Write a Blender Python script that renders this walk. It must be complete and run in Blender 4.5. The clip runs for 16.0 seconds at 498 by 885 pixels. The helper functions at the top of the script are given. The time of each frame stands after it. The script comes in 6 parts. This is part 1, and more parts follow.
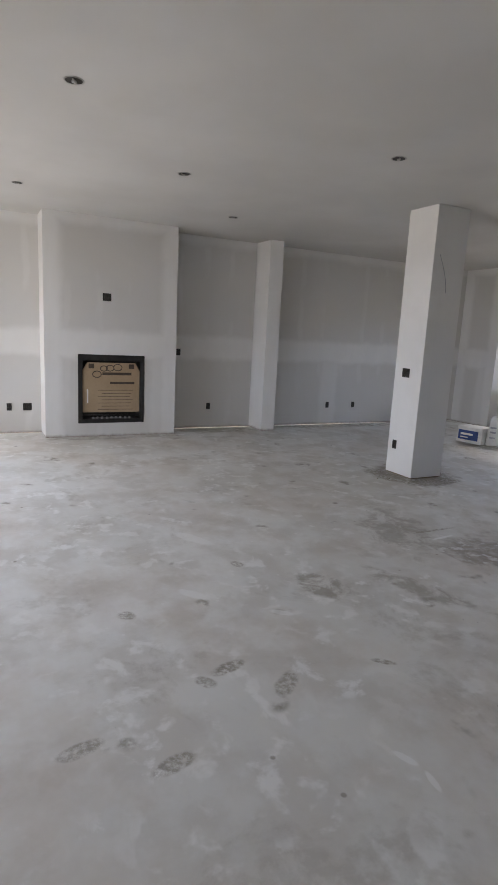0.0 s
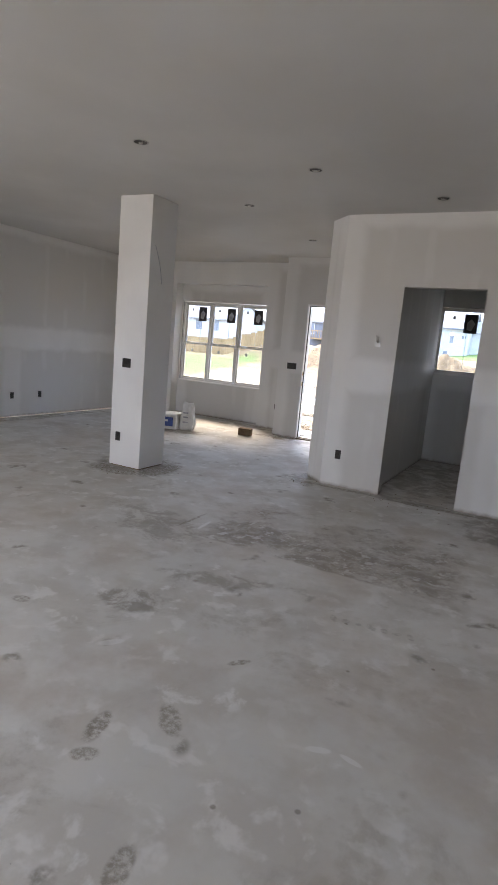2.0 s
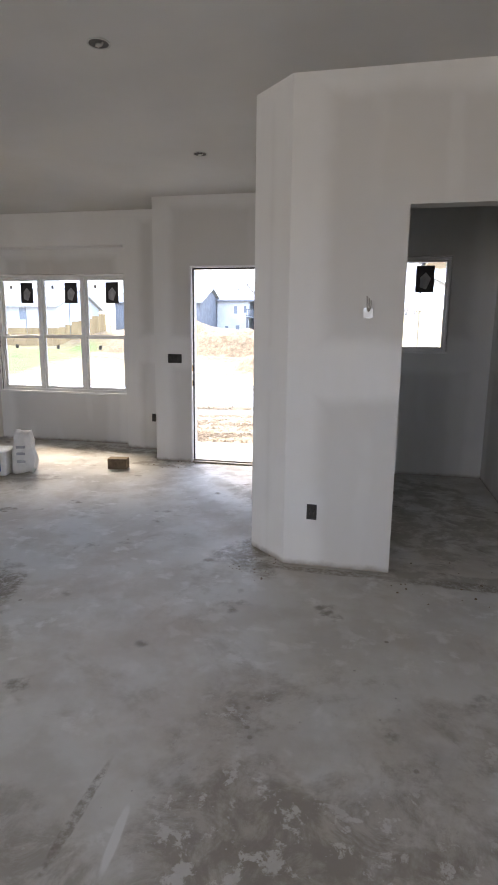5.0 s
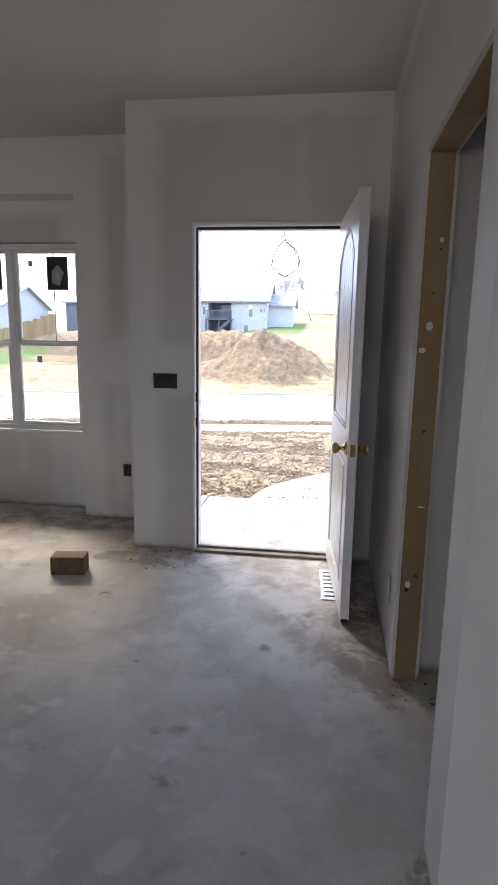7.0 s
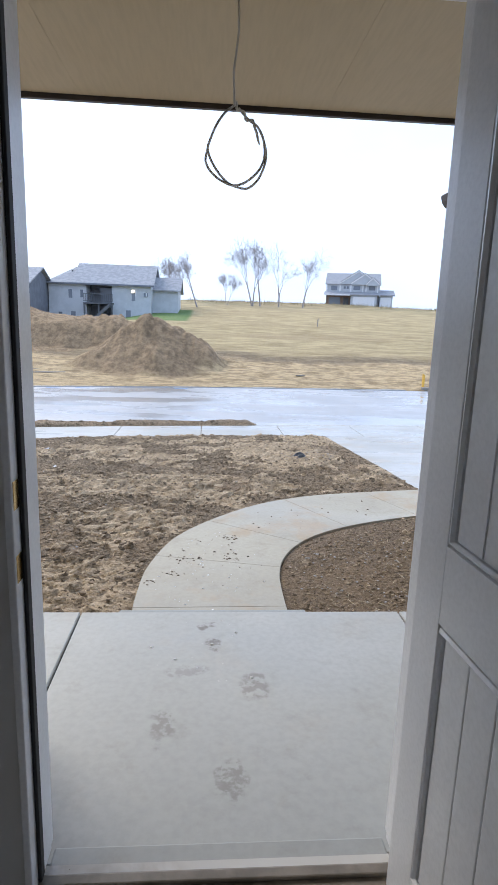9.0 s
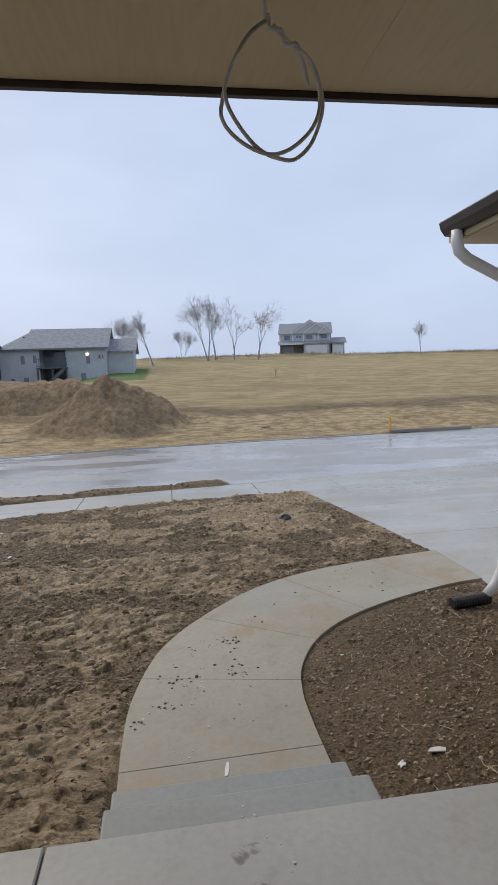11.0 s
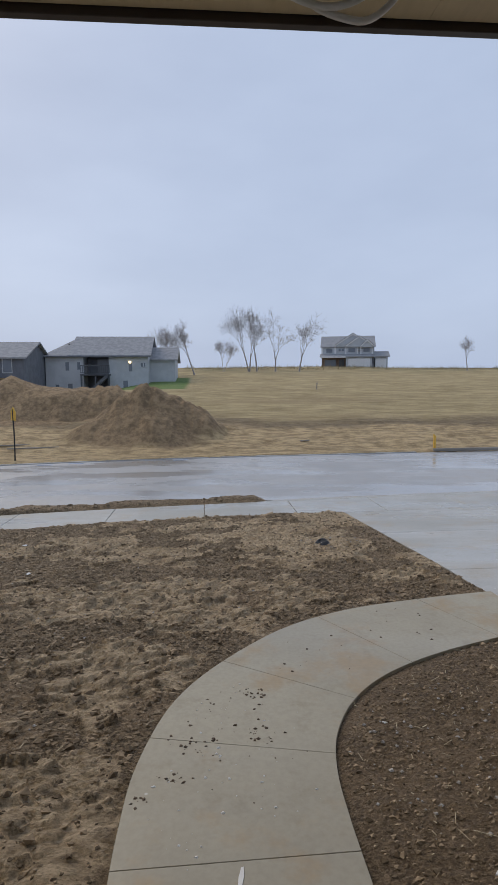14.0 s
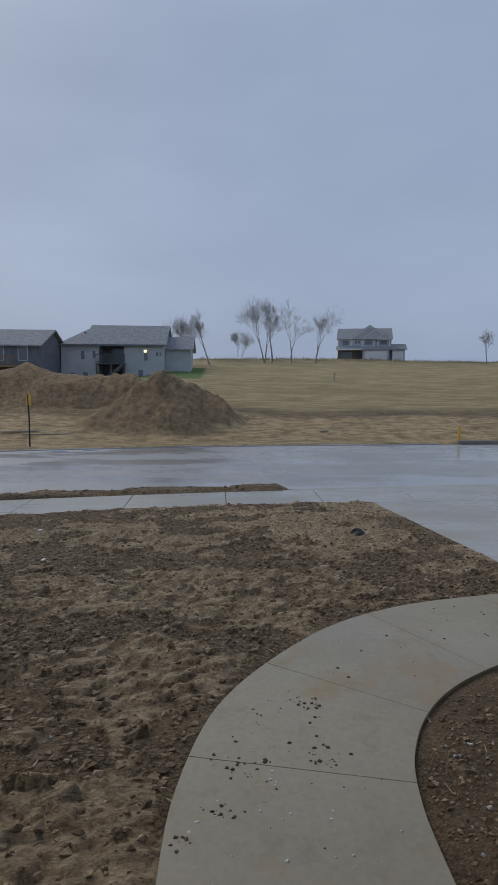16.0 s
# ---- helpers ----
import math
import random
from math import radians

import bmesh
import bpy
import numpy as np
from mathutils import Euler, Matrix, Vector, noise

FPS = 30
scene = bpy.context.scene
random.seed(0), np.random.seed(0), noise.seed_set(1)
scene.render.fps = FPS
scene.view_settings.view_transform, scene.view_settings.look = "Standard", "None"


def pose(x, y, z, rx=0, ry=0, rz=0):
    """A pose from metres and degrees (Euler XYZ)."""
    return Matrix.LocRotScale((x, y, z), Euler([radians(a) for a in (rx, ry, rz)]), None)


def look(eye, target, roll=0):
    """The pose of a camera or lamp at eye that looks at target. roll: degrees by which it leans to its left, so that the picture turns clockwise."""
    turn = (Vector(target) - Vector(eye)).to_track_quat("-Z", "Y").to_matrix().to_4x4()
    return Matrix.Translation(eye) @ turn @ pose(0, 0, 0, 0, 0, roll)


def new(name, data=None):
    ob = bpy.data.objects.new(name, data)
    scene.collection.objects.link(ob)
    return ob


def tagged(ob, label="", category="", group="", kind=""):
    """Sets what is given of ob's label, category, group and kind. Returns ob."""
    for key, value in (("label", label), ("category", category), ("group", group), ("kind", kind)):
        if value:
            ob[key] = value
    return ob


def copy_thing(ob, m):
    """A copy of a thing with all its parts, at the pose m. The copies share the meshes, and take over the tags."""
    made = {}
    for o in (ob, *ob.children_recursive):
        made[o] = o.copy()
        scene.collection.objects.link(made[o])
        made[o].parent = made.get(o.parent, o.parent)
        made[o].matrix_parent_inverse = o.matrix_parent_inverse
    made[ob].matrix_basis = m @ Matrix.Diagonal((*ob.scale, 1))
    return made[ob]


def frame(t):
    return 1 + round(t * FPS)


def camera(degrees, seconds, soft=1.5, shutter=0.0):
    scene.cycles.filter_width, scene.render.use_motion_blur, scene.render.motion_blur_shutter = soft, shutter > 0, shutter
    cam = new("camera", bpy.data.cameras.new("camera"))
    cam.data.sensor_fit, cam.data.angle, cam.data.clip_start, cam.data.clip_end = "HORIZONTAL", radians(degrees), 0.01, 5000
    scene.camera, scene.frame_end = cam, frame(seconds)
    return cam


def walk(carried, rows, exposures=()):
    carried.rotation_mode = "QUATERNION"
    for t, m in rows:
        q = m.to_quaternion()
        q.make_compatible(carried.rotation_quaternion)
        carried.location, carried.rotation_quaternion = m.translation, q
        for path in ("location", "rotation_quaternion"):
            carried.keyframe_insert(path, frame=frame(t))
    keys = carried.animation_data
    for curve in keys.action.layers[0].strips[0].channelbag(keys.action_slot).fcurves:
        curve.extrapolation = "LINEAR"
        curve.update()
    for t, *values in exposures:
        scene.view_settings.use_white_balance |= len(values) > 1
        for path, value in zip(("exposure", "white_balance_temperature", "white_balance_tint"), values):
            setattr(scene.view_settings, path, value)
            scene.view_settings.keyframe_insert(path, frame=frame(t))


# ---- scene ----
cam = camera(47.5, 16.0)
PATH = [
    (0, (3.697, -7.67, 1.415), (1.942, -6.786, 1.04), 2.9),
    (0.5, (3.305, -7.846, 1.429), (1.61, -6.856, 1.046), -1.1),
    (1, (3.043, -8.069, 1.433), (1.641, -6.692, 1.065), 0.8),
    (1.5, (2.97, -8.154, 1.426), (1.885, -6.509, 1.083), 2.9),
    (2, (2.953, -8.132, 1.415), (2.046, -6.384, 1.069), 5.1),
    (2.5, (2.855, -7.94, 1.384), (2.122, -6.121, 0.99), 5.6),
    (3, (2.636, -7.623, 1.41), (1.976, -5.779, 1.004), 5.2),
    (3.5, (2.343, -7.259, 1.404), (1.999, -5.325, 1.03), 3.7),
    (4, (2.017, -6.813, 1.397), (1.721, -4.871, 1.019), 0.2),
    (4.5, (1.676, -6.312, 1.39), (1.367, -4.373, 1.009), 0.3),
    (5, (1.401, -5.782, 1.402), (0.994, -3.861, 1.019), 0.6),
    (5.2, (1.299, -5.546, 1.415), (0.825, -3.641, 1.034), 0.8),
    (7.3, (0.277, -3.147, 1.411), (0.107, -1.19, 1.038), 0.3),
    (7.5, (0.24, -2.907, 1.419), (0.123, -0.946, 1.045), -0.1),
    (7.8, (0.135, -2.49, 1.394), (0.053, -0.528, 1.016), 0.4),
    (8, (0.102, -2.272, 1.362), (0.062, -0.311, 0.968), 0.5),
    (8.3, (0.023, -1.897, 1.386), (0.112, 0.062, 0.996), 1.4),
    (8.5, (-0.011, -1.671, 1.381), (0.12, 0.283, 0.979), 2.0),
    (8.7, (-0.023, -1.44, 1.391), (0.102, 0.515, 0.988), 2.3),
    (9, (-0.058, -1.132, 1.377), (0.091, 0.82, 0.971), 2.0),
    (9.2, (-0.093, -0.908, 1.382), (0.142, 1.036, 0.976), 2.2),
    (11.3, (-0.222, -0.184, 1.402), (0.058, 1.785, 1.19), -2.0),
    (11.5, (-0.223, -0.179, 1.397), (0.049, 1.792, 1.188), -1.4),
    (12, (-0.246, -0.156, 1.412), (0.023, 1.814, 1.201), -0.4),
    (12.5, (-0.262, -0.128, 1.427), (0.017, 1.841, 1.218), -0.8),
    (13, (-0.224, -0.062, 1.436), (0.072, 1.906, 1.241), -1.3),
    (13.3, (-0.184, 0.062, 1.448), (0.014, 2.043, 1.262), -1.8),
    (13.5, (-0.148, 0.136, 1.457), (0.002, 2.122, 1.274), -1.9),
    (14, (-0.122, 0.345, 1.429), (0.026, 2.331, 1.244), -0.3),
    (14.5, (-0.137, 0.537, 1.287), (0.028, 2.522, 1.11), -1.9),
    (15, (-0.192, 0.726, 1.234), (-0.042, 2.711, 1.05), -1.0),
    (15.5, (-0.29, 0.899, 1.199), (-0.174, 2.886, 1.011), -0.7),
    (16, (-0.33, 0.942, 1.209), (-0.227, 2.928, 0.999), 0.4),
]
EXPOSURES = [(0, 2.9, 7050, 14), (1.5, 2.84, 7200, 15), (2, 2.88, 7250, 15), (3, 2.98, 7250, 15), (5, 2.98, 7250, 15), (5.2, 2.93, 7250, 15), (7.3, 2.15, 6950, 16), (8.3, 1.72, 6800, 13), (8.7, 1.33, 6750, 12), (9, 0.90, 6700, 11),
             (9.2, 0.6, 6800, 11), (11.3, -0.03, 7550, 12), (12.5, 0.0, 7650, 12), (13.5, 0.0, 7650, 12), (14, -0.27, 7450, 12), (14.5, -0.40, 7400, 11), (15, -0.76, 7250, 11), (16, -0.82, 7050, 10)]
walk(cam, [(t, look(eye, target, roll)) for t, eye, target, roll in PATH], EXPOSURES)

# ---- world and light ----
H = 2.743
sky_world = bpy.data.worlds.new("overcast_sky")
scene.world = sky_world
sky_world.use_nodes = True
wn, wl = sky_world.node_tree.nodes, sky_world.node_tree.links
wn.clear()
w_out, w_bg = wn.new("ShaderNodeOutputWorld"), wn.new("ShaderNodeBackground")
w_sky = wn.new("ShaderNodeTexSky")
w_sky.sky_type, w_sky.sun_disc = "NISHITA", False
w_sky.sun_elevation, w_sky.sun_rotation = radians(42), radians(323)
w_sky.air_density, w_sky.dust_density = 1.4, 3.0
w_tc, w_map, w_cloud, w_ramp, w_mix = (wn.new(k) for k in ("ShaderNodeTexCoord", "ShaderNodeMapping", "ShaderNodeTexNoise", "ShaderNodeValToRGB", "ShaderNodeMix"))
w_map.inputs["Scale"].default_value = (1.2, 1.2, 3.0)
w_cloud.inputs["Scale"].default_value, w_cloud.inputs["Detail"].default_value = 1.6, 5.0
w_ramp.color_ramp.elements[0].position, w_ramp.color_ramp.elements[1].position = 0.30, 0.75
w_ramp.color_ramp.elements[0].color, w_ramp.color_ramp.elements[1].color = (3.75, 5.0, 7.6, 1), (4.75, 6.2, 9.05, 1)
w_mix.data_type = "RGBA"
w_mix.inputs["Factor"].default_value = 0.92
wl.new(w_tc.outputs["Generated"], w_map.inputs["Vector"])
wl.new(w_map.outputs["Vector"], w_cloud.inputs["Vector"])
wl.new(w_cloud.outputs["Fac"], w_ramp.inputs["Fac"])
wl.new(w_sky.outputs["Color"], w_mix.inputs["A"])
wl.new(w_ramp.outputs["Color"], w_mix.inputs["B"])
wl.new(w_mix.outputs["Result"], w_bg.inputs["Color"])
wl.new(w_bg.outputs["Background"], w_out.inputs["Surface"])
w_bg.inputs["Strength"].default_value = 0.125

sun_data = bpy.data.lights.new("sun", "SUN")
sun_data.energy, sun_data.angle, sun_data.color = 1.5, radians(30), (1.0, 0.90, 0.74)
sun = new("sun", sun_data)
sun.matrix_world = look((-18, 24, 27), (0, 0, 0))


def window_light(name, eye, target, w, h, power):
    d = bpy.data.lights.new(name, "AREA")
    d.shape, d.size, d.size_y, d.energy, d.color = "RECTANGLE", w, h, power, (0.97, 0.975, 1.0)
    ob = new(name, d)
    ob.matrix_world = look(eye, target)
    return ob


# added area lamps: daylight of the patio door and assumed rear windows, in their openings
window_light("patio_daylight", (-4.05, -9.1, 1.15), (0, -9.1, -1.0), 2.3, 2.0, 4)
window_light("assumed_rear_daylight", (-1.2, -10.85, 1.4), (-1.6, 0, -4.0), 2.9, 1.7, 11)
window_light("assumed_kitchen_daylight", (3.4, -10.85, 1.5), (3.0, 0, -4.0), 1.9, 1.3, 2.2)


# ---- materials ----
class Graph:
    """A small wrapper round a material's node tree."""

    def __init__(self, name):
        self.m = bpy.data.materials.new(name)
        self.m.use_nodes = True
        self.t = self.m.node_tree
        self.n, self.l = self.t.nodes, self.t.links
        self.bsdf = self.n["Principled BSDF"]
        self.geo = self.n.new("ShaderNodeNewGeometry")
        self.pos = self.n.new("ShaderNodeTexCoord").outputs["Object"]

    def put(self, socket, value):
        if hasattr(value, "is_linked"):
            self.l.new(value, socket)
        else:
            socket.default_value = value

    def noise(self, scale, detail=4.0, rough=0.55, vec=None, stretch=None, distort=0.0):
        v = vec or self.pos
        if stretch:
            mp = self.n.new("ShaderNodeMapping")
            self.l.new(v, mp.inputs["Vector"])
            mp.inputs["Scale"].default_value = stretch
            v = mp.outputs["Vector"]
        t = self.n.new("ShaderNodeTexNoise")
        self.l.new(v, t.inputs["Vector"])
        t.inputs["Scale"].default_value, t.inputs["Detail"].default_value = scale, detail
        t.inputs["Roughness"].default_value, t.inputs["Distortion"].default_value = rough, distort
        return t.outputs["Fac"]

    def cells(self, scale, vec=None, feature="F1"):
        t = self.n.new("ShaderNodeTexVoronoi")
        t.feature = feature
        self.l.new(vec or self.pos, t.inputs["Vector"])
        t.inputs["Scale"].default_value = scale
        return t.outputs["Distance"]

    def step(self, v, a, b, lo=0.0, hi=1.0):
        t = self.n.new("ShaderNodeMapRange")
        t.interpolation_type = "SMOOTHSTEP"
        self.put(t.inputs["Value"], v)
        for k, x in (("From Min", a), ("From Max", b), ("To Min", lo), ("To Max", hi)):
            t.inputs[k].default_value = x
        return t.outputs["Result"]

    def math(self, op, a, b=0.0):
        t = self.n.new("ShaderNodeMath")
        t.operation = op
        self.put(t.inputs[0], a)
        self.put(t.inputs[1], b)
        return t.outputs[0]

    def mix(self, f, a, b):
        t = self.n.new("ShaderNodeMix")
        t.data_type = "RGBA"
        self.put(t.inputs["Factor"], f)
        for k, v in (("A", a), ("B", b)):
            self.put(t.inputs[k], v if hasattr(v, "is_linked") else (*v, 1.0))
        return t.outputs["Result"]

    def axis(self, which, vec=None):
        t = self.n.new("ShaderNodeSeparateXYZ")
        self.l.new(vec or self.pos, t.inputs[0])
        return t.outputs[which]

    def uv(self, name):
        t = self.n.new("ShaderNodeUVMap")
        t.uv_map = name
        return t.outputs["UV"]

    def rand(self):
        return self.n.new("ShaderNodeObjectInfo").outputs["Random"]

    def bump(self, height, strength=0.2, distance=0.01):
        t = self.n.new("ShaderNodeBump")
        t.inputs["Strength"].default_value, t.inputs["Distance"].default_value = strength, distance
        self.l.new(height, t.inputs["Height"])
        self.l.new(t.outputs["Normal"], self.bsdf.inputs["Normal"])

    def done(self, color, rough=0.7, metal=0.0, spec=0.5):
        self.put(self.bsdf.inputs["Base Color"], color if hasattr(color, "is_linked") else (*color, 1.0))
        self.put(self.bsdf.inputs["Roughness"], rough)
        self.bsdf.inputs["Metallic"].default_value = metal
        self.bsdf.inputs["Specular IOR Level"].default_value = spec
        return self.m


def plain(name, c1, c2, scale=6.0, rough=0.6, bump=0.15, fine=60.0, metal=0.0, stretch=None, vary=0.0, spec=0.5):
    g = Graph(name)
    col = g.mix(g.step(g.noise(scale, stretch=stretch), 0.35, 0.65), c1, c2)
    if vary:
        col = g.mix(g.math("MULTIPLY", g.rand(), vary), col, tuple(c * 0.55 for c in c1))
    small = g.noise(fine, 3.0, stretch=stretch)
    col = g.mix(g.step(small, 0.3, 0.8, 0.0, 0.22), col, tuple(c * 0.6 for c in c2))
    if bump:
        g.bump(small, bump, 0.004)
    return g.done(col, rough, metal, spec)


def drywall_material():
    """Unpainted gypsum board: grey paper with whiter joint compound over seams, corners and screw lines."""
    g = Graph("drywall_taped")
    run, back = g.uv("run"), g.uv("back")
    wob = g.math("MULTIPLY", g.math("SUBTRACT", g.noise(3.0, 3.0), 0.5), 0.12)
    u, v = g.math("ADD", g.axis(0, run), wob), g.math("ADD", g.axis(1, run), wob)
    ub, vb = g.math("ADD", g.axis(0, back), wob), g.math("ADD", g.axis(1, back), wob)
    seam = g.step(g.math("ABSOLUTE", g.math("SUBTRACT", v, 1.19)), 0.11, 0.22, 1.0, 0.0)
    butt = g.step(g.math("ABSOLUTE", g.math("SUBTRACT", g.math("MODULO", g.math("ADD", u, 1.3), 3.05), 1.5)), 0.10, 0.2, 0.55, 0.0)
    low = g.math("LESS_THAN", v, 1.2)
    mud = g.math("MAXIMUM", seam, g.math("MULTIPLY", butt, low))
    for d in (u, ub):
        mud = g.math("MAXIMUM", mud, g.step(d, 0.13, 0.27, 1.0, 0.0))
    mud = g.math("MAXIMUM", mud, g.step(vb, 0.05, 0.17, 1.0, 0.0))
    stud = g.step(g.math("ABSOLUTE", g.math("SUBTRACT", g.math("MODULO", u, 0.406), 0.203)), 0.02, 0.06, 0.28, 0.0)
    mud = g.math("MAXIMUM", mud, g.math("MULTIPLY", stud, g.step(g.noise(2.2, 2.0, stretch=(1, 1, 0.6)), 0.45, 0.6)))
    smear = g.step(g.noise(5.0, 5.0, stretch=(1, 1, 0.35)), 0.35, 0.75, 0.82, 1.0)
    col = g.mix(g.math("MULTIPLY", mud, smear), (0.595, 0.585, 0.565), (0.725, 0.72, 0.705))
    col = g.mix(g.step(g.noise(0.9, 4.0), 0.4, 0.75, 0.0, 0.12), col, (0.40, 0.38, 0.34))
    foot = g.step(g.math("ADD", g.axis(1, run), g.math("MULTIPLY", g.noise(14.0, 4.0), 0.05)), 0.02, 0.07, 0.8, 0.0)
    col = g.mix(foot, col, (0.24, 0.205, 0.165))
    g.bump(g.noise(90.0, 4.0), 0.06, 0.003)
    return g.done(col, g.mix(mud, (0.88,) * 3, (0.6,) * 3), spec=0.3)


def ceiling_material():
    g = Graph("ceiling_primer")
    col = g.mix(g.step(g.noise(0.7, 4.0), 0.35, 0.7), (0.575, 0.565, 0.545), (0.635, 0.625, 0.605))
    g.bump(g.noise(160.0, 3.0), 0.1, 0.003)
    return g.done(col, 0.9, spec=0.2)


STAMP = (2.12, -5.36, 2.52, -5.31)


def floor_material():
    """A dusty concrete slab, smeared with joint compound and mud."""
    g = Graph("dusty_slab")
    x, y = g.axis(0), g.axis(1)
    big, mid, small = g.noise(0.55, 5.0), g.noise(2.6, 6.0, 0.6), g.noise(11.0, 5.0, 0.6)
    col = g.mix(g.step(big, 0.35, 0.65), (0.585, 0.58, 0.555), (0.69, 0.685, 0.665))
    col = g.mix(g.step(mid, 0.42, 0.62, 0.0, 0.55), col, (0.48, 0.455, 0.42))
    scuff = g.math("MULTIPLY", g.step(g.noise(1.5, 6.0, 0.7, distort=0.8), 0.52, 0.66), g.step(small, 0.38, 0.6))
    col = g.mix(g.math("MULTIPLY", scuff, 0.45), col, (0.33, 0.305, 0.27))
    # white smears and drops of compound
    white = g.math("MULTIPLY", g.step(g.noise(4.5, 5.0, 0.65, distort=0.2), 0.56, 0.66), g.step(g.noise(1.9, 4.0), 0.46, 0.58))
    col = g.mix(g.math("MULTIPLY", white, 0.75), col, (0.76, 0.76, 0.75))
    drops = g.math("MULTIPLY", g.step(g.cells(9.0), 0.05, 0.12, 1.0, 0.0), g.step(big, 0.42, 0.58))
    col = g.mix(g.math("MULTIPLY", drops, 0.6), col, (0.74, 0.74, 0.73))
    blotch = g.math("MULTIPLY", g.step(g.noise(6.5, 4.0, 0.55, distort=0.3), 0.54, 0.66), g.step(g.noise(1.2, 3.0), 0.38, 0.55, 0.3, 1.0))
    col = g.mix(g.math("MULTIPLY", blotch, 0.75), col, (0.73, 0.725, 0.71))
    col = g.mix(g.step(g.noise(1.1, 5.0, 0.65), 0.44, 0.66, 0.0, 0.5), col, (0.46, 0.405, 0.35))
    col = g.mix(g.math("MULTIPLY", g.step(g.cells(5.0), 0.03, 0.07, 1.0, 0.0), g.step(mid, 0.5, 0.56, 0.0, 0.7)), col, (0.22, 0.195, 0.165))
    # brown boot marks
    boots = g.math("MULTIPLY", g.step(g.noise(3.4, 2.0, 0.4), 0.66, 0.72), g.step(small, 0.40, 0.62))
    col = g.mix(g.math("MULTIPLY", boots, 0.75), col, (0.20, 0.18, 0.15))

    edge_noise, torn, speck = g.math("SUBTRACT", g.noise(4.0, 6.0, 0.65), 0.5), g.step(g.noise(5.0, 8.0, 0.72, distort=0.5), 0.40, 0.56), g.noise(22.0, 4.0, 0.6)

    def spot(cx, cy, rx, ry, turn, amount, tone, worn, wild=1.6):
        """Lays a rough-edged smear on the slab."""
        nonlocal col
        c, s = math.cos(turn), math.sin(turn)
        dx, dy = g.math("SUBTRACT", x, cx), g.math("SUBTRACT", y, cy)
        a = g.math("DIVIDE", g.math("ADD", g.math("MULTIPLY", dx, c), g.math("MULTIPLY", dy, s)), rx)
        b = g.math("DIVIDE", g.math("SUBTRACT", g.math("MULTIPLY", dy, c), g.math("MULTIPLY", dx, s)), ry)
        d = g.math("ADD", g.math("SQRT", g.math("ADD", g.math("MULTIPLY", a, a), g.math("MULTIPLY", b, b))), g.math("MULTIPLY", edge_noise, wild))
        f = g.math("MULTIPLY", g.step(d, 0.65, 1.0, 1.0, 0.0), amount)
        col = g.mix(g.math("MULTIPLY", f, worn) if worn is not None else f, col, tone)

    # the scraped stretch where partition mud was chipped off the slab
    wx, wy = g.math("ADD", x, g.math("MULTIPLY", edge_noise, 0.5)), g.math("ADD", y, g.math("MULTIPLY", edge_noise, 0.10))
    area = g.math("MULTIPLY", g.math("MULTIPLY", g.step(wx, 0.72, 0.92), g.step(wx, 2.45, 2.75, 1.0, 0.0)), g.math("MULTIPLY", g.step(wy, -4.79, -4.75), g.step(g.math("ADD", wy, g.math("MULTIPLY", edge_noise, 0.9)), -4.0, -3.6, 1.0, 0.0)))
    area = g.math("MULTIPLY", area, g.step(g.noise(1.9, 6.0, 0.7, distort=0.4), 0.40, 0.58, 0.12, 1.0))
    col = g.mix(g.math("MULTIPLY", area, 0.6), col, (0.37, 0.335, 0.29))
    col = g.mix(g.math("MULTIPLY", g.math("MULTIPLY", area, torn), 0.7), col, (0.25, 0.22, 0.19))
    flakes = g.math("MULTIPLY", area, g.step(g.noise(11.0, 8.0, 0.70, distort=0.15), 0.54, 0.60))
    col = g.mix(g.math("MULTIPLY", flakes, 0.75), col, (0.66, 0.655, 0.64))
    brown, grime, pale = (0.27, 0.245, 0.21), (0.215, 0.19, 0.155), (0.74, 0.74, 0.73)
    for row in ((0.45, -4.75, 0.55, 0.28, -0.5, 0.6), (-0.9, -3.35, 0.55, 0.48, 0.0, 0.75), (2.75, -2.95, 0.35, 0.6, 0.0, 0.7), (0.75, -2.40, 0.35, 0.3, 0.7, 0.75),
                (-2.0, -1.05, 0.5, 0.25, 0.0, 0.6), (-0.65, -0.15, 0.6, 0.18, 0.0, 0.75), (0.05, -0.25, 0.55, 0.28, 0.0, 0.45), (0.5, -0.95, 0.35, 0.6, 0.2, 0.5), (-0.2, -0.9, 0.5, 0.4, 0.3, 0.25), (0.6, -0.8, 0.18, 0.9, 0.0, 0.7), (1.14, -5.85, 0.22, 0.16, 0.5, 0.8), (1.36, -5.35, 0.4, 0.12, 0.3, 0.6),
                (-1.5, 0.45, 1.0, 0.25, 0.0, 0.7), (-4.0, -2.0, 0.22, 1.7, 0.0, 0.7), (-3.95, -4.3, 0.25, 0.8, 0.0, 0.6), (2.0, -2.55, 0.9, 0.12, 0.0, 0.6), (1.9, -1.3, 0.6, 1.2, 0.0, 0.6), (-3.6, -6.0, 0.12, 1.0, 0.0, 0.5)):
        spot(*row, brown, torn)
    worn = g.step(g.noise(34.0, 6.0, 0.7), 0.34, 0.62)
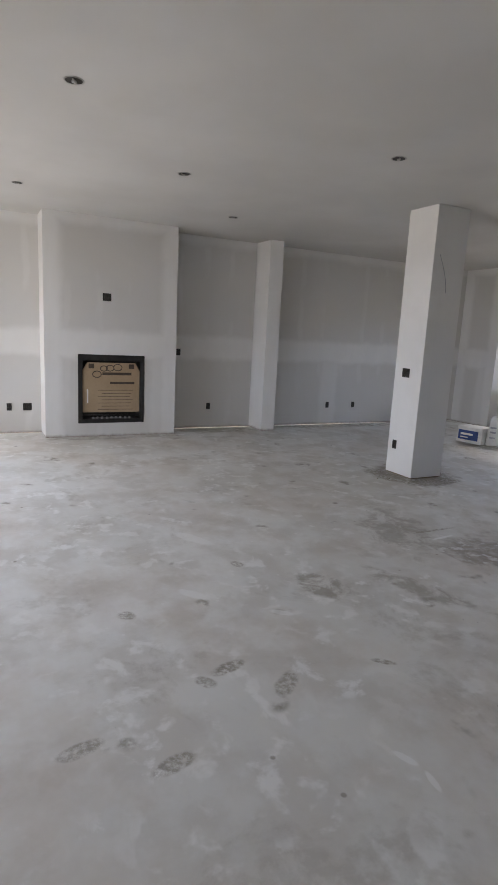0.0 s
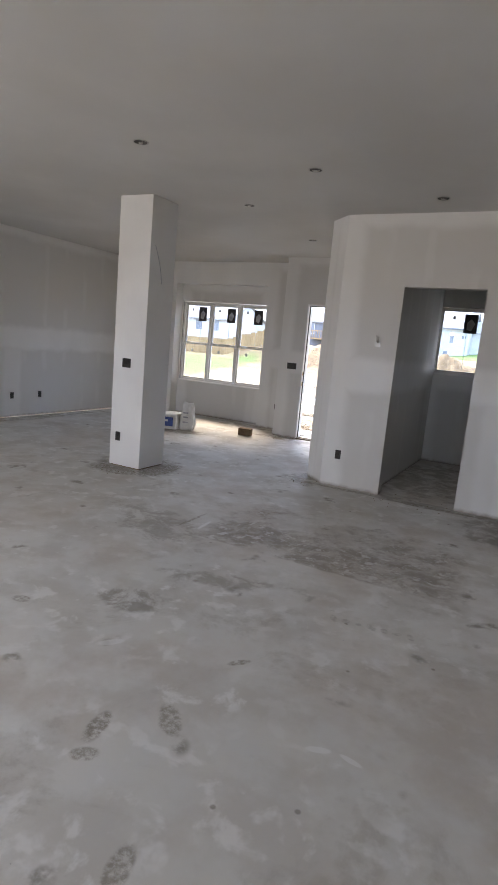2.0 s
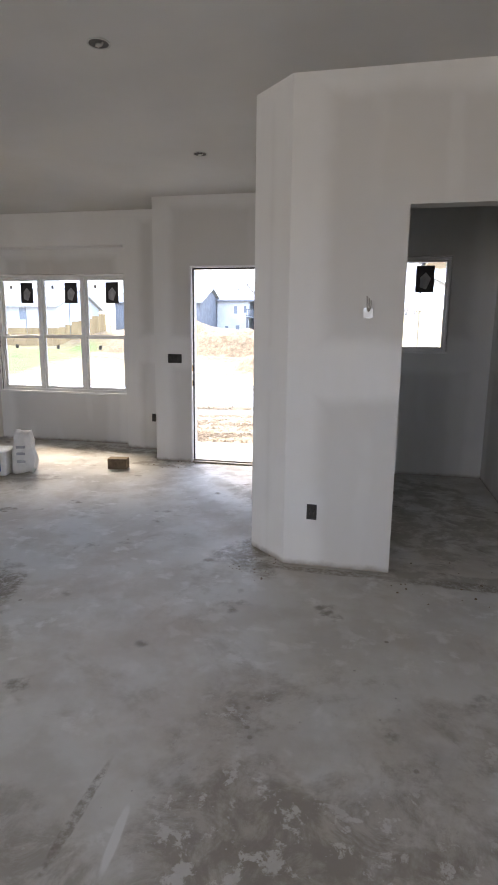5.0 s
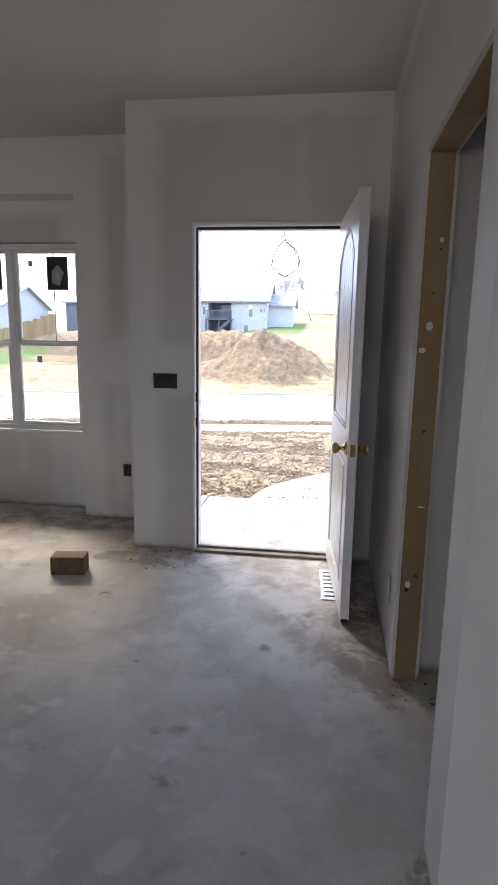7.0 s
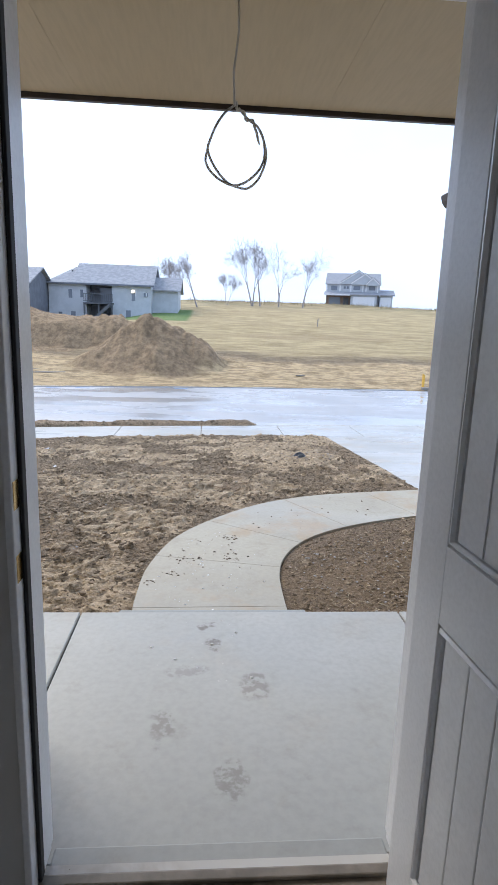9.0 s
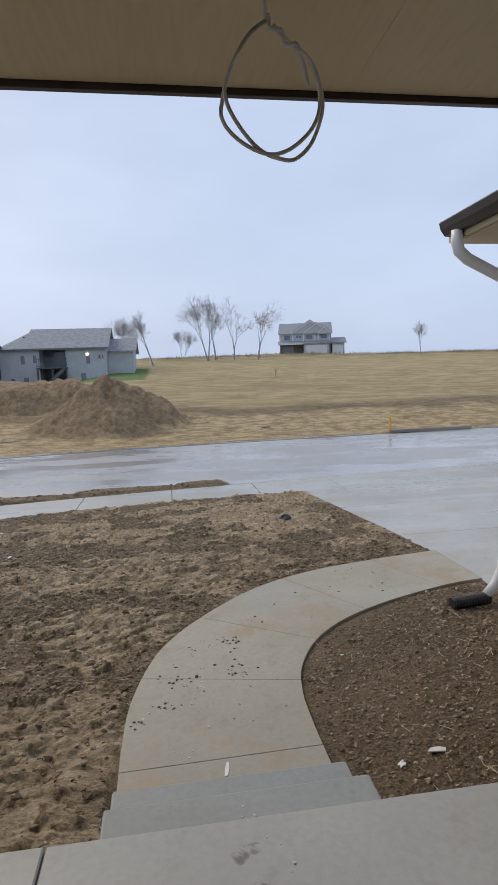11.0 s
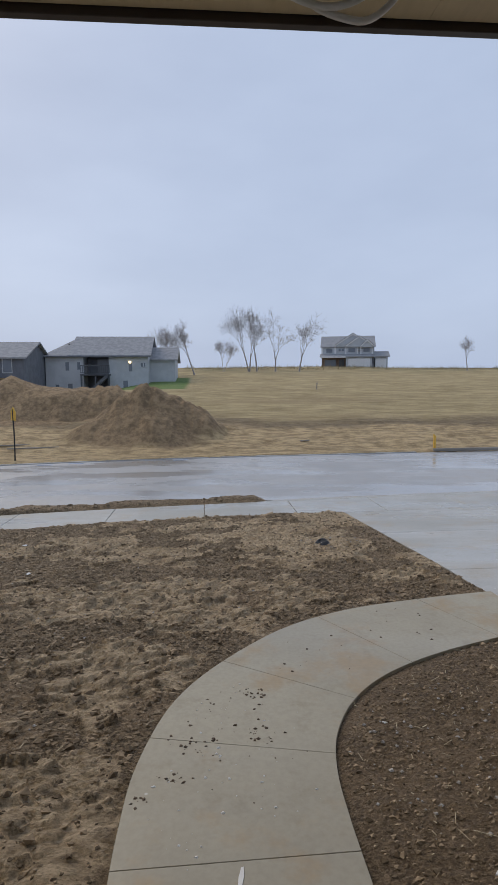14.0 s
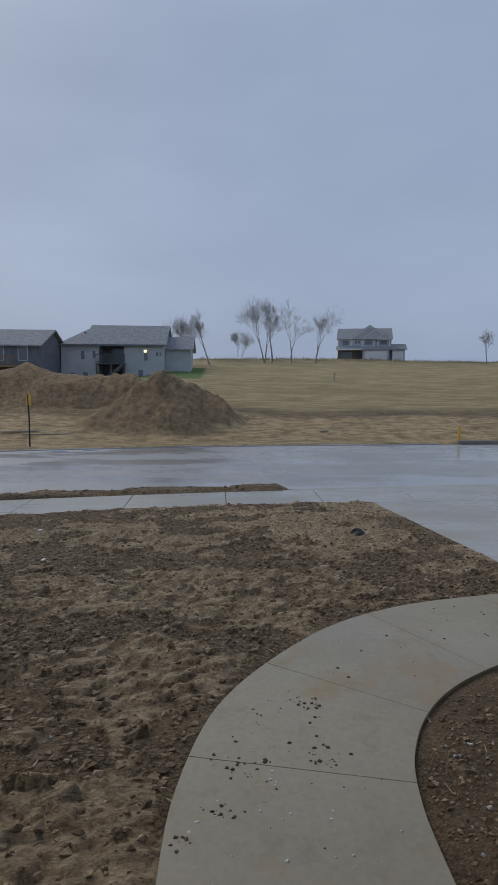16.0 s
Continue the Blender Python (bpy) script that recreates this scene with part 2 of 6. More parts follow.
    for row in ((1.70, -6.71, 0.10, 0.045, 1.8, 0.85), (1.76, -6.84, 0.06, 0.04, 0.5, 0.7), (1.89, -6.53, 0.11, 0.05, -0.8, 0.7), (2.14, -7.108, 0.10, 0.045, 1.8, 0.75),
                (1.957, -7.38, 0.09, 0.04, 1.8, 0.7), (1.916, -6.04, 0.07, 0.025, 0.9, 0.8), (0.62, -4.49, 0.02, 0.24, 0.0, 0.7), (0.7, -6.2, 0.06, 0.04, 0.2, 0.7), (1.1, -7.0, 0.06, 0.05, 0.8, 0.7),
                (-0.9, -3.05, 0.34, 0.11, 0.0, 0.85), (-0.64, -3.33, 0.11, 0.34, 0.0, 0.85), (-0.9, -3.66, 0.44, 0.17, 0.0, 0.9), (-0.56, -3.36, 0.17, 0.42, 0.0, 0.85), (-1.17, -3.33, 0.11, 0.3, 0.0, 0.8), (0.74, -2.58, 0.26, 0.11, -0.75, 0.6), (2.1, -2.6, 0.5, 0.06, 0.0, 0.7), (1.2, -2.58, 0.4, 0.05, 0.0, 0.7), (0.7, -2.3, 0.10, 0.3, 0.0, 0.7)):
        spot(*row, grime, worn, 0.9)
    for row in ((2.42, -6.36, 0.055, 0.018, 0.4, 0.7), (2.54, -6.345, 0.05, 0.014, -0.2, 0.7), (0.764, -4.53, 0.018, 0.13, 0.1, 0.85), (1.0, -6.6, 0.12, 0.05, 0.6, 0.6), (0.2, -6.3, 0.2, 0.06, 0.5, 0.6), (1.35, -6.25, 0.08, 0.03, 0.9, 0.6)):
        spot(*row, pale, None, 1.0)
    # faded ink mark printed on the deck
    for k in range(7):
        spot(STAMP[0] + (STAMP[2] - STAMP[0]) * k / 6, STAMP[1] + (STAMP[3] - STAMP[1]) * k / 6, 0.022 + 0.008 * (k % 2), 0.045 - 0.012 * (k % 3), 0.5, 0.4, (0.23, 0.22, 0.20), worn, 0.8)
    # saw cuts in the slab
    for v, at in ((y, -1.36),):
        cut = g.step(g.math("ABSOLUTE", g.math("SUBTRACT", v, at)), 0.0015, 0.004, 0.16, 0.0)
        col = g.mix(cut, col, (0.16, 0.15, 0.14))
    g.bump(g.math("ADD", g.math("MULTIPLY", mid, 0.6), small), 0.12, 0.006)
    return g.done(col, g.mix(g.step(mid, 0.4, 0.65), (0.58,) * 3, (0.80,) * 3), spec=0.32)


def concrete_material(name, c1, c2, wet, prints=(), stain=0.25):
    """Outdoor concrete; wet: 0 dry to 1 under a film of rain water."""
    g = Graph(name)
    big, mid, fine = g.noise(0.45, 5.0), g.noise(2.1, 5.0), g.noise(34.0, 4.0)
    col = g.mix(g.step(big, 0.38, 0.62), c1, c2)
    col = g.mix(g.step(g.noise(1.5, 6.0, 0.65), 0.50, 0.66, 0.0, stain), col, (c1[0] * 1.10, c1[1] * 0.88, c1[2] * 0.66))
    col = g.mix(g.step(g.noise(5.5, 7.0, 0.7), 0.52, 0.72, 0.0, 0.45), col, (c1[0] * 0.72, c1[1] * 0.68, c1[2] * 0.60))
    col = g.mix(g.step(fine, 0.3, 0.75, 0.0, 0.25), col, tuple(c * 0.6 for c in c1))
    pale = g.step(g.cells(3.4), 0.025, 0.05, 0.7, 0.0)
    col = g.mix(g.math("MULTIPLY", pale, g.step(mid, 0.44, 0.52)), col, (0.66, 0.66, 0.64))
    col = g.mix(g.math("MULTIPLY", g.rand(), 0.12), col, tuple(c * 0.6 for c in c2))
    # muddy boot prints
    worn = g.step(g.noise(26.0, 5.0, 0.65), 0.40, 0.56) if prints else None
    for cx, cy, rx, ry, amount in prints:
        a, b = (g.math("DIVIDE", g.math("SUBTRACT", g.axis(k), c), r) for k, c, r in ((0, cx, rx), (1, cy, ry)))
        d = g.math("ADD", g.math("SQRT", g.math("ADD", g.math("MULTIPLY", a, a), g.math("MULTIPLY", b, b))), g.math("MULTIPLY", g.math("SUBTRACT", g.noise(16.0, 5.0, 0.6), 0.5), 1.6))
        col = g.mix(g.math("MULTIPLY", g.math("MULTIPLY", g.step(d, 0.6, 1.0, 1.0, 0.0), worn), amount), col, (0.13, 0.115, 0.095))
    puddle = g.step(g.noise(0.5, 3.0, stretch=(0.5, 1.4, 1)), 0.42, 0.62)
    lo, hi = 0.62 - 0.5 * wet, 0.78 - 0.34 * wet
    rough = g.mix(puddle, (hi,) * 3, (lo,) * 3)
    g.bump(fine, 0.12 * (1 - 0.6 * wet), 0.003)
    return g.done(col, rough, spec=0.5)


def ground_material():
    """Bare tilled soil round the house, churned mud across the street, then a mown dormant field."""
    g = Graph("soil_and_field")
    y, x = g.axis(1), g.axis(0)
    skew = g.n.new("ShaderNodeMapping")
    g.l.new(g.pos, skew.inputs["Vector"])
    skew.inputs["Rotation"].default_value = (0, 0, -0.18)
    sv = skew.outputs["Vector"]
    clod, fine, big = g.noise(6.5, 8.0, 0.68, sv, (1, 1.9, 1), 0.3), g.noise(40.0, 6.0, 0.72, sv, (1, 1.4, 1)), g.noise(0.9, 5.0, 0.6, sv)
    # dry pale crust in flat flakes, and moist dark crumb in patches of its own
    kind = g.n.new("ShaderNodeAttribute")
    kind.attribute_name = "crumb"
    ragged = g.math("ADD", g.math("MULTIPLY", kind.outputs["Fac"], 0.62), g.math("MULTIPLY", g.math("SUBTRACT", g.noise(6.0, 8.0, 0.75, sv, (1, 1.7, 1), 0.4), 0.40), 2.4))
    moist = g.step(ragged, 0.32, 0.66)
    crust = g.mix(g.step(clod, 0.36, 0.64), (0.47, 0.348, 0.22), (0.76, 0.59, 0.395))
    crust = g.mix(g.step(fine, 0.46, 0.66, 0.0, 0.65), crust, (0.24, 0.172, 0.107))
    crumb = g.mix(g.step(fine, 0.36, 0.66), (0.085, 0.058, 0.034), (0.40, 0.295, 0.185))
    crumb = g.mix(g.step(clod, 0.5, 0.68, 0.0, 0.5), crumb, (0.40, 0.30, 0.195))
    soil = g.mix(moist, crust, crumb)
    soil = g.mix(g.step(big, 0.50, 0.64, 0.0, 0.35), soil, (0.42, 0.30, 0.19))
    bed = g.math("MULTIPLY", g.step(x, 0.5, 0.62), g.step(y, 4.6, 4.9, 1.0, 0.0))
    soil = g.mix(g.math("MULTIPLY", bed, 0.3), soil, (0.16, 0.108, 0.068))
    chips = g.math("MULTIPLY", g.step(g.cells(14.0), 0.035, 0.07, 1.0, 0.0), g.step(g.noise(1.3, 3.0), 0.52, 0.6))
    soil = g.mix(g.math("MULTIPLY", chips, 0.8), soil, (0.50, 0.47, 0.42))
    rows = g.noise(1.1, 9.0, 0.75, stretch=(0.30, 1.0, 1.0))
    grass = g.mix(g.step(rows, 0.36, 0.64), (0.30, 0.228, 0.112), (0.53, 0.415, 0.225))
    grass = g.mix(g.step(g.noise(2.2, 8.0, 0.75, stretch=(0.5, 1.2, 1)), 0.45, 0.72, 0.0, 0.6), grass, (0.25, 0.195, 0.092))
    grass = g.mix(g.math("MULTIPLY", g.step(y, 72.0, 92.0), g.step(g.noise(0.35, 6.0, 0.7, stretch=(0.5, 1.0, 1)), 0.42, 0.60, 0.0, 0.75)), grass, (0.17, 0.155, 0.075))
    grass = g.mix(g.step(g.noise(0.09, 4.0, 0.6, stretch=(0.5, 2.0, 1)), 0.50, 0.72, 0.0, 0.6), grass, (0.33, 0.24, 0.13))
    edge = g.math("ADD", y, g.math("MULTIPLY", g.math("SUBTRACT", g.noise(0.16, 4.0), 0.5), 8.0))
    straw = g.mix(g.step(g.noise(2.6, 9.0, 0.78, stretch=(0.5, 1.0, 1)), 0.40, 0.60), (0.29, 0.205, 0.11), (0.60, 0.445, 0.25))
    mud_band = g.math("MULTIPLY", g.step(edge, 31.0, 32.6), g.step(edge, 33.4, 36.0, 1.0, 0.0))
    far = g.mix(g.step(edge, 32.0, 37.0), straw, grass)
    far = g.mix(g.math("MULTIPLY", mud_band, 0.6), far, (0.095, 0.072, 0.048))
    earth = g.mix(g.step(g.noise(2.6, 9.0, 0.72), 0.34, 0.66), (0.185, 0.125, 0.072), (0.39, 0.27, 0.155))
    for cx, cy, rx, ry in ((-3.3, 29.8, 3.9, 3.4), (-10.5, 37.0, 8.0, 3.6), (-17.0, 38.0, 6.0, 4.0)):
        a, b = g.math("DIVIDE", g.math("SUBTRACT", x, cx), rx), g.math("DIVIDE", g.math("SUBTRACT", y, cy), ry)
        d = g.math("ADD", g.math("SQRT", g.math("ADD", g.math("MULTIPLY", a, a), g.math("MULTIPLY", b, b))), g.math("MULTIPLY", g.math("SUBTRACT", g.noise(0.8, 5.0), 0.5), 0.7))
        far = g.mix(g.step(d, 0.85, 1.15, 1.0, 0.0), far, earth)
    col = g.mix(g.step(y, 19.0, 21.0), soil, far)
    # the sown lawn below the neighbouring house
    lawn = g.math("MULTIPLY", g.step(g.math("ABSOLUTE", g.math("ADD", x, 6.2)), 3.8, 4.5, 1.0, 0.0), g.math("MULTIPLY", g.step(y, 51.5, 52.5), g.step(y, 69.0, 71.0, 1.0, 0.0)))
    yard = g.math("MULTIPLY", g.step(x, -19.0, -21.0, 0.0, 1.0), g.math("MULTIPLY", g.step(y, 24.0, 25.0), g.step(y, 36.0, 38.0, 1.0, 0.0)))
    col = g.mix(g.math("MAXIMUM", lawn, yard), col, g.mix(g.noise(0.8, 4.0), (0.085, 0.16, 0.04), (0.17, 0.24, 0.075)))
    g.bump(g.math("ADD", g.math("MULTIPLY", clod, 1.2), fine), 1.0, 0.06)
    return g.done(col, g.mix(g.step(clod, 0.4, 0.6), (0.75,) * 3, (0.95,) * 3), spec=0.3)


def clod_material():
    """Moist crumbs of soil, each of its own shade."""
    g = Graph("soil_crumb")
    col = g.mix(g.geo.outputs["Random Per Island"], (0.10, 0.07, 0.042), (0.44, 0.33, 0.215))
    small = g.noise(60.0, 4.0)
    col = g.mix(g.step(small, 0.35, 0.7, 0.0, 0.5), col, (0.12, 0.085, 0.053))
    g.bump(small, 0.6, 0.01)
    return g.done(col, 0.9, spec=0.3)


M_CLOD = clod_material()
M_WALL, M_CEIL, M_FLOOR, M_GROUND = drywall_material(), ceiling_material(), floor_material(), ground_material()
M_MUD = plain("joint_compound", (0.70, 0.695, 0.68), (0.75, 0.745, 0.73), 2.0, 0.65, 0.0, 4)
M_STUD = plain("framing_lumber", (0.24, 0.16, 0.08), (0.33, 0.225, 0.115), 3.0, 0.75, 0.3, 26, stretch=(1, 1, 0.12))
M_SOLE = plain("dirty_sole_plate", (0.16, 0.12, 0.08), (0.24, 0.18, 0.12), 5.0, 0.9, 0.3, 30)
M_BLACK = plain("black_plastic_box", (0.012, 0.012, 0.012), (0.03, 0.028, 0.026), 30, 0.55, 0.1)
M_METAL_BLACK = plain("black_enamelled_steel", (0.012, 0.012, 0.013), (0.022, 0.022, 0.022), 8, 0.38, 0.05)
M_CARD = plain("brown_cardboard", (0.33, 0.24, 0.15), (0.38, 0.28, 0.18), 4, 0.85, 0.12, 50)
M_INK = plain("printed_ink", (0.05, 0.035, 0.025), (0.08, 0.06, 0.045), 20, 0.8, 0)
M_WIRE = plain("copper_and_grey_wire", (0.30, 0.29, 0.27), (0.45, 0.42, 0.38), 40, 0.5, 0)
M_CAN = plain("aluminium_can", (0.42, 0.42, 0.41), (0.52, 0.52, 0.50), 30, 0.35, 0.05, metal=0.9)
M_VINYL = plain("white_vinyl", (0.76, 0.76, 0.75), (0.80, 0.80, 0.79), 5, 0.35, 0.03)
M_PRIMED = plain("primed_white_door", (0.78, 0.785, 0.79), (0.82, 0.825, 0.83), 3, 0.32, 0.05, 90)
M_BRASS = plain("polished_brass", (0.72, 0.50, 0.20), (0.78, 0.56, 0.25), 30, 0.22, 0, metal=1.0)
M_SEAL = plain("black_weatherstrip", (0.012, 0.012, 0.012), (0.02, 0.02, 0.02), 20, 0.7, 0.05)
M_SILL = plain("bronze_threshold", (0.15, 0.125, 0.095), (0.26, 0.22, 0.175), 9, 0.5, 0.15)
M_STEEL = plain("galvanised_register", (0.55, 0.56, 0.57), (0.66, 0.67, 0.68), 12, 0.4, 0.05, metal=0.5)
M_PAPER_W = plain("white_paper_sack", (0.66, 0.66, 0.65), (0.74, 0.74, 0.73), 9, 0.7, 0.35, 25)
M_PAPER_G = plain("grey_compound_crumb", (0.45, 0.44, 0.42), (0.56, 0.55, 0.53), 20, 0.8, 0.1)
M_TRIM_G = plain("muted_trim", (0.46, 0.49, 0.52), (0.52, 0.55, 0.58), 4, 0.6, 0.03)
M_BLUE = plain("blue_print", (0.02, 0.05, 0.20), (0.03, 0.07, 0.26), 9, 0.55, 0.1)
M_BLOCK = plain("dusty_brown_carton", (0.12, 0.085, 0.055), (0.19, 0.14, 0.09), 12, 0.9, 0.3, 40)
M_STICK = plain("window_label_black", (0.018, 0.018, 0.02), (0.03, 0.03, 0.033), 20, 0.5, 0)
M_STICK_G = plain("window_label_grey", (0.30, 0.31, 0.34), (0.45, 0.46, 0.48), 15, 0.6, 0)
M_SIDING = plain("grey_lap_siding", (0.44, 0.47, 0.50), (0.50, 0.53, 0.56), 1.5, 0.7, 0.1)
M_SIDING_D = plain("slate_lap_siding", (0.125, 0.14, 0.165), (0.165, 0.18, 0.21), 1.5, 0.7, 0.1)
M_SIDING_W = plain("white_garage_siding", (0.62, 0.62, 0.62), (0.68, 0.68, 0.68), 1.5, 0.6, 0.08)
M_ROOF = plain("asphalt_shingle", (0.25, 0.26, 0.275), (0.33, 0.34, 0.355), 2.5, 0.92, 0.5, 22)
M_TRIM = plain("white_trim", (0.70, 0.71, 0.72), (0.76, 0.77, 0.78), 4, 0.55, 0.03)
# dark deck and door of the far houses, raised in tone for haze
M_DARK = plain("dark_haze_lifted", (0.085, 0.095, 0.11), (0.12, 0.13, 0.145), 3, 0.7, 0.1)
M_BRICKW = plain("brown_stone_veneer", (0.16, 0.11, 0.09), (0.25, 0.18, 0.14), 4, 0.85, 0.4)
M_SOFFIT = plain("tan_soffit_panel", (0.52, 0.42, 0.27), (0.57, 0.465, 0.31), 0.8, 0.6, 0.05, stretch=(1, 0.1, 1))
M_FASCIA = plain("dark_brown_fascia", (0.028, 0.018, 0.016), (0.04, 0.028, 0.024), 5, 0.4, 0.05)
M_GUTTER_W = plain("white_aluminium_downspout", (0.70, 0.70, 0.69), (0.76, 0.76, 0.75), 4, 0.35, 0.03)
# grey bark with the distance haze mixed into its colour as extra lightness
M_BARK = plain("hazy_grey_bark", (0.26, 0.24, 0.24), (0.36, 0.335, 0.33), 4, 0.95, 0.5, 18)
M_STAKE = plain("yellow_marker_paint", (0.70, 0.38, 0.05), (0.78, 0.46, 0.08), 9, 0.6, 0.1)
M_SURVEY = plain("faded_blue_paint", (0.16, 0.24, 0.38), (0.24, 0.32, 0.44), 9, 0.7, 0.1)
M_PIPE = plain("black_corrugated_drain", (0.012, 0.012, 0.012), (0.025, 0.024, 0.023), 14, 0.5, 0.1)
M_CABLE = plain("grey_jacketed_cable", (0.52, 0.50, 0.46), (0.64, 0.61, 0.57), 30, 0.5, 0.03)
M_WALKWAY = concrete_material("damp_walkway_concrete", (0.325, 0.293, 0.22), (0.38, 0.347, 0.265), 0.6, (), 0.8)
M_STEPC = concrete_material("wet_step_concrete", (0.262, 0.282, 0.268), (0.318, 0.338, 0.324), 0.6)
M_STOOP = concrete_material("porch_concrete", (0.365, 0.38, 0.368), (0.435, 0.447, 0.435), 0.55,
                            ((-0.06, 1.42, 0.035, 0.05, 0.85), (-0.01, 1.44, 0.03, 0.03, 0.7), (-0.01, 1.27, 0.045, 0.07, 0.85), (0.16, 0.95, 0.06, 0.11, 0.5), (-0.2, 0.72, 0.05, 0.12, 0.5), (0.05, 0.45, 0.07, 0.10, 0.5), (-0.12, 1.05, 0.10, 0.05, 0.35)))
M_STREET = concrete_material("rain_wet_street", (0.33, 0.335, 0.335), (0.40, 0.40, 0.395), 0.95)
M_DRIVE = concrete_material("rain_wet_driveway", (0.36, 0.36, 0.33), (0.43, 0.43, 0.405), 0.75, (), 0.5)
M_MUDDARK = plain("wet_mud", (0.09, 0.062, 0.042), (0.15, 0.106, 0.072), 20, 0.8, 0.3)
M_TIMBER = plain("lumber_grey", (0.22, 0.20, 0.17), (0.30, 0.27, 0.23), 4, 0.8, 0.3, stretch=(0.2, 1, 1))


def glass_material(name, tint=(0.96, 0.98, 0.98)):
    m = bpy.data.materials.new(name)
    m.use_nodes = True
    n, l = m.node_tree.nodes, m.node_tree.links
    n.clear()
    out, mx, tr, gl, fr = (n.new(k) for k in ("ShaderNodeOutputMaterial", "ShaderNodeMixShader", "ShaderNodeBsdfTransparent", "ShaderNodeBsdfGlossy", "ShaderNodeFresnel"))
    tr.inputs["Color"].default_value = (*tint, 1)
    gl.inputs["Roughness"].default_value = 0.02
    fr.inputs["IOR"].default_value = 1.4
    l.new(fr.outputs[0], mx.inputs[0])
    l.new(tr.outputs[0], mx.inputs[1])
    l.new(gl.outputs[0], mx.inputs[2])
    l.new(mx.outputs[0], out.inputs["Surface"])
    return m


M_GLASS = glass_material("clear_glass")


def lamp_material():
    g = Graph("lit_porch_lamp")
    g.bsdf.inputs["Emission Color"].default_value = (1.0, 0.82, 0.5, 1)
    g.bsdf.inputs["Emission Strength"].default_value = 2.5
    return g.done((0.9, 0.8, 0.6), 0.5)


M_LAMP = lamp_material()


# ---- mesh helpers ----
def mesh_object(name, bm, material, smooth=False):
    me = bpy.data.meshes.new(name)
    bm.normal_update()
    bm.to_mesh(me)
    bm.free()
    if smooth:
        for f in me.polygons:
            f.use_smooth = True
    for m in material if isinstance(material, (list, tuple)) else [material]:
        me.materials.append(m)
    return new(name, me)


def part(name, bm, material, parent=None, label="", smooth=False):
    ob = mesh_object(name, bm, material, smooth)
    if parent:
        ob.parent = parent
    if label:
        tagged(ob, label)
    return ob


def thing(name, label, category, m=None, group="", kind=""):
    ob = new(name)
    ob.empty_display_size = 0.1
    if m is not None:
        ob.matrix_basis = m
    return tagged(ob, label, category, group, kind)


def box(bm, x0, y0, z0, x1, y1, z1, bevel=0.0, mi=0):
    r = bmesh.ops.create_cube(bm, size=1.0)
    vs = r["verts"]
    for v in vs:
        v.co = Vector(((x0 + x1) / 2 + v.co.x * (x1 - x0), (y0 + y1) / 2 + v.co.y * (y1 - y0), (z0 + z1) / 2 + v.co.z * (z1 - z0)))
    fs = list({f for v in vs for f in v.link_faces})
    for f in fs:
        f.material_index = mi
    if bevel:
        es = list({e for v in vs for e in v.link_edges})
        bmesh.ops.bevel(bm, geom=es, offset=bevel, segments=2, profile=0.5, affect="EDGES")
    return bm


def boxes(*rows, bevel=0.0):
    bm = bmesh.new()
    for r in rows:
        box(bm, *r, bevel=bevel)
    return bm


def prism(bm, outline, lo, hi, axis="z", mi=0):
    """Extrudes a closed outline of 2D points along an axis."""
    def at(p, h):
        return {"z": (p[0], p[1], h), "y": (p[0], h, p[1]), "x": (h, p[0], p[1])}[axis]
    a = [bm.verts.new(at(p, lo)) for p in outline]
    b = [bm.verts.new(at(p, hi)) for p in outline]
    n = len(outline)
    faces = [bm.faces.new(a[::-1]), bm.faces.new(b)]
    faces += [bm.faces.new((a[i], a[(i + 1) % n], b[(i + 1) % n], b[i])) for i in range(n)]
    for f in faces:
        f.material_index = mi
    bmesh.ops.recalc_face_normals(bm, faces=faces)
    return bm


def tube(bm, points, radii, sides=8, closed=False):
    """A round tube along points."""
    pts = [Vector(p) for p in points]
    n = len(pts)
    rings, up = [], None
    for i, p in enumerate(pts):
        a, b = (pts[(i - 1) % n], pts[(i + 1) % n]) if closed else (pts[max(i - 1, 0)], pts[min(i + 1, n - 1)])
        d = (b - a).normalized()
        if up is None:
            up = d.orthogonal().normalized()
        up = (up - d * up.dot(d)).normalized()
        side = d.cross(up)
        r = radii[i] if isinstance(radii, (list, tuple)) else radii
        rings.append([bm.verts.new(p + (up * math.cos(k * math.tau / sides) + side * math.sin(k * math.tau / sides)) * r) for k in range(sides)])
    for i in range(n if closed else n - 1):
        a, b = rings[i], rings[(i + 1) % n]
        for k in range(sides):
            bm.faces.new((a[k], a[(k + 1) % sides], b[(k + 1) % sides], b[k]))
    if not closed:
        bm.faces.new(rings[0][::-1])
        bm.faces.new(rings[-1])
    return bm


def lathe(bm, profile, sides=20, axis="z"):
    """Turns a profile of (radius, height) round an axis."""
    rings = []
    for r, h in profile:
        ring = []
        for k in range(sides):
            c, s = math.cos(k * math.tau / sides) * r, math.sin(k * math.tau / sides) * r
            ring.append(bm.verts.new({"z": (c, s, h), "x": (h, c, s), "y": (c, h, s)}[axis]))
        rings.append(ring)
    for a, b in zip(rings, rings[1:]):
        for k in range(sides):
            bm.faces.new((a[k], a[(k + 1) % sides], b[(k + 1) % sides], b[k]))
    bmesh.ops.recalc_face_normals(bm, faces=bm.faces[:])
    return bm


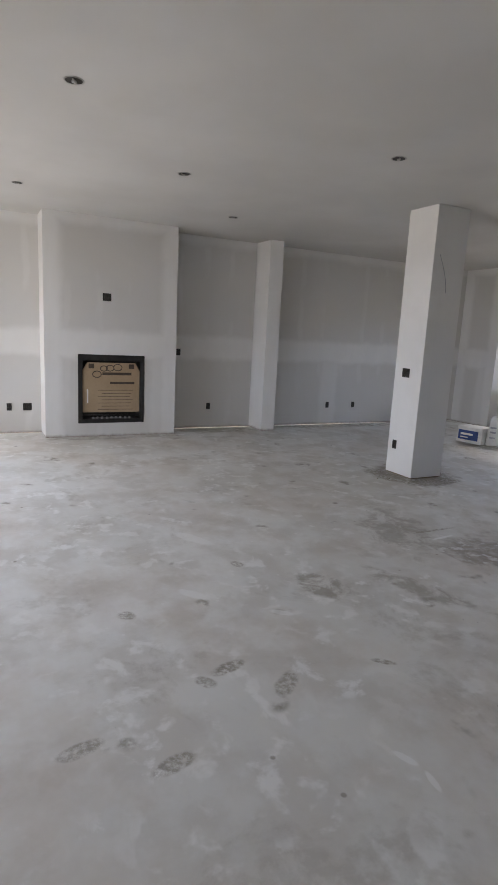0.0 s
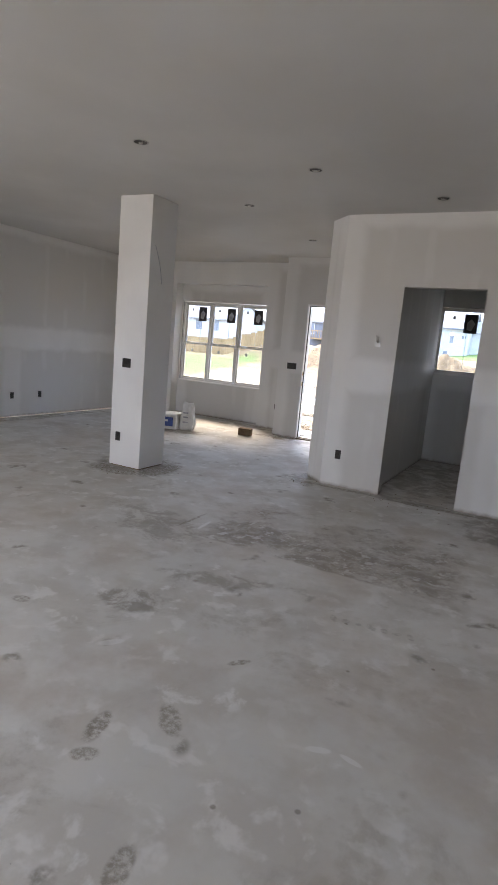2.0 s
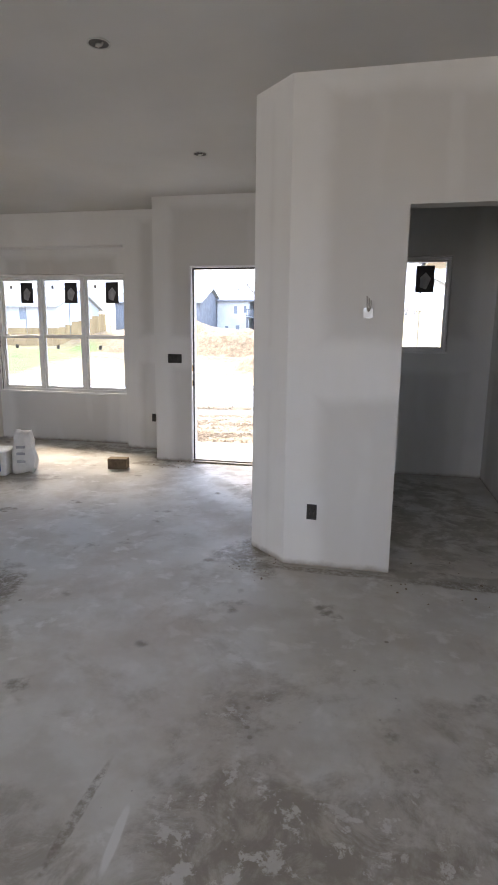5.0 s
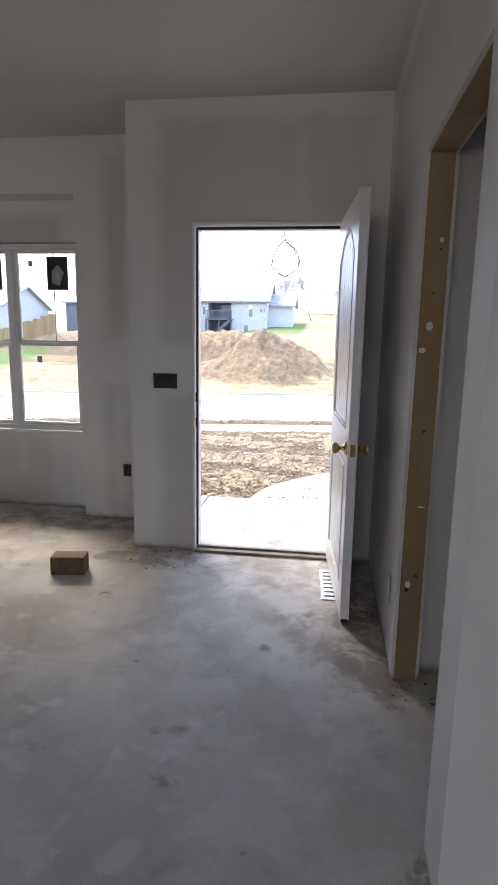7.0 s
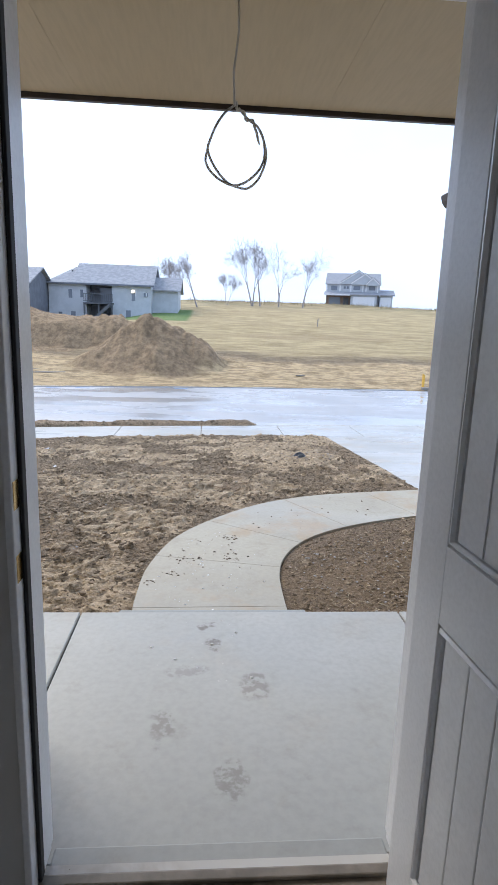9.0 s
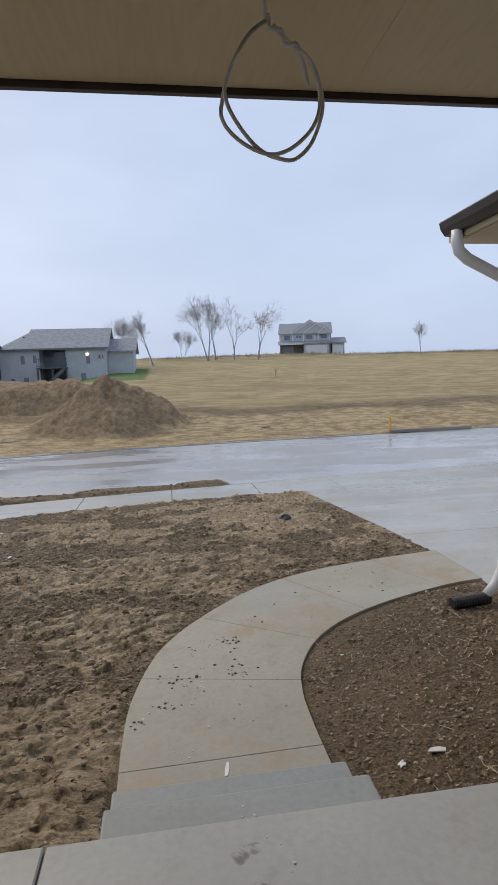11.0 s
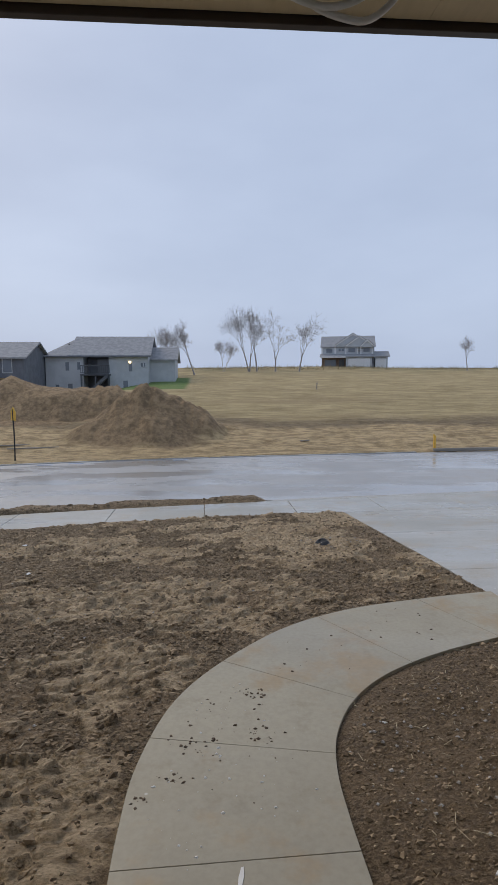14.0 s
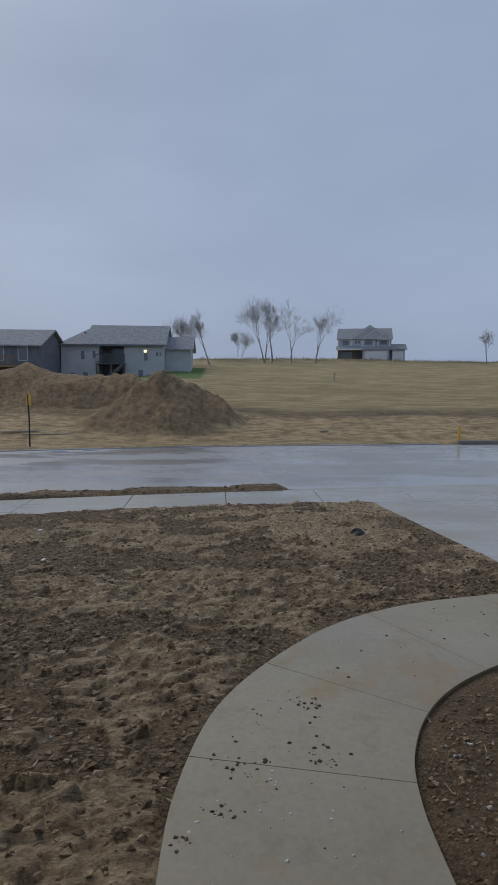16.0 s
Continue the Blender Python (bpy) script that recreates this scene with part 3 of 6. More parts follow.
def wall(name, a, b, t, holes=(), z0=0.003, z1=H, material=None, label="unpainted drywall with white taped joints"):
    """A wall whose face lies on the line a-b and looks to the left of it; t thick, behind. holes: (u0, u1, z0, z1)."""
    a, b = Vector((*a, 0)), Vector((*b, 0))
    d = b - a
    ln = d.length
    d.normalize()
    nrm = Vector((-d.y, d.x, 0))
    us = sorted({0.0, ln, *[h[0] for h in holes], *[h[1] for h in holes]})
    zs = sorted({z0, z1, *[max(h[2], z0) for h in holes], *[min(h[3], z1) for h in holes]})
    bm = bmesh.new()
    la, lb = bm.loops.layers.uv.new("run"), bm.loops.layers.uv.new("back")
    solid = lambda i, j: 0 <= i < len(us) - 1 and 0 <= j < len(zs) - 1 and not any(
        h[0] - 1e-6 <= us[i] and us[i + 1] <= h[1] + 1e-6 and max(h[2], z0) - 1e-6 <= zs[j] and zs[j + 1] <= h[3] + 1e-6 for h in holes)
    cache = {}

    def vert(u, z, k):
        key = (round(u, 4), round(z, 4), k)
        if key not in cache:
            cache[key] = (bm.verts.new(a + d * u - nrm * (t * k) + Vector((0, 0, z))), u, z)
        return cache[key]

    def quad(*ks):
        vs = [vert(*k) for k in ks]
        f = bm.faces.new([v[0] for v in vs])
        for lp, v in zip(f.loops, vs):
            lp[la].uv = (v[1], v[2])
            lp[lb].uv = (ln - v[1], z1 - v[2])

    for i in range(len(us) - 1):
        for j in range(len(zs) - 1):
            if not solid(i, j):
                continue
            u0, u1, w0, w1 = us[i], us[i + 1], zs[j], zs[j + 1]
            quad((u0, w0, 0), (u1, w0, 0), (u1, w1, 0), (u0, w1, 0))
            quad((u1, w0, 1), (u0, w0, 1), (u0, w1, 1), (u1, w1, 1))
            if not solid(i - 1, j):
                quad((u0, w0, 1), (u0, w0, 0), (u0, w1, 0), (u0, w1, 1))
            if not solid(i + 1, j):
                quad((u1, w0, 0), (u1, w0, 1), (u1, w1, 1), (u1, w1, 0))
            if not solid(i, j - 1):
                quad((u0, w0, 1), (u1, w0, 1), (u1, w0, 0), (u0, w0, 0))
            if not solid(i, j + 1):
                quad((u0, w1, 0), (u1, w1, 0), (u1, w1, 1), (u0, w1, 1))
    bmesh.ops.recalc_face_normals(bm, faces=bm.faces[:])
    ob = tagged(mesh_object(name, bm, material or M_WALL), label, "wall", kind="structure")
    # the sole plate shows as a dark gap under the board
    if z0 < 0.1:
        bm = bmesh.new()
        gaps = sorted([(h[0], h[1]) for h in holes if h[2] <= 0.02])
        u = 0.0
        for g0, g1 in gaps + [(ln, ln)]:
            if g0 - u > 0.03:
                c = [a + d * uu - nrm * k for uu, k in ((u + 0.01, 0.012), (g0 - 0.01, 0.012), (g0 - 0.01, t - 0.012), (u + 0.01, t - 0.012))]
                prism(bm, [(p.x, p.y) for p in c], 0.0, 0.03)
            u = g1
        part("sole_plate", bm, M_SOLE, ob, "dirty brown wood under the drywall")
    return ob


# ---- the house: floor, ceiling, walls ----
XL, YW = -4.15, 0.55
bm = bmesh.new()
prism(bm, [(XL, -11.0), (6.2, -11.0), (6.2, 0.10), (-0.95, 0.10), (-0.95, 0.9), (XL, 0.9)], -0.12, 0.0)
tagged(mesh_object("floor", bm, M_FLOOR), "dusty grey concrete slab smeared with drywall mud", "floor", kind="structure")
bm = bmesh.new()
prism(bm, [(XL - 0.2, -11.2), (6.4, -11.2), (6.4, 0.12), (-0.8, 0.12), (-0.8, 1.1), (XL - 0.2, 1.1)], H, H + 0.2)
tagged(mesh_object("ceiling", bm, M_CEIL), "smooth primed white drywall ceiling", "ceiling", kind="structure")

wall("wall_west", (XL, 0.95), (XL, -11.0), 0.16, [(8.65, 11.25, 0.0, 2.1)])
wall("wall_south", (XL, -11.0), (6.2, -11.0), 0.16, [(1.4, 4.5, 0.55, 2.25), (6.5, 8.6, 0.9, 2.2)])
wall("wall_east", (6.2, -11.0), (6.2, -3.53), 0.12)
wall("wall_kitchen", (6.2, -3.53), (2.915, -3.53), 0.115)
wall("wall_bath_side", (2.80, -3.53), (2.80, -2.40), 0.115, [(0.125, 0.94, 0.0, 2.055)])
wall("wall_bath", (2.80, -2.515), (0.93, -2.515), 0.115, [(0.49, 1.235, 0.0, 2.072)])
wall("wall_chamfer", (0.93, -2.515), (0.68, -2.265), 0.115)
wall("wall_hall", (0.68, -2.265), (0.68, 0.0), 0.115, [(0.175, 1.0, 0.0, 2.06)])
wall("wall_entry", (0.80, 0.0), (-0.865, 0.0), 0.155, [(0.3235, 1.2655, 0.0, 2.066)])
wall("wall_entry_return", (-0.865, 0.155), (-0.865, YW + 0.2), 0.155)
wall("wall_dining_pier", (-0.865, YW), (-1.446, YW), 0.23)
wall("wall_dining_pier_west", (-3.30, YW), (XL, YW), 0.22)
wall("wall_window", (-1.446, 0.75), (-3.30, 0.75), 0.15, [(0.05, 1.825, 0.62, 2.075)], z1=2.37)
wall("wall_window_head", (-1.446, YW), (-3.30, YW), 0.35, z0=2.37, material=M_MUD)
wall("wall_pantry_west", (1.49, -0.002), (1.49, -2.40), 0.10)
wall("wall_pantry_east", (2.51, -2.40), (2.51, 0.0), 0.10)
wall("wall_pantry_front", (2.51, 0.0), (1.39, 0.0), 0.155, [(0.405, 1.045, 1.228, 2.122)])
wall("wall_closet_back", (1.39, -1.19), (0.795, -1.19), 0.10)
wall("wall_closet_east", (1.35, -2.40), (1.35, -1.19), 0.03)
wall("wall_bath_room_east", (4.4, -3.4), (4.4, 0.0), 0.1)
wall("wall_bath_room_front", (4.4, 0.0), (2.62, 0.0), 0.155)

# fireplace chase, wing wall and the boxed column
wall("wall_chase_front", (-3.717, -5.118), (-3.717, -6.81), 0.10, [(0.43, 1.292, 0.178, 1.066)])
wall("wall_chase_north", (XL, -5.118), (-3.817, -5.118), 0.08)
wall("wall_chase_south", (-3.817, -6.81), (XL, -6.81), 0.08)
wall("wall_wing", (-3.717, -3.532), (-3.717, -3.745), 0.43)


def column():
    base = thing("column", "white mudded drywall boxed column standing on the slab", "column", kind="structure")
    bm = bmesh.new()
    box(bm, -1.105, -3.535, 0.014, -0.702, -3.12, H - 0.002, bevel=0.004)
    part("casing", bm, M_MUD, base)
    part("sole_plate", boxes((-1.09, -3.52, 0, -0.717, -3.135, 0.03)), M_SOLE, base, "dirty brown wood plate")
    bm = bmesh.new()
    arc = [(-0.7005, -3.46 + 0.25 * math.sin(k / 9 * 1.5) * 0.5, 2.28 - 0.36 * k / 9) for k in range(10)]
    tube(bm, arc, 0.0035, 5)
    part("pencil_scratch", bm, M_STICK_G, base, "thin curved grey scratch in the compound")


column()


# ---- lumber door jambs ----
def lumber_opening(name, m, w, h, depth):
    """Raw lumber that lines a cased opening; local x runs along the opening, y through the wall."""
    base = thing(name, "raw knotty lumber framing round an uncased door opening", "door frame", m, kind="structure")
    part("jamb_stud", boxes((-0.02, 0.014, 0.0, 0.004, depth - 0.014, h), bevel=0.002), M_STUD, base)
    part("jamb_stud", boxes((w - 0.004, 0.014, 0.0, w + 0.02, depth - 0.014, h), bevel=0.002), M_STUD, base)
    part("header", boxes((0.0, 0.014, h - 0.006, w, depth - 0.014, h + 0.02), bevel=0.002), M_STUD, base)
    rnd = random.Random(name)
    for side in (0.0045, w - 0.0045):
        for k in range(10):
            z, y = rnd.uniform(0.08, h - 0.08), rnd.uniform(0.03, depth - 0.03)
            bm = bmesh.new()
            if k % 2:
                lathe(bm, [(0.0005, -0.001), (rnd.uniform(0.004, 0.010), -0.001), (0.001, 0.0014)], 8, "x")
                part("knot", bm, M_INK, base, "dark brown knot").location = (side, y, z)
            else:
                lathe(bm, [(0.0005, -0.001), (0.010, -0.001), (0.006, 0.0012), (0.001, 0.0014)], 5, "x")
                p = part("compound_splash", bm, M_MUD, base, "white splash of joint compound")
                p.location, p.scale = (side, y, z), (1, rnd.uniform(0.5, 1.6), rnd.uniform(0.4, 2.0))


lumber_opening("door_closet", pose(0.68, -2.09, 0, 0, 0, 90) @ Matrix.Scale(-1, 4, (0, 1, 0)), 0.825, 2.06, 0.115)
lumber_opening("door_bath", pose(2.80, -3.405, 0, 0, 0, 90) @ Matrix.Scale(-1, 4, (0, 1, 0)), 0.815, 2.055, 0.115)


# ---- recessed can lights ----
def can_light():
    base = thing("recessed_light", "unfinished aluminium recessed can in the ceiling", "ceiling light", group="recessed ceiling lights")
    bm = bmesh.new()
    lathe(bm, [(0.056, -0.002), (0.056, -0.005), (0.049, -0.005), (0.047, 0.0), (0.046, 0.0015)], 24)
    part("trim_ring", bm, M_CAN, base)
    bm = bmesh.new()
    lathe(bm, [(0.047, -0.0035), (0.035, -0.0025), (0.001, -0.002)], 24)
    part("housing", bm, M_BLACK, base, "dark housing interior")
    bm = bmesh.new()
    tube(bm, [(-0.022, 0.008, -0.005), (-0.008, 0.014, -0.010), (0.014, 0.0, -0.010), (0.026, -0.014, -0.006)], 0.005, 6)
    part("lamp_lead", bm, M_WIRE, base, "loose grey lamp wire")
    part("lamp_socket", lathe(bmesh.new(), [(0.014, -0.005), (0.014, -0.012), (0.001, -0.013)], 12), M_CAN, base)
    return base


first_can = can_light()
CANS = [(0.126, -4.753), (1.127, -3.919), (0.061, -2.999), (1.909, -2.996), (0.04, -1.278), (0.154, -7.078), (-2.552, -7.166), (-1.26, -5.929), (-2.658, -4.823)]
first_can.matrix_basis = pose(*CANS[0], H)
for cx, cy in CANS[1:]:
    copy_thing(first_can, pose(cx, cy, H, 0, 0, 37 * cx))


# near-black wire for the electrical boxes
M_WIRE_D = plain("dark_wire", (0.02, 0.02, 0.019), (0.045, 0.043, 0.04), 40, 0.6, 0)


# ---- electrical boxes; local x along the wall, y out of the wall ----
def outlet_box(gangs):
    name = "outlet_box" if gangs == 1 else "switch_box"
    base = thing(name, "open black electrical box cut into the drywall" if gangs == 1 else "black ganged switch box with loose wires in drywall", "electrical box", group="electrical boxes")
    w, h = 0.023 * gangs + 0.004, 0.044
    bm = bmesh.new()
    for r in ((-w, -0.01, -h, w, 0.0015, h),):
        box(bm, *r)
    part("box_body", bm, M_BLACK, base)
    part("box_rim", boxes((-w - 0.003, -0.01, h - 0.004, w + 0.003, 0.004, h + 0.003), (-w - 0.003, -0.01, -h - 0.003, w + 0.003, 0.004, -h + 0.004),
                          (-w - 0.003, -0.01, -h, -w + 0.004, 0.004, h), (w - 0.004, -0.01, -h, w + 0.003, 0.004, h)), M_STICK, base)
    rnd = random.Random(gangs)
    for k in range(2 * gangs):
        x = -w + (k + 0.7) * 2 * w / (2 * gangs + 0.4)
        bm = bmesh.new()
        tube(bm, [(x, 0.0, -0.02), (x + rnd.uniform(-0.01, 0.01), 0.012, rnd.uniform(-0.01, 0.02)), (x + rnd.uniform(-0.012, 0.012), 0.004, 0.032)], 0.0035, 5)
        part("wire", bm, M_WIRE_D, base, "loose dark wire")
    return base


out_proto, sw2, sw3 = outlet_box(1), outlet_box(2), outlet_box(3)
out_proto.matrix_basis = pose(XL + 0.001, -2.295, 0.325, 0, 0, -90)
E = -90
for m in (pose(XL + 0.001, -1.77, 0.325, 0, 0, E), pose(XL + 0.001, -4.44, 0.327, 0, 0, E), pose(XL + 0.001, -4.93, 1.115, 0, 0, E),
          pose(XL + 0.001, -7.20, 0.345, 0, 0, E), pose(1.098, -2.516, 0.346, 0, 0, 180), pose(-1.0, -3.536, 0.323, 0, 0, 180),
          pose(-1.10, YW - 0.001, 0.385, 0, 0, 180)):
    copy_thing(out_proto, m)
sw2.matrix_basis = pose(-0.93, -3.536, 1.10, 0, 0, 180)
for m in (pose(-3.716, -6.047, 1.787, 0, 0, E), pose(XL + 0.001, -6.98, 0.345, 0, 0, E), pose(3.23, -3.531, 1.10, 0, 0, 180)):
    copy_thing(sw2, m)
sw3.matrix_basis = pose(-0.64, -0.001, 1.118, 0, 0, 180)


def thermostat_stub():
    base = thing("thermostat_wire", "pale patched hole with loose thermostat wires in drywall", "wiring", pose(1.375, -2.516, 1.52, 0, 0, 180))
    part("patch_plate", boxes((-0.026, 0.0, -0.035, 0.026, 0.004, 0.02), bevel=0.002), M_STEEL, base)
    for k in range(3):
        bm = bmesh.new()
        tube(bm, [(0.0, 0.0, 0.0), (0.008 * (k - 1), 0.03, 0.02), (0.012 * (k - 1), 0.035, 0.06 + 0.01 * k)], 0.004, 5)
        part("wire", bm, M_WIRE, base)


thermostat_stub()


def blank_cover():
    base = thing("blank_cover", "pale grey blank plate over a mudded electrical box", "electrical box", pose(0.679, -1.08, 0.324, 0, 0, 90))
    part("plate", boxes((-0.036, 0.0, -0.058, 0.036, 0.004, 0.058), bevel=0.002), M_STICK_G, base)
    part("plug", boxes((-0.02, 0.0042, -0.04, 0.02, 0.006, 0.04), bevel=0.001), M_MUD, base)


blank_cover()


# ---- fireplace ----
def fireplace():
    base = thing("fireplace", "black steel fireplace insert covered with brown shipping cardboard", "fireplace", pose(-3.717, -5.98, 0, 0, 0, -90))
    w, z0, z1 = 0.429, 0.18, 1.064
    part("surround", boxes((-w, -0.03, z1 - 0.075, w, 0.006, z1), (-w, -0.03, z0, w, 0.006, z0 + 0.05), (-w, -0.03, z0 + 0.05, -w + 0.055, 0.006, z1 - 0.075), (w - 0.055, -0.03, z0 + 0.05, w, 0.006, z1 - 0.075), bevel=0.002), M_METAL_BLACK, base)
    part("firebox", boxes((-w + 0.02, -0.30, z0 + 0.02, w - 0.02, -0.29, z1 - 0.02), (-w + 0.02, -0.29, z0 + 0.02, -w + 0.03, -0.03, z1 - 0.02), (w - 0.03, -0.29, z0 + 0.02, w - 0.02, -0.03, z1 - 0.02),
                          (-w + 0.03, -0.29, z0 + 0.02, w - 0.03, -0.03, z0 + 0.03), (-w + 0.03, -0.29, z1 - 0.03, w - 0.03, -0.03, z1 - 0.02)), M_METAL_BLACK, base)
    bm = bmesh.new()
    zb, zt = z0 + 0.14, z1 - 0.10
    prism(bm, [(-0.37, zb), (0.37, zb), (0.37, zt - 0.10), (0.31, zt), (-0.31, zt), (-0.37, zt - 0.10)], -0.022, -0.014, "y")
    card = part("cardboard_cover", bm, M_CARD, base, "brown printed shipping cardboard")
    for x in (-0.26, 0.26):
        part("tape_square", boxes((x - 0.035, -0.0145, zt - 0.075, x + 0.035, -0.012, zt - 0.015)), M_INK, card, "black square tab")
    rows = [(-0.30, 0.02, zt - 0.275, 0.028)] + [(-0.28 + 0.02 * (k % 3), 0.18 - 0.05 * (k % 2), zt - 0.36 - 0.042 * k, 0.008) for k in range(7)]
    for x0, x1, z, h in rows:
        part("print_bar", boxes((x0, -0.0145, z, x1, -0.0132, z + h)), M_INK if h > 0.01 else M_BLOCK, card)
    for x, z, r in ((-0.08, zt - 0.06, 0.055), (0.02, zt - 0.07, 0.05), (0.10, zt - 0.075, 0.045), (0.19, zt - 0.15, 0.055)):
        bm = bmesh.new()
        tube(bm, [(x + r * math.cos(k * math.tau / 14), -0.013, z + 0.75 * r * math.sin(k * math.tau / 14)) for k in range(14)], 0.006, 5, closed=True)
        part("marker_scrawl", bm, M_INK, card, "black marker loop")
    part("print_bar", boxes((-0.26, -0.0145, zt - 0.16, 0.12, -0.0132, zt - 0.125)), M_INK, card)
    part("tape_strip", boxes((0.30, -0.0145, zb + 0.12, 0.318, -0.012, zb + 0.30)), M_PAPER_W, card, "pale tape strip")
    rnd = random.Random(5)
    for k in range(9):
        x = -0.25 + k * 0.06
        bm = bmesh.new()
        lathe(bm, [(0.001, 0.0), (0.02, 0.004), (0.016, 0.022), (0.001, 0.028)], 7)
        p = part("media_chip", bm, M_STICK_G, base, "pale grey ember rock")
        p.location, p.rotation_euler = (x, -0.06 + rnd.uniform(-0.02, 0.02), z0 + 0.048), (rnd.uniform(-0.4, 0.4), 0, rnd.uniform(0, 3))
    part("louvre", boxes((-w + 0.06, -0.028, z0 + 0.095, w - 0.06, -0.012, z0 + 0.11), bevel=0.002), M_METAL_BLACK, base)


fireplace()


# ---- windows ----
def sash_window(name, m, units, w, h, label, fixed=False):
    """A row of vinyl double-hung units; local x along the wall, y outwards, origin at the lower left corner."""
    base = thing(name, label, "window", m, kind="structure")
    f = 0.022 if fixed else 0.034
    part("window_frame", boxes((0, 0, 0, w, 0.09, f), (0, 0, h - f, w, 0.09, h), (0, 0, f, f, 0.09, h - f), (w - f, 0, f, w, 0.09, h - f), bevel=0.003), M_VINYL, base)
    uw = w / units
    for k in range(units):
        x0, x1 = k * uw + (f if k == 0 else 0.022), (k + 1) * uw - (f if k == units - 1 else 0.022)
        if k:
            part("mullion", boxes((k * uw - 0.022, 0.004, f, k * uw + 0.022, 0.086, h - f), bevel=0.003), M_VINYL, base)
        mid = h * 0.485
        for nm, z0, z1, y in ((("upper_sash", f, h - f, 0.04),) if fixed else (("lower_sash", f, mid, 0.02), ("upper_sash", mid - 0.012, h - f, 0.05))):
            s = 0.02 if fixed else 0.028
            sash = part(nm, boxes((x0, y, z0, x1, y + 0.028, z0 + s), (x0, y, z1 - s, x1, y + 0.028, z1), (x0, y, z0 + s, x0 + s, y + 0.028, z1 - s), (x1 - s, y, z0 + s, x1, y + 0.028, z1 - s), bevel=0.003), M_VINYL, base)
            pane = part("pane", boxes((x0 + s - 0.004, y + 0.011, z0 + s - 0.004, x1 - s + 0.004, y + 0.017, z1 - s + 0.004)), M_GLASS, base, "clear glass with factory labels" if nm == "upper_sash" else "")
            pane.visible_shadow = False
            cx = (x0 + x1) / 2
            if nm == "upper_sash":
                bx = cx + 0.02 + 0.03 * (k % 2)
                lab = part("label_sheet", boxes((bx - 0.02, y + 0.008, z1 - 0.30, bx + 0.15, y + 0.0105, z1 - 0.05)), M_STICK, pane, "black factory label")
                part("label_print", prism(bmesh.new(), [(bx + 0.02, z1 - 0.25), (bx + 0.08, z1 - 0.27), (bx + 0.12, z1 - 0.17), (bx + 0.07, z1 - 0.11), (bx + 0.02, z1 - 0.16)], y + 0.006, y + 0.0078, "y"), M_STICK_G, pane, "pale printed shape")
                part("small_label", boxes((cx - 0.15, y + 0.008, z1 - 0.125, cx - 0.115, y + 0.0105, z1 - 0.08)), M_STICK_G, pane, "small grey sticker")
                part("muntin", boxes((bx + 0.028, y + 0.012, z0 + s, bx + 0.034, y + 0.016, z1 - s)), M_STICK_G, pane, "thin dark strap line")
            else:
                part("small_label", boxes((cx - 0.10, y + 0.008, z1 - 0.16, cx - 0.06, y + 0.0105, z1 - 0.11)), M_STICK_G, pane, "small pale sticker")
    part("window_sill", boxes((-0.01, -0.045, -0.018, w + 0.01, 0.02, 0.002), bevel=0.004), M_VINYL, base)
    part("shim_strip", boxes((-0.016, 0.0, 0.0, -0.001, 0.03, h), bevel=0.001), M_STICK, base, "dark torn house wrap edge")
    return base


sash_window("window_1", pose(-3.265, 0.772, 0.635), 3, 1.75, 1.43, "white vinyl triple sash window with black labels")
sash_window("window_2", pose(1.47, 0.03, 1.235), 1, 0.63, 0.88, "small white vinyl fixed window with black label", True)


# unseen openings behind the walk; the two rear windows are assumed, for their light
def rear_window(name, m, w, h, cols):
    base = thing(name, "white vinyl framed glazing in the rear wall, out of view", "window", m, kind="structure")
    part("window_frame", boxes((0, 0, 0, w, 0.08, 0.05), (0, 0, h - 0.05, w, 0.08, h), (0, 0, 0.05, 0.05, 0.08, h - 0.05), (w - 0.05, 0, 0.05, w, 0.08, h - 0.05), *[(k * w / cols - 0.03, 0, 0.05, k * w / cols + 0.03, 0.08, h - 0.05) for k in range(1, cols)], bevel=0.003), M_VINYL, base)
    p = part("pane", boxes((0.04, 0.035, 0.04, w - 0.04, 0.041, h - 0.04)), M_GLASS, base)
    p.visible_shadow = False


rear_window("window_3", pose(1.55 + XL - 0.15, -11.12, 0.55), 3.1, 1.7, 3)
rear_window("window_4", pose(6.5 + XL, -11.12, 0.9), 2.1, 1.3, 2)
rear_window("window_5", pose(XL - 0.12, -10.30, 0.0, 0, 0, 90) @ Matrix.Scale(-1, 4, (0, 1, 0)), 2.6, 2.1, 2)


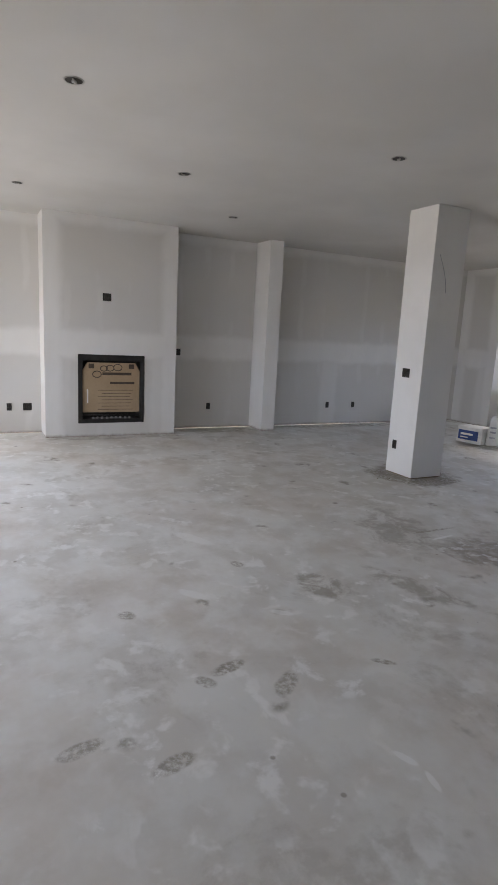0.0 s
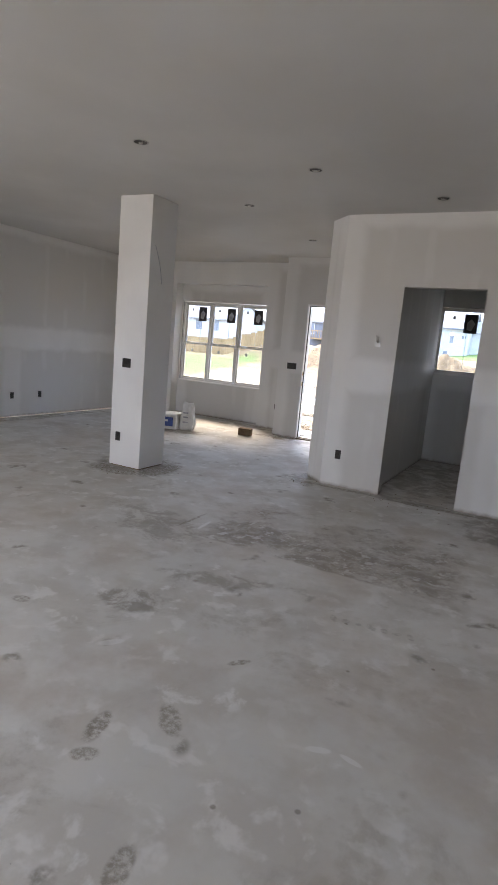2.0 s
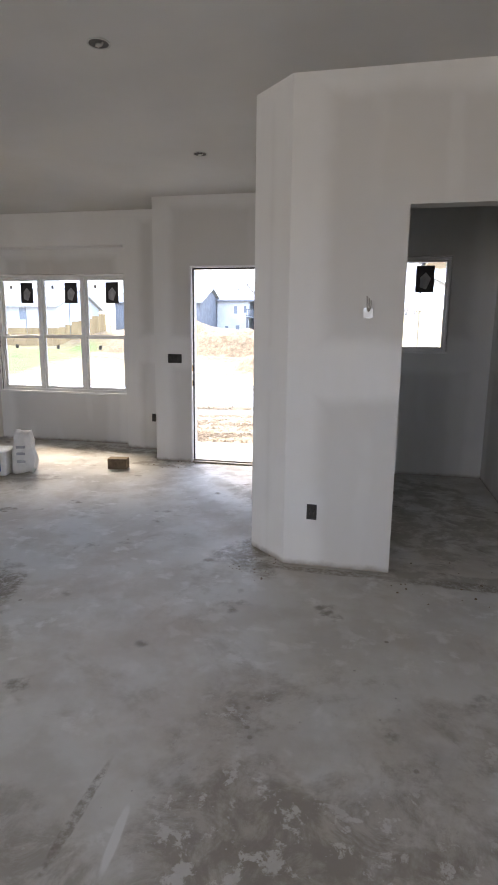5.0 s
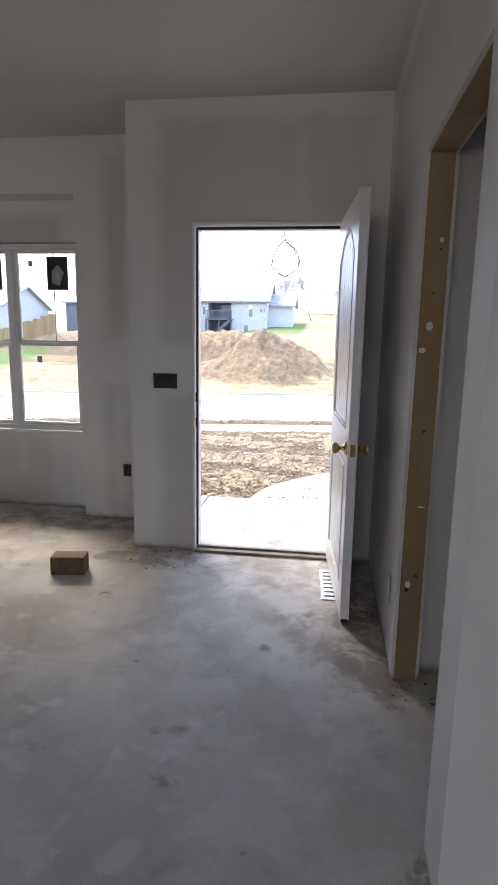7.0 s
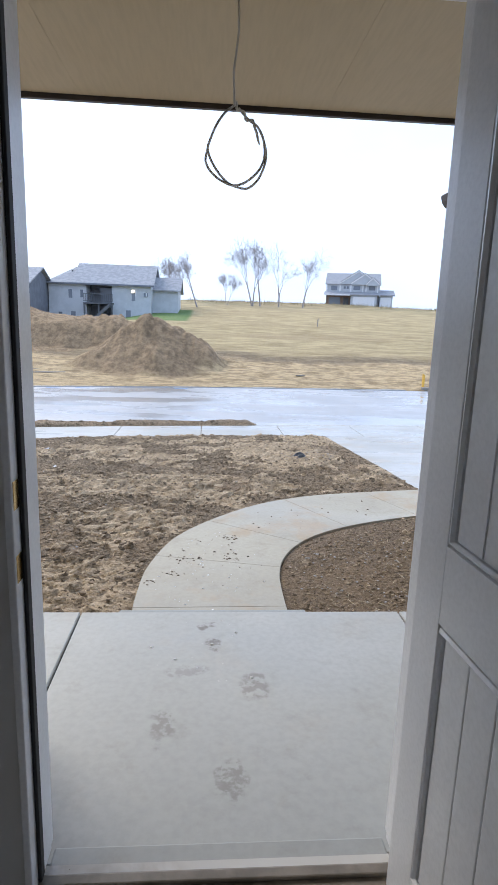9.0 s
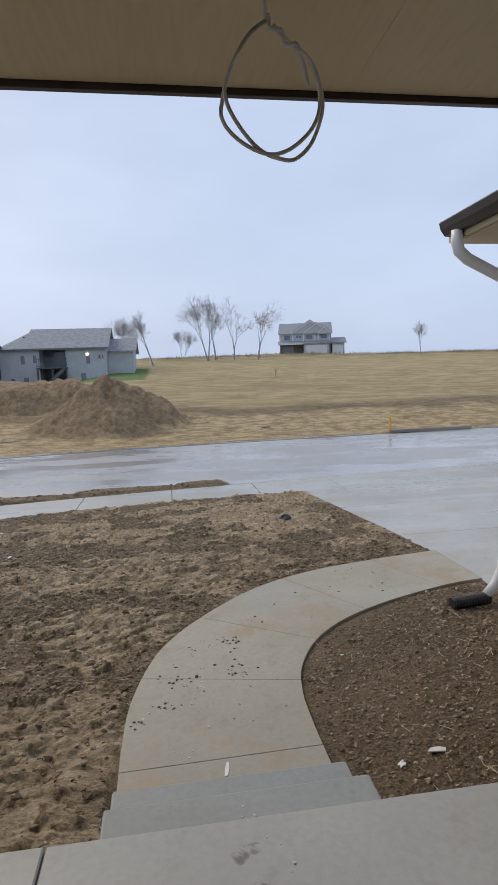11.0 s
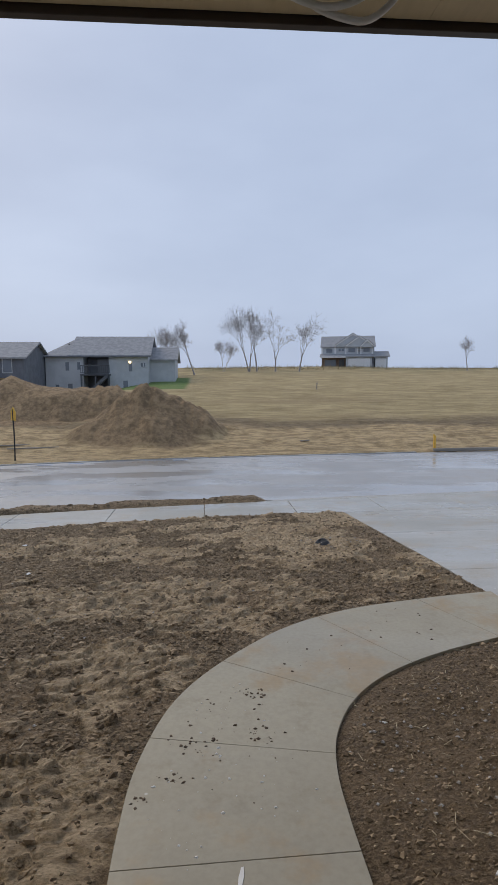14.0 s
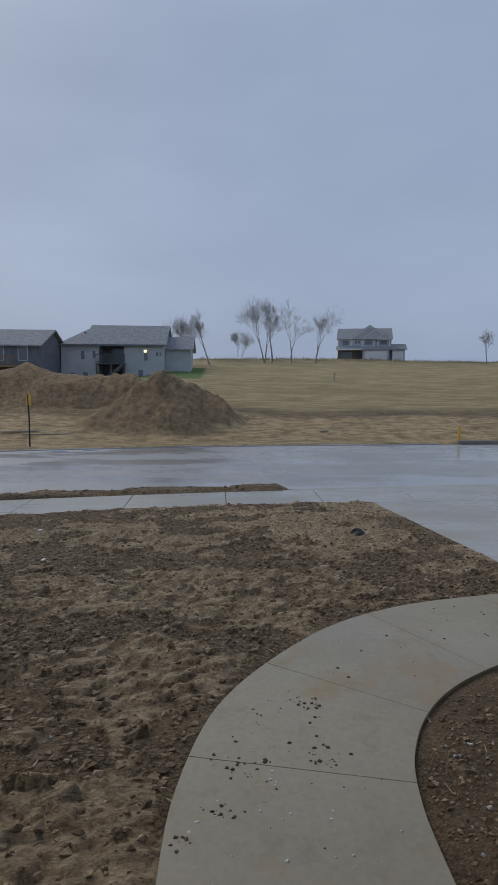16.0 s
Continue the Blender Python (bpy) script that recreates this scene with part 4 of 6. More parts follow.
# ---- front door ----
def door_surround():
    base = thing("door_1", "white entry door frame with black weatherstrip and threshold", "door frame", kind="structure")
    part("jamb", boxes((-0.464, -0.010, 0.0, -0.447, 0.15, 2.064), bevel=0.003), M_PRIMED, base)
    part("jamb", boxes((0.458, 0.006, 0.0, 0.475, 0.15, 2.064), bevel=0.003), M_PRIMED, base)
    part("head_jamb", boxes((-0.446, -0.010, 2.044, 0.457, 0.15, 2.064), bevel=0.003), M_PRIMED, base)
    part("weatherstrip", boxes((-0.4468, 0.03, 0.03, -0.437, 0.056, 2.043), (0.448, 0.03, 0.03, 0.4575, 0.056, 2.043), (-0.437, 0.03, 2.030, 0.448, 0.056, 2.0435), bevel=0.003), M_SEAL, base, "black rubber seal")
    part("stop", boxes((-0.4468, 0.058, 0.03, -0.442, 0.149, 2.043), (0.453, 0.058, 0.03, 0.4575, 0.149, 2.043), (-0.442, 0.058, 2.036, 0.453, 0.149, 2.0435), bevel=0.002), M_PRIMED, base)
    part("threshold", boxes((-0.446, -0.03, 0.001, 0.457, 0.062, 0.018), (-0.446, 0.02, 0.018, 0.457, 0.05, 0.03), bevel=0.004), M_SILL, base, "worn bronze threshold")
    for z in (0.86, 1.02):
        part("strike_plate", boxes((-0.4475, -0.002, z - 0.03, -0.4455, 0.028, z + 0.03), bevel=0.0005), M_BRASS, base, "brass strike plate")


door_surround()


def door_leaf():
    a = math.degrees(math.atan2(-0.832, 0.068))
    base = thing("front_door", "white primed plank-panel entry door standing open inwards", "door", pose(0.411, 0.003, 0.0, 0, 0, a))
    w, z0, z1, t = 0.835, 0.018, 2.052, 0.0445
    part("core", boxes((0.003, 0.010, z0 + 0.003, w - 0.003, t - 0.010, z1 - 0.003)), M_PRIMED, base)
    pu0, pu1 = 0.112, 0.718
    zt_edge, rise = 1.80, 0.15

    def arch(u):
        k = (u - (pu0 + pu1) / 2) / ((pu1 - pu0) / 2)
        return zt_edge + rise * (1 - abs(k) ** 2.0)

    for y0, y1 in ((0.0, 0.010), (t - 0.010, t)):
        part("stile", boxes((0, y0, z0, pu0, y1, z1), bevel=0.002), M_PRIMED, base)
        part("stile", boxes((pu1, y0, z0, w, y1, z1), bevel=0.002), M_PRIMED, base)
        part("bottom_rail", boxes((pu0, y0, z0, pu1, y1, 0.165), bevel=0.001), M_PRIMED, base)
        part("lock_rail", boxes((pu0, y0, 0.795, pu1, y1, 0.962), bevel=0.001), M_PRIMED, base)
        bm = bmesh.new()
        us = [pu0 + (pu1 - pu0) * k / 16 for k in range(17)]
        prism(bm, [(u, arch(u)) for u in us] + [(pu1, z1), (pu0, z1)], y0, y1, "y")
        part("arched_rail", bm, M_PRIMED, base)
        ym = (y0 + y1) / 2
        yo = 0.002 if y0 == 0 else t - 0.002
        bm = bmesh.new()
        tube(bm, [(pu0 + 0.012, yo + (0.004 if y0 == 0 else -0.004), 0.974)] + [(min(max(u, pu0 + 0.012), pu1 - 0.012), yo + (0.004 if y0 == 0 else -0.004), arch(u) - 0.012) for u in us] + [(pu1 - 0.012, yo + (0.004 if y0 == 0 else -0.004), 0.974)], 0.010, 6, closed=True)
        part("panel_moulding", bm, M_PRIMED, base)
        bm = bmesh.new()
        c = yo + (0.004 if y0 == 0 else -0.004)
        tube(bm, [(pu0 + 0.012, c, 0.177), (pu0 + 0.012, c, 0.783), (pu1 - 0.012, c, 0.783), (pu1 - 0.012, c, 0.177)], 0.010, 6, closed=True)
        part("panel_moulding", bm, M_PRIMED, base)
        n = 6
        pw = (pu1 - pu0 - 0.05) / n
        yy0, yy1 = (0.004, 0.012) if y0 == 0 else (t - 0.012, t - 0.004)
        for k in range(n):
            u0, u1 = pu0 + 0.025 + k * pw, pu0 + 0.025 + (k + 1) * pw
            bm = bmesh.new()
            prism(bm, [(u0 + 0.0006, 0.982), (u1 - 0.0006, 0.982), (u1 - 0.0006, arch(u1) - 0.025), (u0 + 0.0006, arch(u0) - 0.025)], yy0, yy1, "y")
            bmesh.ops.bevel(bm, geom=bm.edges[:], offset=0.0032, segments=2, affect="EDGES")
            part("plank", bm, M_PRIMED, base)
            part("plank", boxes((u0 + 0.0006, yy0, 0.185, u1 - 0.0006, yy1, 0.775), bevel=0.0032), M_PRIMED, base)
    ku, kz = w - 0.062, 0.882
    for side in (-1, 1):
        bm = bmesh.new()
        y = 0.0 if side < 0 else t
        lathe(bm, [(0.001, y), (0.034, y), (0.034, y + side * 0.006), (0.022, y + side * 0.012), (0.011, y + side * 0.016), (0.011, y + side * 0.034), (0.022, y + side * 0.040), (0.028, y + side * 0.052), (0.027, y + side * 0.062), (0.016, y + side * 0.070), (0.001, y + side * 0.071)], 20, "y")
        p = part("door_knob", bm, M_BRASS, base, "polished brass knob", smooth=True)
        p.location = (ku, 0, kz)
        bm = bmesh.new()
        lathe(bm, [(0.001, y), (0.023, y), (0.023, y + side * 0.0012), (0.001, y + side * 0.0013)], 16, "y")
        p = part("deadbolt_bore", bm, M_PRIMED, base, "capped deadbolt bore")
        p.location = (ku, 0, kz + 0.14)
    part("latch_plate", boxes((w - 0.001, 0.01, kz - 0.028, w + 0.001, t - 0.01, kz + 0.028)), M_BRASS, base, "brass latch plate")
    for z in (0.25, 1.03, 1.82):
        bm = bmesh.new()
        lathe(bm, [(0.001, z - 0.05), (0.006, z - 0.05), (0.006, z + 0.05), (0.001, z + 0.05)], 8)
        p = part("hinge", bm, M_BRASS, base, "brass hinge barrel")
        p.location = (-0.004, t + 0.002, 0)
    part("sweep", boxes((0.0, 0.006, 0.004, w, t - 0.006, 0.02)), M_SEAL, base, "black rubber door sweep")


door_leaf()


# ---- floor registers ----
def floor_register(name, m, w, d, slots):
    base = thing(name, "white stamped steel floor register lying on the slab", "floor vent", m, group="floor registers")
    part("flange", boxes((0, 0, 0.0, w, 0.018, 0.006), (0, d - 0.018, 0.0, w, d, 0.006), (0, 0.018, 0, 0.018, d - 0.018, 0.006), (w - 0.018, 0.018, 0, w, d - 0.018, 0.006), bevel=0.001), M_STEEL, base)
    # flat black plate; the duct's darkness is colour, the slab isn't cut
    part("duct_mouth", boxes((0.016, 0.016, 0.0, w - 0.016, d - 0.016, 0.0015)), M_BLACK, base, "black plate standing for the unlit duct")
    for k in range(slots + 1):
        x = 0.018 + k * (w - 0.036) / slots
        part("bar", boxes((x - 0.018, 0.018, 0.001, x + 0.018, d - 0.018, 0.005)), M_STEEL, base)


floor_register("floor_register", pose(0.372, -0.185, 0.0, 0, 0, -88), 0.405, 0.13, 7)
floor_register("floor_register", pose(3.03, -3.80, 0.0), 0.36, 0.15, 6)


# ---- bags, carton and crumbs on the floor ----
def compound_sack(m):
    base = thing("compound_box", "white and blue carton of joint compound wrapped in clear plastic", "carton", m, group="cartons of joint compound")
    bm = bmesh.new()
    box(bm, -0.24, -0.16, 0.0, 0.16, 0.16, 0.24, bevel=0.02)
    bmesh.ops.subdivide_edges(bm, edges=bm.edges[:], cuts=3, use_grid_fill=True)
    for v in bm.verts:
        v.co += noise.noise_vector(v.co * 9) * 0.012
        v.co.z = max(v.co.z, 0.0)
    part("carton", bm, M_PAPER_W, base, smooth=True)
    part("print_panel", boxes((-0.20, -0.178, 0.05, 0.11, -0.168, 0.19), bevel=0.003), M_BLUE, base, "dark blue printed panel")
    part("print_bar", boxes((-0.16, -0.181, 0.12, 0.03, -0.177, 0.15)), M_PAPER_W, base)
    part("print_bar", boxes((-0.16, -0.181, 0.08, -0.04, -0.177, 0.095)), M_PAPER_W, base)


def plastic_sack(m):
    base = thing("plastic_sack", "crumpled white paper sack standing on the slab", "sack", m)
    bm = bmesh.new()
    box(bm, -0.12, -0.085, 0.0, 0.12, 0.085, 0.37)
    bmesh.ops.subdivide_edges(bm, edges=bm.edges[:], cuts=7, use_grid_fill=True)
    for v in bm.verts:
        k = v.co.z / 0.37
        v.co.x *= 1.0 - 0.28 * k ** 4 + 0.05 * math.sin(k * 9)
        v.co.y *= 1.0 - 0.45 * k ** 3
        v.co += noise.noise_vector(v.co * 9) * 0.035 + noise.noise_vector(v.co * 26) * 0.014
        v.co.z = max(v.co.z, 0.0)
    part("sack_body", bm, M_PAPER_W, base, smooth=True)
    for z in (0.10, 0.17, 0.23):
        bm = bmesh.new()
        box(bm, -0.06, -0.118, z, 0.04, -0.085, z + 0.02)
        part("print_bar", bm, M_STICK_G, base)


compound_sack(pose(-2.20, -0.92, 0.0, 0, 0, 12))
plastic_sack(pose(-1.95, -0.83, 0.0, 0, 0, 20) @ Matrix.Diagonal((0.8, 0.9, 1.12, 1.0)))


def small_carton():
    base = thing("carton_block", "small dusty brown carton lying on the slab", "carton", pose(-1.11, -0.46, 0.0, 0, 0, 8))
    bm = bmesh.new()
    box(bm, -0.10, -0.055, 0.0, 0.10, 0.055, 0.105, bevel=0.006)
    part("body", bm, M_BLOCK, base)
    part("flap", boxes((-0.097, -0.052, 0.1055, 0.097, 0.0, 0.109), bevel=0.001), M_CARD, base)
    part("flap", boxes((-0.097, 0.003, 0.1055, 0.097, 0.052, 0.109), bevel=0.001), M_CARD, base)


small_carton()


def crumbs(name, label, spots, material, size, seed):
    """Small irregular crumbs scattered over round spots, joined as one heap of litter."""
    rnd = random.Random(seed)
    verts, faces = [], []
    for cx, cy, z, rad, n in spots:
        for _ in range(n):
            r, a = rad * math.sqrt(rnd.random()), rnd.uniform(0, math.tau)
            s = size * rnd.uniform(0.35, 1.0) ** 2 * 1.3
            c = Vector((cx + r * math.cos(a), cy + r * math.sin(a), z(cx + r * math.cos(a), cy + r * math.sin(a)) if callable(z) else z))
            k = len(verts)
            t = rnd.uniform(0, math.tau)
            for j in range(4):
                q = t + j * math.tau / 4
                verts.append(c + Vector((math.cos(q) * s * rnd.uniform(0.6, 1.2), math.sin(q) * s * rnd.uniform(0.5, 1.0), 0.0)))
            for j in range(4):
                verts.append(verts[k + j].lerp(c, 0.45) + Vector((0, 0, s * rnd.uniform(0.25, 0.6))))
            faces += [(k + 4, k + 5, k + 6, k + 7)] + [(k + j, k + (j + 1) % 4, k + 4 + (j + 1) % 4, k + 4 + j) for j in range(4)]
    me = bpy.data.meshes.new(name)
    me.from_pydata(verts, [], faces)
    me.materials.append(material)
    return tagged(new(name, me), label, "debris", kind="stuff")


crumbs("compound_crumbs", "small white and grey crumbs of drywall compound on the slab", [(1.5, -4.2, 0, 0.75, 90), (0.4, -4.7, 0, 0.5, 20), (-0.9, -0.5, 0, 0.25, 20), (2.7, -2.9, 0, 0.35, 30), (0.5, -6.0, 0, 2.0, 30)], M_PAPER_G, 0.007, 3)
crumbs("mud_crumbs", "brown crumbs of dried mud along the wall bases", [(-0.6, -0.07, 0, 0.28, 40), (0.62, -0.7, 0, 0.10, 20), (0.8, -2.6, 0, 0.2, 30), (-0.9, -3.62, 0, 0.25, 30), (1.9, -2.6, 0, 0.4, 30), (0.76, -1.32, 0, 0.12, 25)], M_SOLE, 0.009, 4)


# ---- the ground outside ----
def lot_edge(x):
    """y of the lawn's edge at the public sidewalk, which bends towards the house on one side."""
    d = x - 2.75
    return 12.15 + (0.09 * d - 0.008 * min(-d, 12.0) ** 2 if d < 0 else 0.095 * d)


def smooth(v, a, b):
    k = np.clip((v - a) / (b - a), 0, 1)
    return k * k * (3 - 2 * k)


def lattice(x, y, seed):
    """Smooth value noise on arrays, 0 to 1."""
    ix, iy = np.floor(x).astype(int), np.floor(y).astype(int)
    fx, fy = x - ix, y - iy
    fx, fy = fx * fx * (3 - 2 * fx), fy * fy * (3 - 2 * fy)

    def h(i, j):
        v = np.sin(i * 127.1 + j * 311.7 + seed * 74.7) * 43758.5453
        return v - np.floor(v)

    return (h(ix, iy) * (1 - fx) + h(ix + 1, iy) * fx) * (1 - fy) + (h(ix, iy + 1) * (1 - fx) + h(ix + 1, iy + 1) * fx) * fy


def lot_z(x, y):
    """Height of the finished grade of the lot between the house and the sidewalk."""
    e = np.vectorize(lot_edge)(x)
    return -0.648 - 0.05 * smooth(y, 3.6, 6.4) - 0.50 * np.clip((y - 6.0) / np.maximum(e - 6.0, 1.0), 0, 1)


WALK_Z, SIDE_Z, STREET_Z = -0.632, -1.21, -1.39
L_EDGE = [(-0.56, 2.44), (-0.565, 2.85), (-0.53, 3.35), (-0.36, 3.97), (-0.02, 4.52), (0.55, 5.12), (1.23, 5.50), (2.05, 5.72), (2.80, 5.86)]
R_EDGE = [(0.55, 2.44), (0.548, 2.87), (0.568, 3.22), (0.65, 3.55), (0.85, 3.90), (1.18, 4.22), (1.70, 4.52), (2.39, 4.78), (2.80, 4.86)]


def smooth_line(points, n):
    """A Catmull-Rom line through points, sampled evenly."""
    p = [Vector(q) for q in points]
    p = [2 * p[0] - p[1]] + p + [2 * p[-1] - p[-2]]
    out = []
    for k in range(n + 1):
        s = k / n * (len(points) - 1)
        i = min(int(s), len(points) - 2)
        f = s - i
        a, b, c, d = p[i : i + 4]
        out.append(0.5 * (2 * b + (c - a) * f + (2 * a - 5 * b + 4 * c - d) * f * f + (3 * b - a - 3 * c + d) * f ** 3))
    return out


WL, WR = smooth_line(L_EDGE, 64), smooth_line(R_EDGE, 64)


def flakes(xs, ys, crumb, ragged):
    """Relief of broken, tilted flakes of crust and round crumbs with ragged rims, laid one over another."""
    rnd = np.random.RandomState(17)
    out = np.zeros(crumb.shape)
    for _ in range(19000):
        px, py = rnd.uniform(-5.2, 2.8), 1.7 + 10.8 * rnd.rand() ** 1.25
        if px < -2.6 and py < 5.0:
            continue
        i, j = np.searchsorted(xs, px), np.searchsorted(ys, py)
        loose = crumb[j, i] > 0.5
        size = min(rnd.gamma(2.0, 0.007) + 0.012, 0.024 if px > 0.5 and py < 4.9 else 0.036) if loose else min(rnd.gamma(2.0, 0.019) + 0.025, 0.11)
        i0, i1 = np.searchsorted(xs, (px - 1.3 * size, px + 1.3 * size))
        j0, j1 = np.searchsorted(ys, (py - 1.3 * size, py + 1.3 * size))
        u, v = np.meshgrid(xs[i0:i1] - px, ys[j0:j1] - py)
        turn = rnd.uniform(0, math.tau)
        d = np.zeros(u.shape)
        for k in range(5):
            q = turn + k * math.tau / 5 + rnd.uniform(-0.4, 0.4)
            d = np.maximum(d, (u * math.cos(q) + v * math.sin(q) * 1.6) / (size * rnd.uniform(0.55, 1.0)))
        d = d + 0.55 * ragged[j0:j1, i0:i1]
        if loose:
            top = size * rnd.uniform(0.4, 0.8) * np.sqrt(np.clip(1 - d * d, 0, 1))
        else:
            tilt = rnd.uniform(0.08, 0.36)
            way = rnd.normal(-1.0, 0.9)
            top = (0.012 + 0.36 * size * rnd.rand() + tilt * (u * math.cos(way) + v * math.sin(way))) * smooth(1 - d, 0.0, 0.16)
        out[j0:j1, i0:i1] = np.maximum(out[j0:j1, i0:i1], top)
    return out


def ground_sheet():
    xs = np.unique(np.concatenate([np.linspace(-400, -40, 19), np.linspace(-40, -9, 42), np.linspace(-9, -4.4, 80), np.linspace(-4.4, 2.9, 490), np.linspace(2.9, 20, 60), np.linspace(20, 60, 40), np.linspace(60, 500, 20)]).round(4))
    ys = np.unique(np.concatenate([np.linspace(-300, -20, 12), np.linspace(-20, 1.4, 16), np.linspace(1.4, 2.2, 30), np.linspace(2.2, 7.2, 335), np.linspace(7.2, 12.5, 215), np.linspace(12.5, 13, 10), np.linspace(13, 24, 30), np.linspace(24, 36, 70), np.linspace(36, 125, 110), np.linspace(125, 700, 24)]).round(4))
    x, y = np.meshgrid(xs, ys)
    edge = np.vectorize(lot_edge)(x)
    v = y - edge
    lot = lot_z(x, y)
    # tilled clods in rows, on the lot alone
    turn = 0.18
    a, b = x * math.cos(turn) + y * math.sin(turn), y * math.cos(turn) - x * math.sin(turn)
    calm = np.where((x > 0.6) & (y < 4.6), 0.6, 1.0)
    # trodden flat and low along the paving
    wl, wr = np.array([tuple(p) for p in WL]), np.array([tuple(p) for p in WR])
    gap = np.full(x.shape, 9.0)
    close = (x > -1.4) & (x < 3.6) & (y > 1.3) & (y < 6.8)
    ex, ey = x[close], y[close]
    best = np.full(ex.shape, 9.0)
    for p, q in np.concatenate([wl, wr]):
        best = np.minimum(best, np.hypot(ex - p, ey - q))
    gap[close] = np.minimum(best, np.where(ey < 2.6, np.abs(np.abs(ex) - 0.56), 9.0))
    gap = np.minimum(gap, np.where(y > 4.6, np.abs(x - 2.81), 9.0))
    tame = 0.25 + 0.75 * smooth(gap, 0.03, 0.30)
    # patches of loose crumb: beside the walk, in the planting bed, and here and there on the lawn
    patch = 0.6 * lattice(a * 1.2, b * 1.9, 41) + 0.4 * lattice(a * 3.1, b * 4.6, 42)
    crumb = smooth(patch, 0.47, 0.60)
    crumb = np.maximum(crumb, (1 - smooth(gap + 0.35 * (lattice(x * 3, y * 3, 43) - 0.5), 0.05, 0.32)) * (y < 7) * smooth(y, 2.6, 3.6))
    crumb = np.where((x < -0.62) & (y < 3.4), 0.35 * crumb, crumb)
    crumb = np.where((v > 1.3) & (v < 2.7), 0.9, crumb)
    crumb = np.where((x > 0.55) & (y < 4.9) & (y > 1), np.maximum(crumb, 0.85), crumb)
    rough = 0.055 * (lattice(a * 2.0, b * 3.0, 1) - 0.5) + 0.020 * (lattice(a * 6, b * 8, 3) - 0.5) + 0.010 * (lattice(a * 23, b * 27, 4) - 0.5) + flakes(xs, ys, crumb, lattice(x * 26, y * 30, 61) + 0.7 * lattice(x * 55, y * 60, 62) - 0.85)
    z = lot + (rough * calm * tame + 0.012 - 0.010 * (1 - smooth(gap, 0.02, 0.16))) * smooth(y, 1.0, 2.2) * (v < 0.2)
    # planting strip between sidewalk and kerb
    z = np.where(v > 0.05, -1.52, z)
    strip = smooth(v, 1.55, 1.75) * (1 - smooth(v, 2.25, 2.42)) * (1 - smooth(x, 0.9, 1.9))
    z = z + strip * (0.33 + 0.05 * lattice(x * 5, y * 7, 8))
    z = np.where(v > 2.45, -1.55, z)
    # across the street
    far = y - 24.6 - 0.09 * x
    rise = -1.33 + 0.107 * np.clip(y - 25.5, 0, 27) + 0.079 * np.clip(y - 52.5, 0, 48) * (1 - 0.55 * smooth(-x, 4.0, 16.0)) - 0.03 * np.clip(y - 118, 0, 300)
    rise = rise - 0.9 * smooth(-x, 5, 14) * smooth(y, 45, 60) + 0.05 * (lattice(x * 0.9, y * 1.4, 5) - 0.5) + 0.4 * (lattice(x * 0.05, y * 0.08, 6) - 0.5) * smooth(y, 34, 60)
    rise = rise + 0.16 * (lattice(x * 0.7, y * 1.8, 9) - 0.4) * smooth(y, 25.0, 26.5) * (1 - smooth(y, 33, 37))
    z = np.where(v > 12.1, rise, z)
    # heaps of dug earth
    for cx, cy, rx, ry, h, top, sd in ((-3.2, 30.0, 4.1, 3.5, 2.75, 1.0, 11), (-0.6, 30.4, 2.4, 2.2, 0.55, 1.0, 12), (-9.5, 38.0, 7.0, 3.4, 1.6, 1.9, 13), (-17.5, 39.0, 7.0, 3.4, 1.35, 1.9, 14), (-5.6, 36.0, 2.6, 2.4, 0.8, 1.2, 15)):
        d = np.hypot((x - cx) / rx, (y - cy) / ry) + 0.22 * (lattice(x * 0.8, y * 0.8, sd) - 0.5)
        k = np.clip(top * (1 - d), 0, 1.15)
        z = z + h * (k ** 1.15 if top < 1.1 else k - 0.13 * k ** 3) * (1 + 0.10 * (lattice(x * 1.7, y * 1.7, sd + 20) - 0.5)) + np.clip(k * 3, 0, 1) * (0.20 * (lattice(x * 2.6, y * 1.5, sd + 40) - 0.5) + 0.11 * (lattice(x * 6.3, y * 4.0, sd + 50) - 0.5))
    # bed for the paved strips
    z = np.where((x > 2.79) & (y > 3.9) & (v < 0.3), np.minimum(z, -0.80 + np.minimum(0, -(y - 6) * 0.075)), z)
    near = np.full(x.shape, False)
    box_ = (x > -0.8) & (x < 2.9) & (y > 1.3) & (y < 6.2)
    poly = np.concatenate([wl, wr[::-1]])
    px, py = x[box_], y[box_]
    inside = np.zeros(px.shape, bool)
    for (x1, y1), (x2, y2) in zip(poly, np.roll(poly, -1, 0)):
        hit = (y1 > py) != (y2 > py)
        inside ^= hit & (px < (x2 - x1) * (py - y1) / (y2 - y1 + 1e-12) + x1)
    near[box_] = inside | ((px > -0.57) & (px < 0.56) & (py < 2.5))
    z = np.where(close & (gap < 0.035), np.minimum(z, lot - 0.004), z)
    z = np.where(near, np.minimum(z, np.where(gap < 0.03, lot - 0.015, -0.75)), z)
    z = np.where((y < 1.6) & (y > -12) & (np.abs(x) < 9), -0.7, z)
    nx, ny = len(xs), len(ys)
    verts = np.stack([x, y, z], -1).reshape(-1, 3)
    i = np.arange((ny - 1) * (nx - 1))
    q = i // (nx - 1) * nx + i % (nx - 1)
    faces = np.stack([q, q + 1, q + nx + 1, q + nx], -1)
    me = bpy.data.meshes.new("ground")
    me.vertices.add(len(verts))
    me.vertices.foreach_set("co", verts.astype(np.float32).ravel())
    me.loops.add(faces.size)
    me.loops.foreach_set("vertex_index", faces.astype(np.int32).ravel())
    me.polygons.add(len(faces))
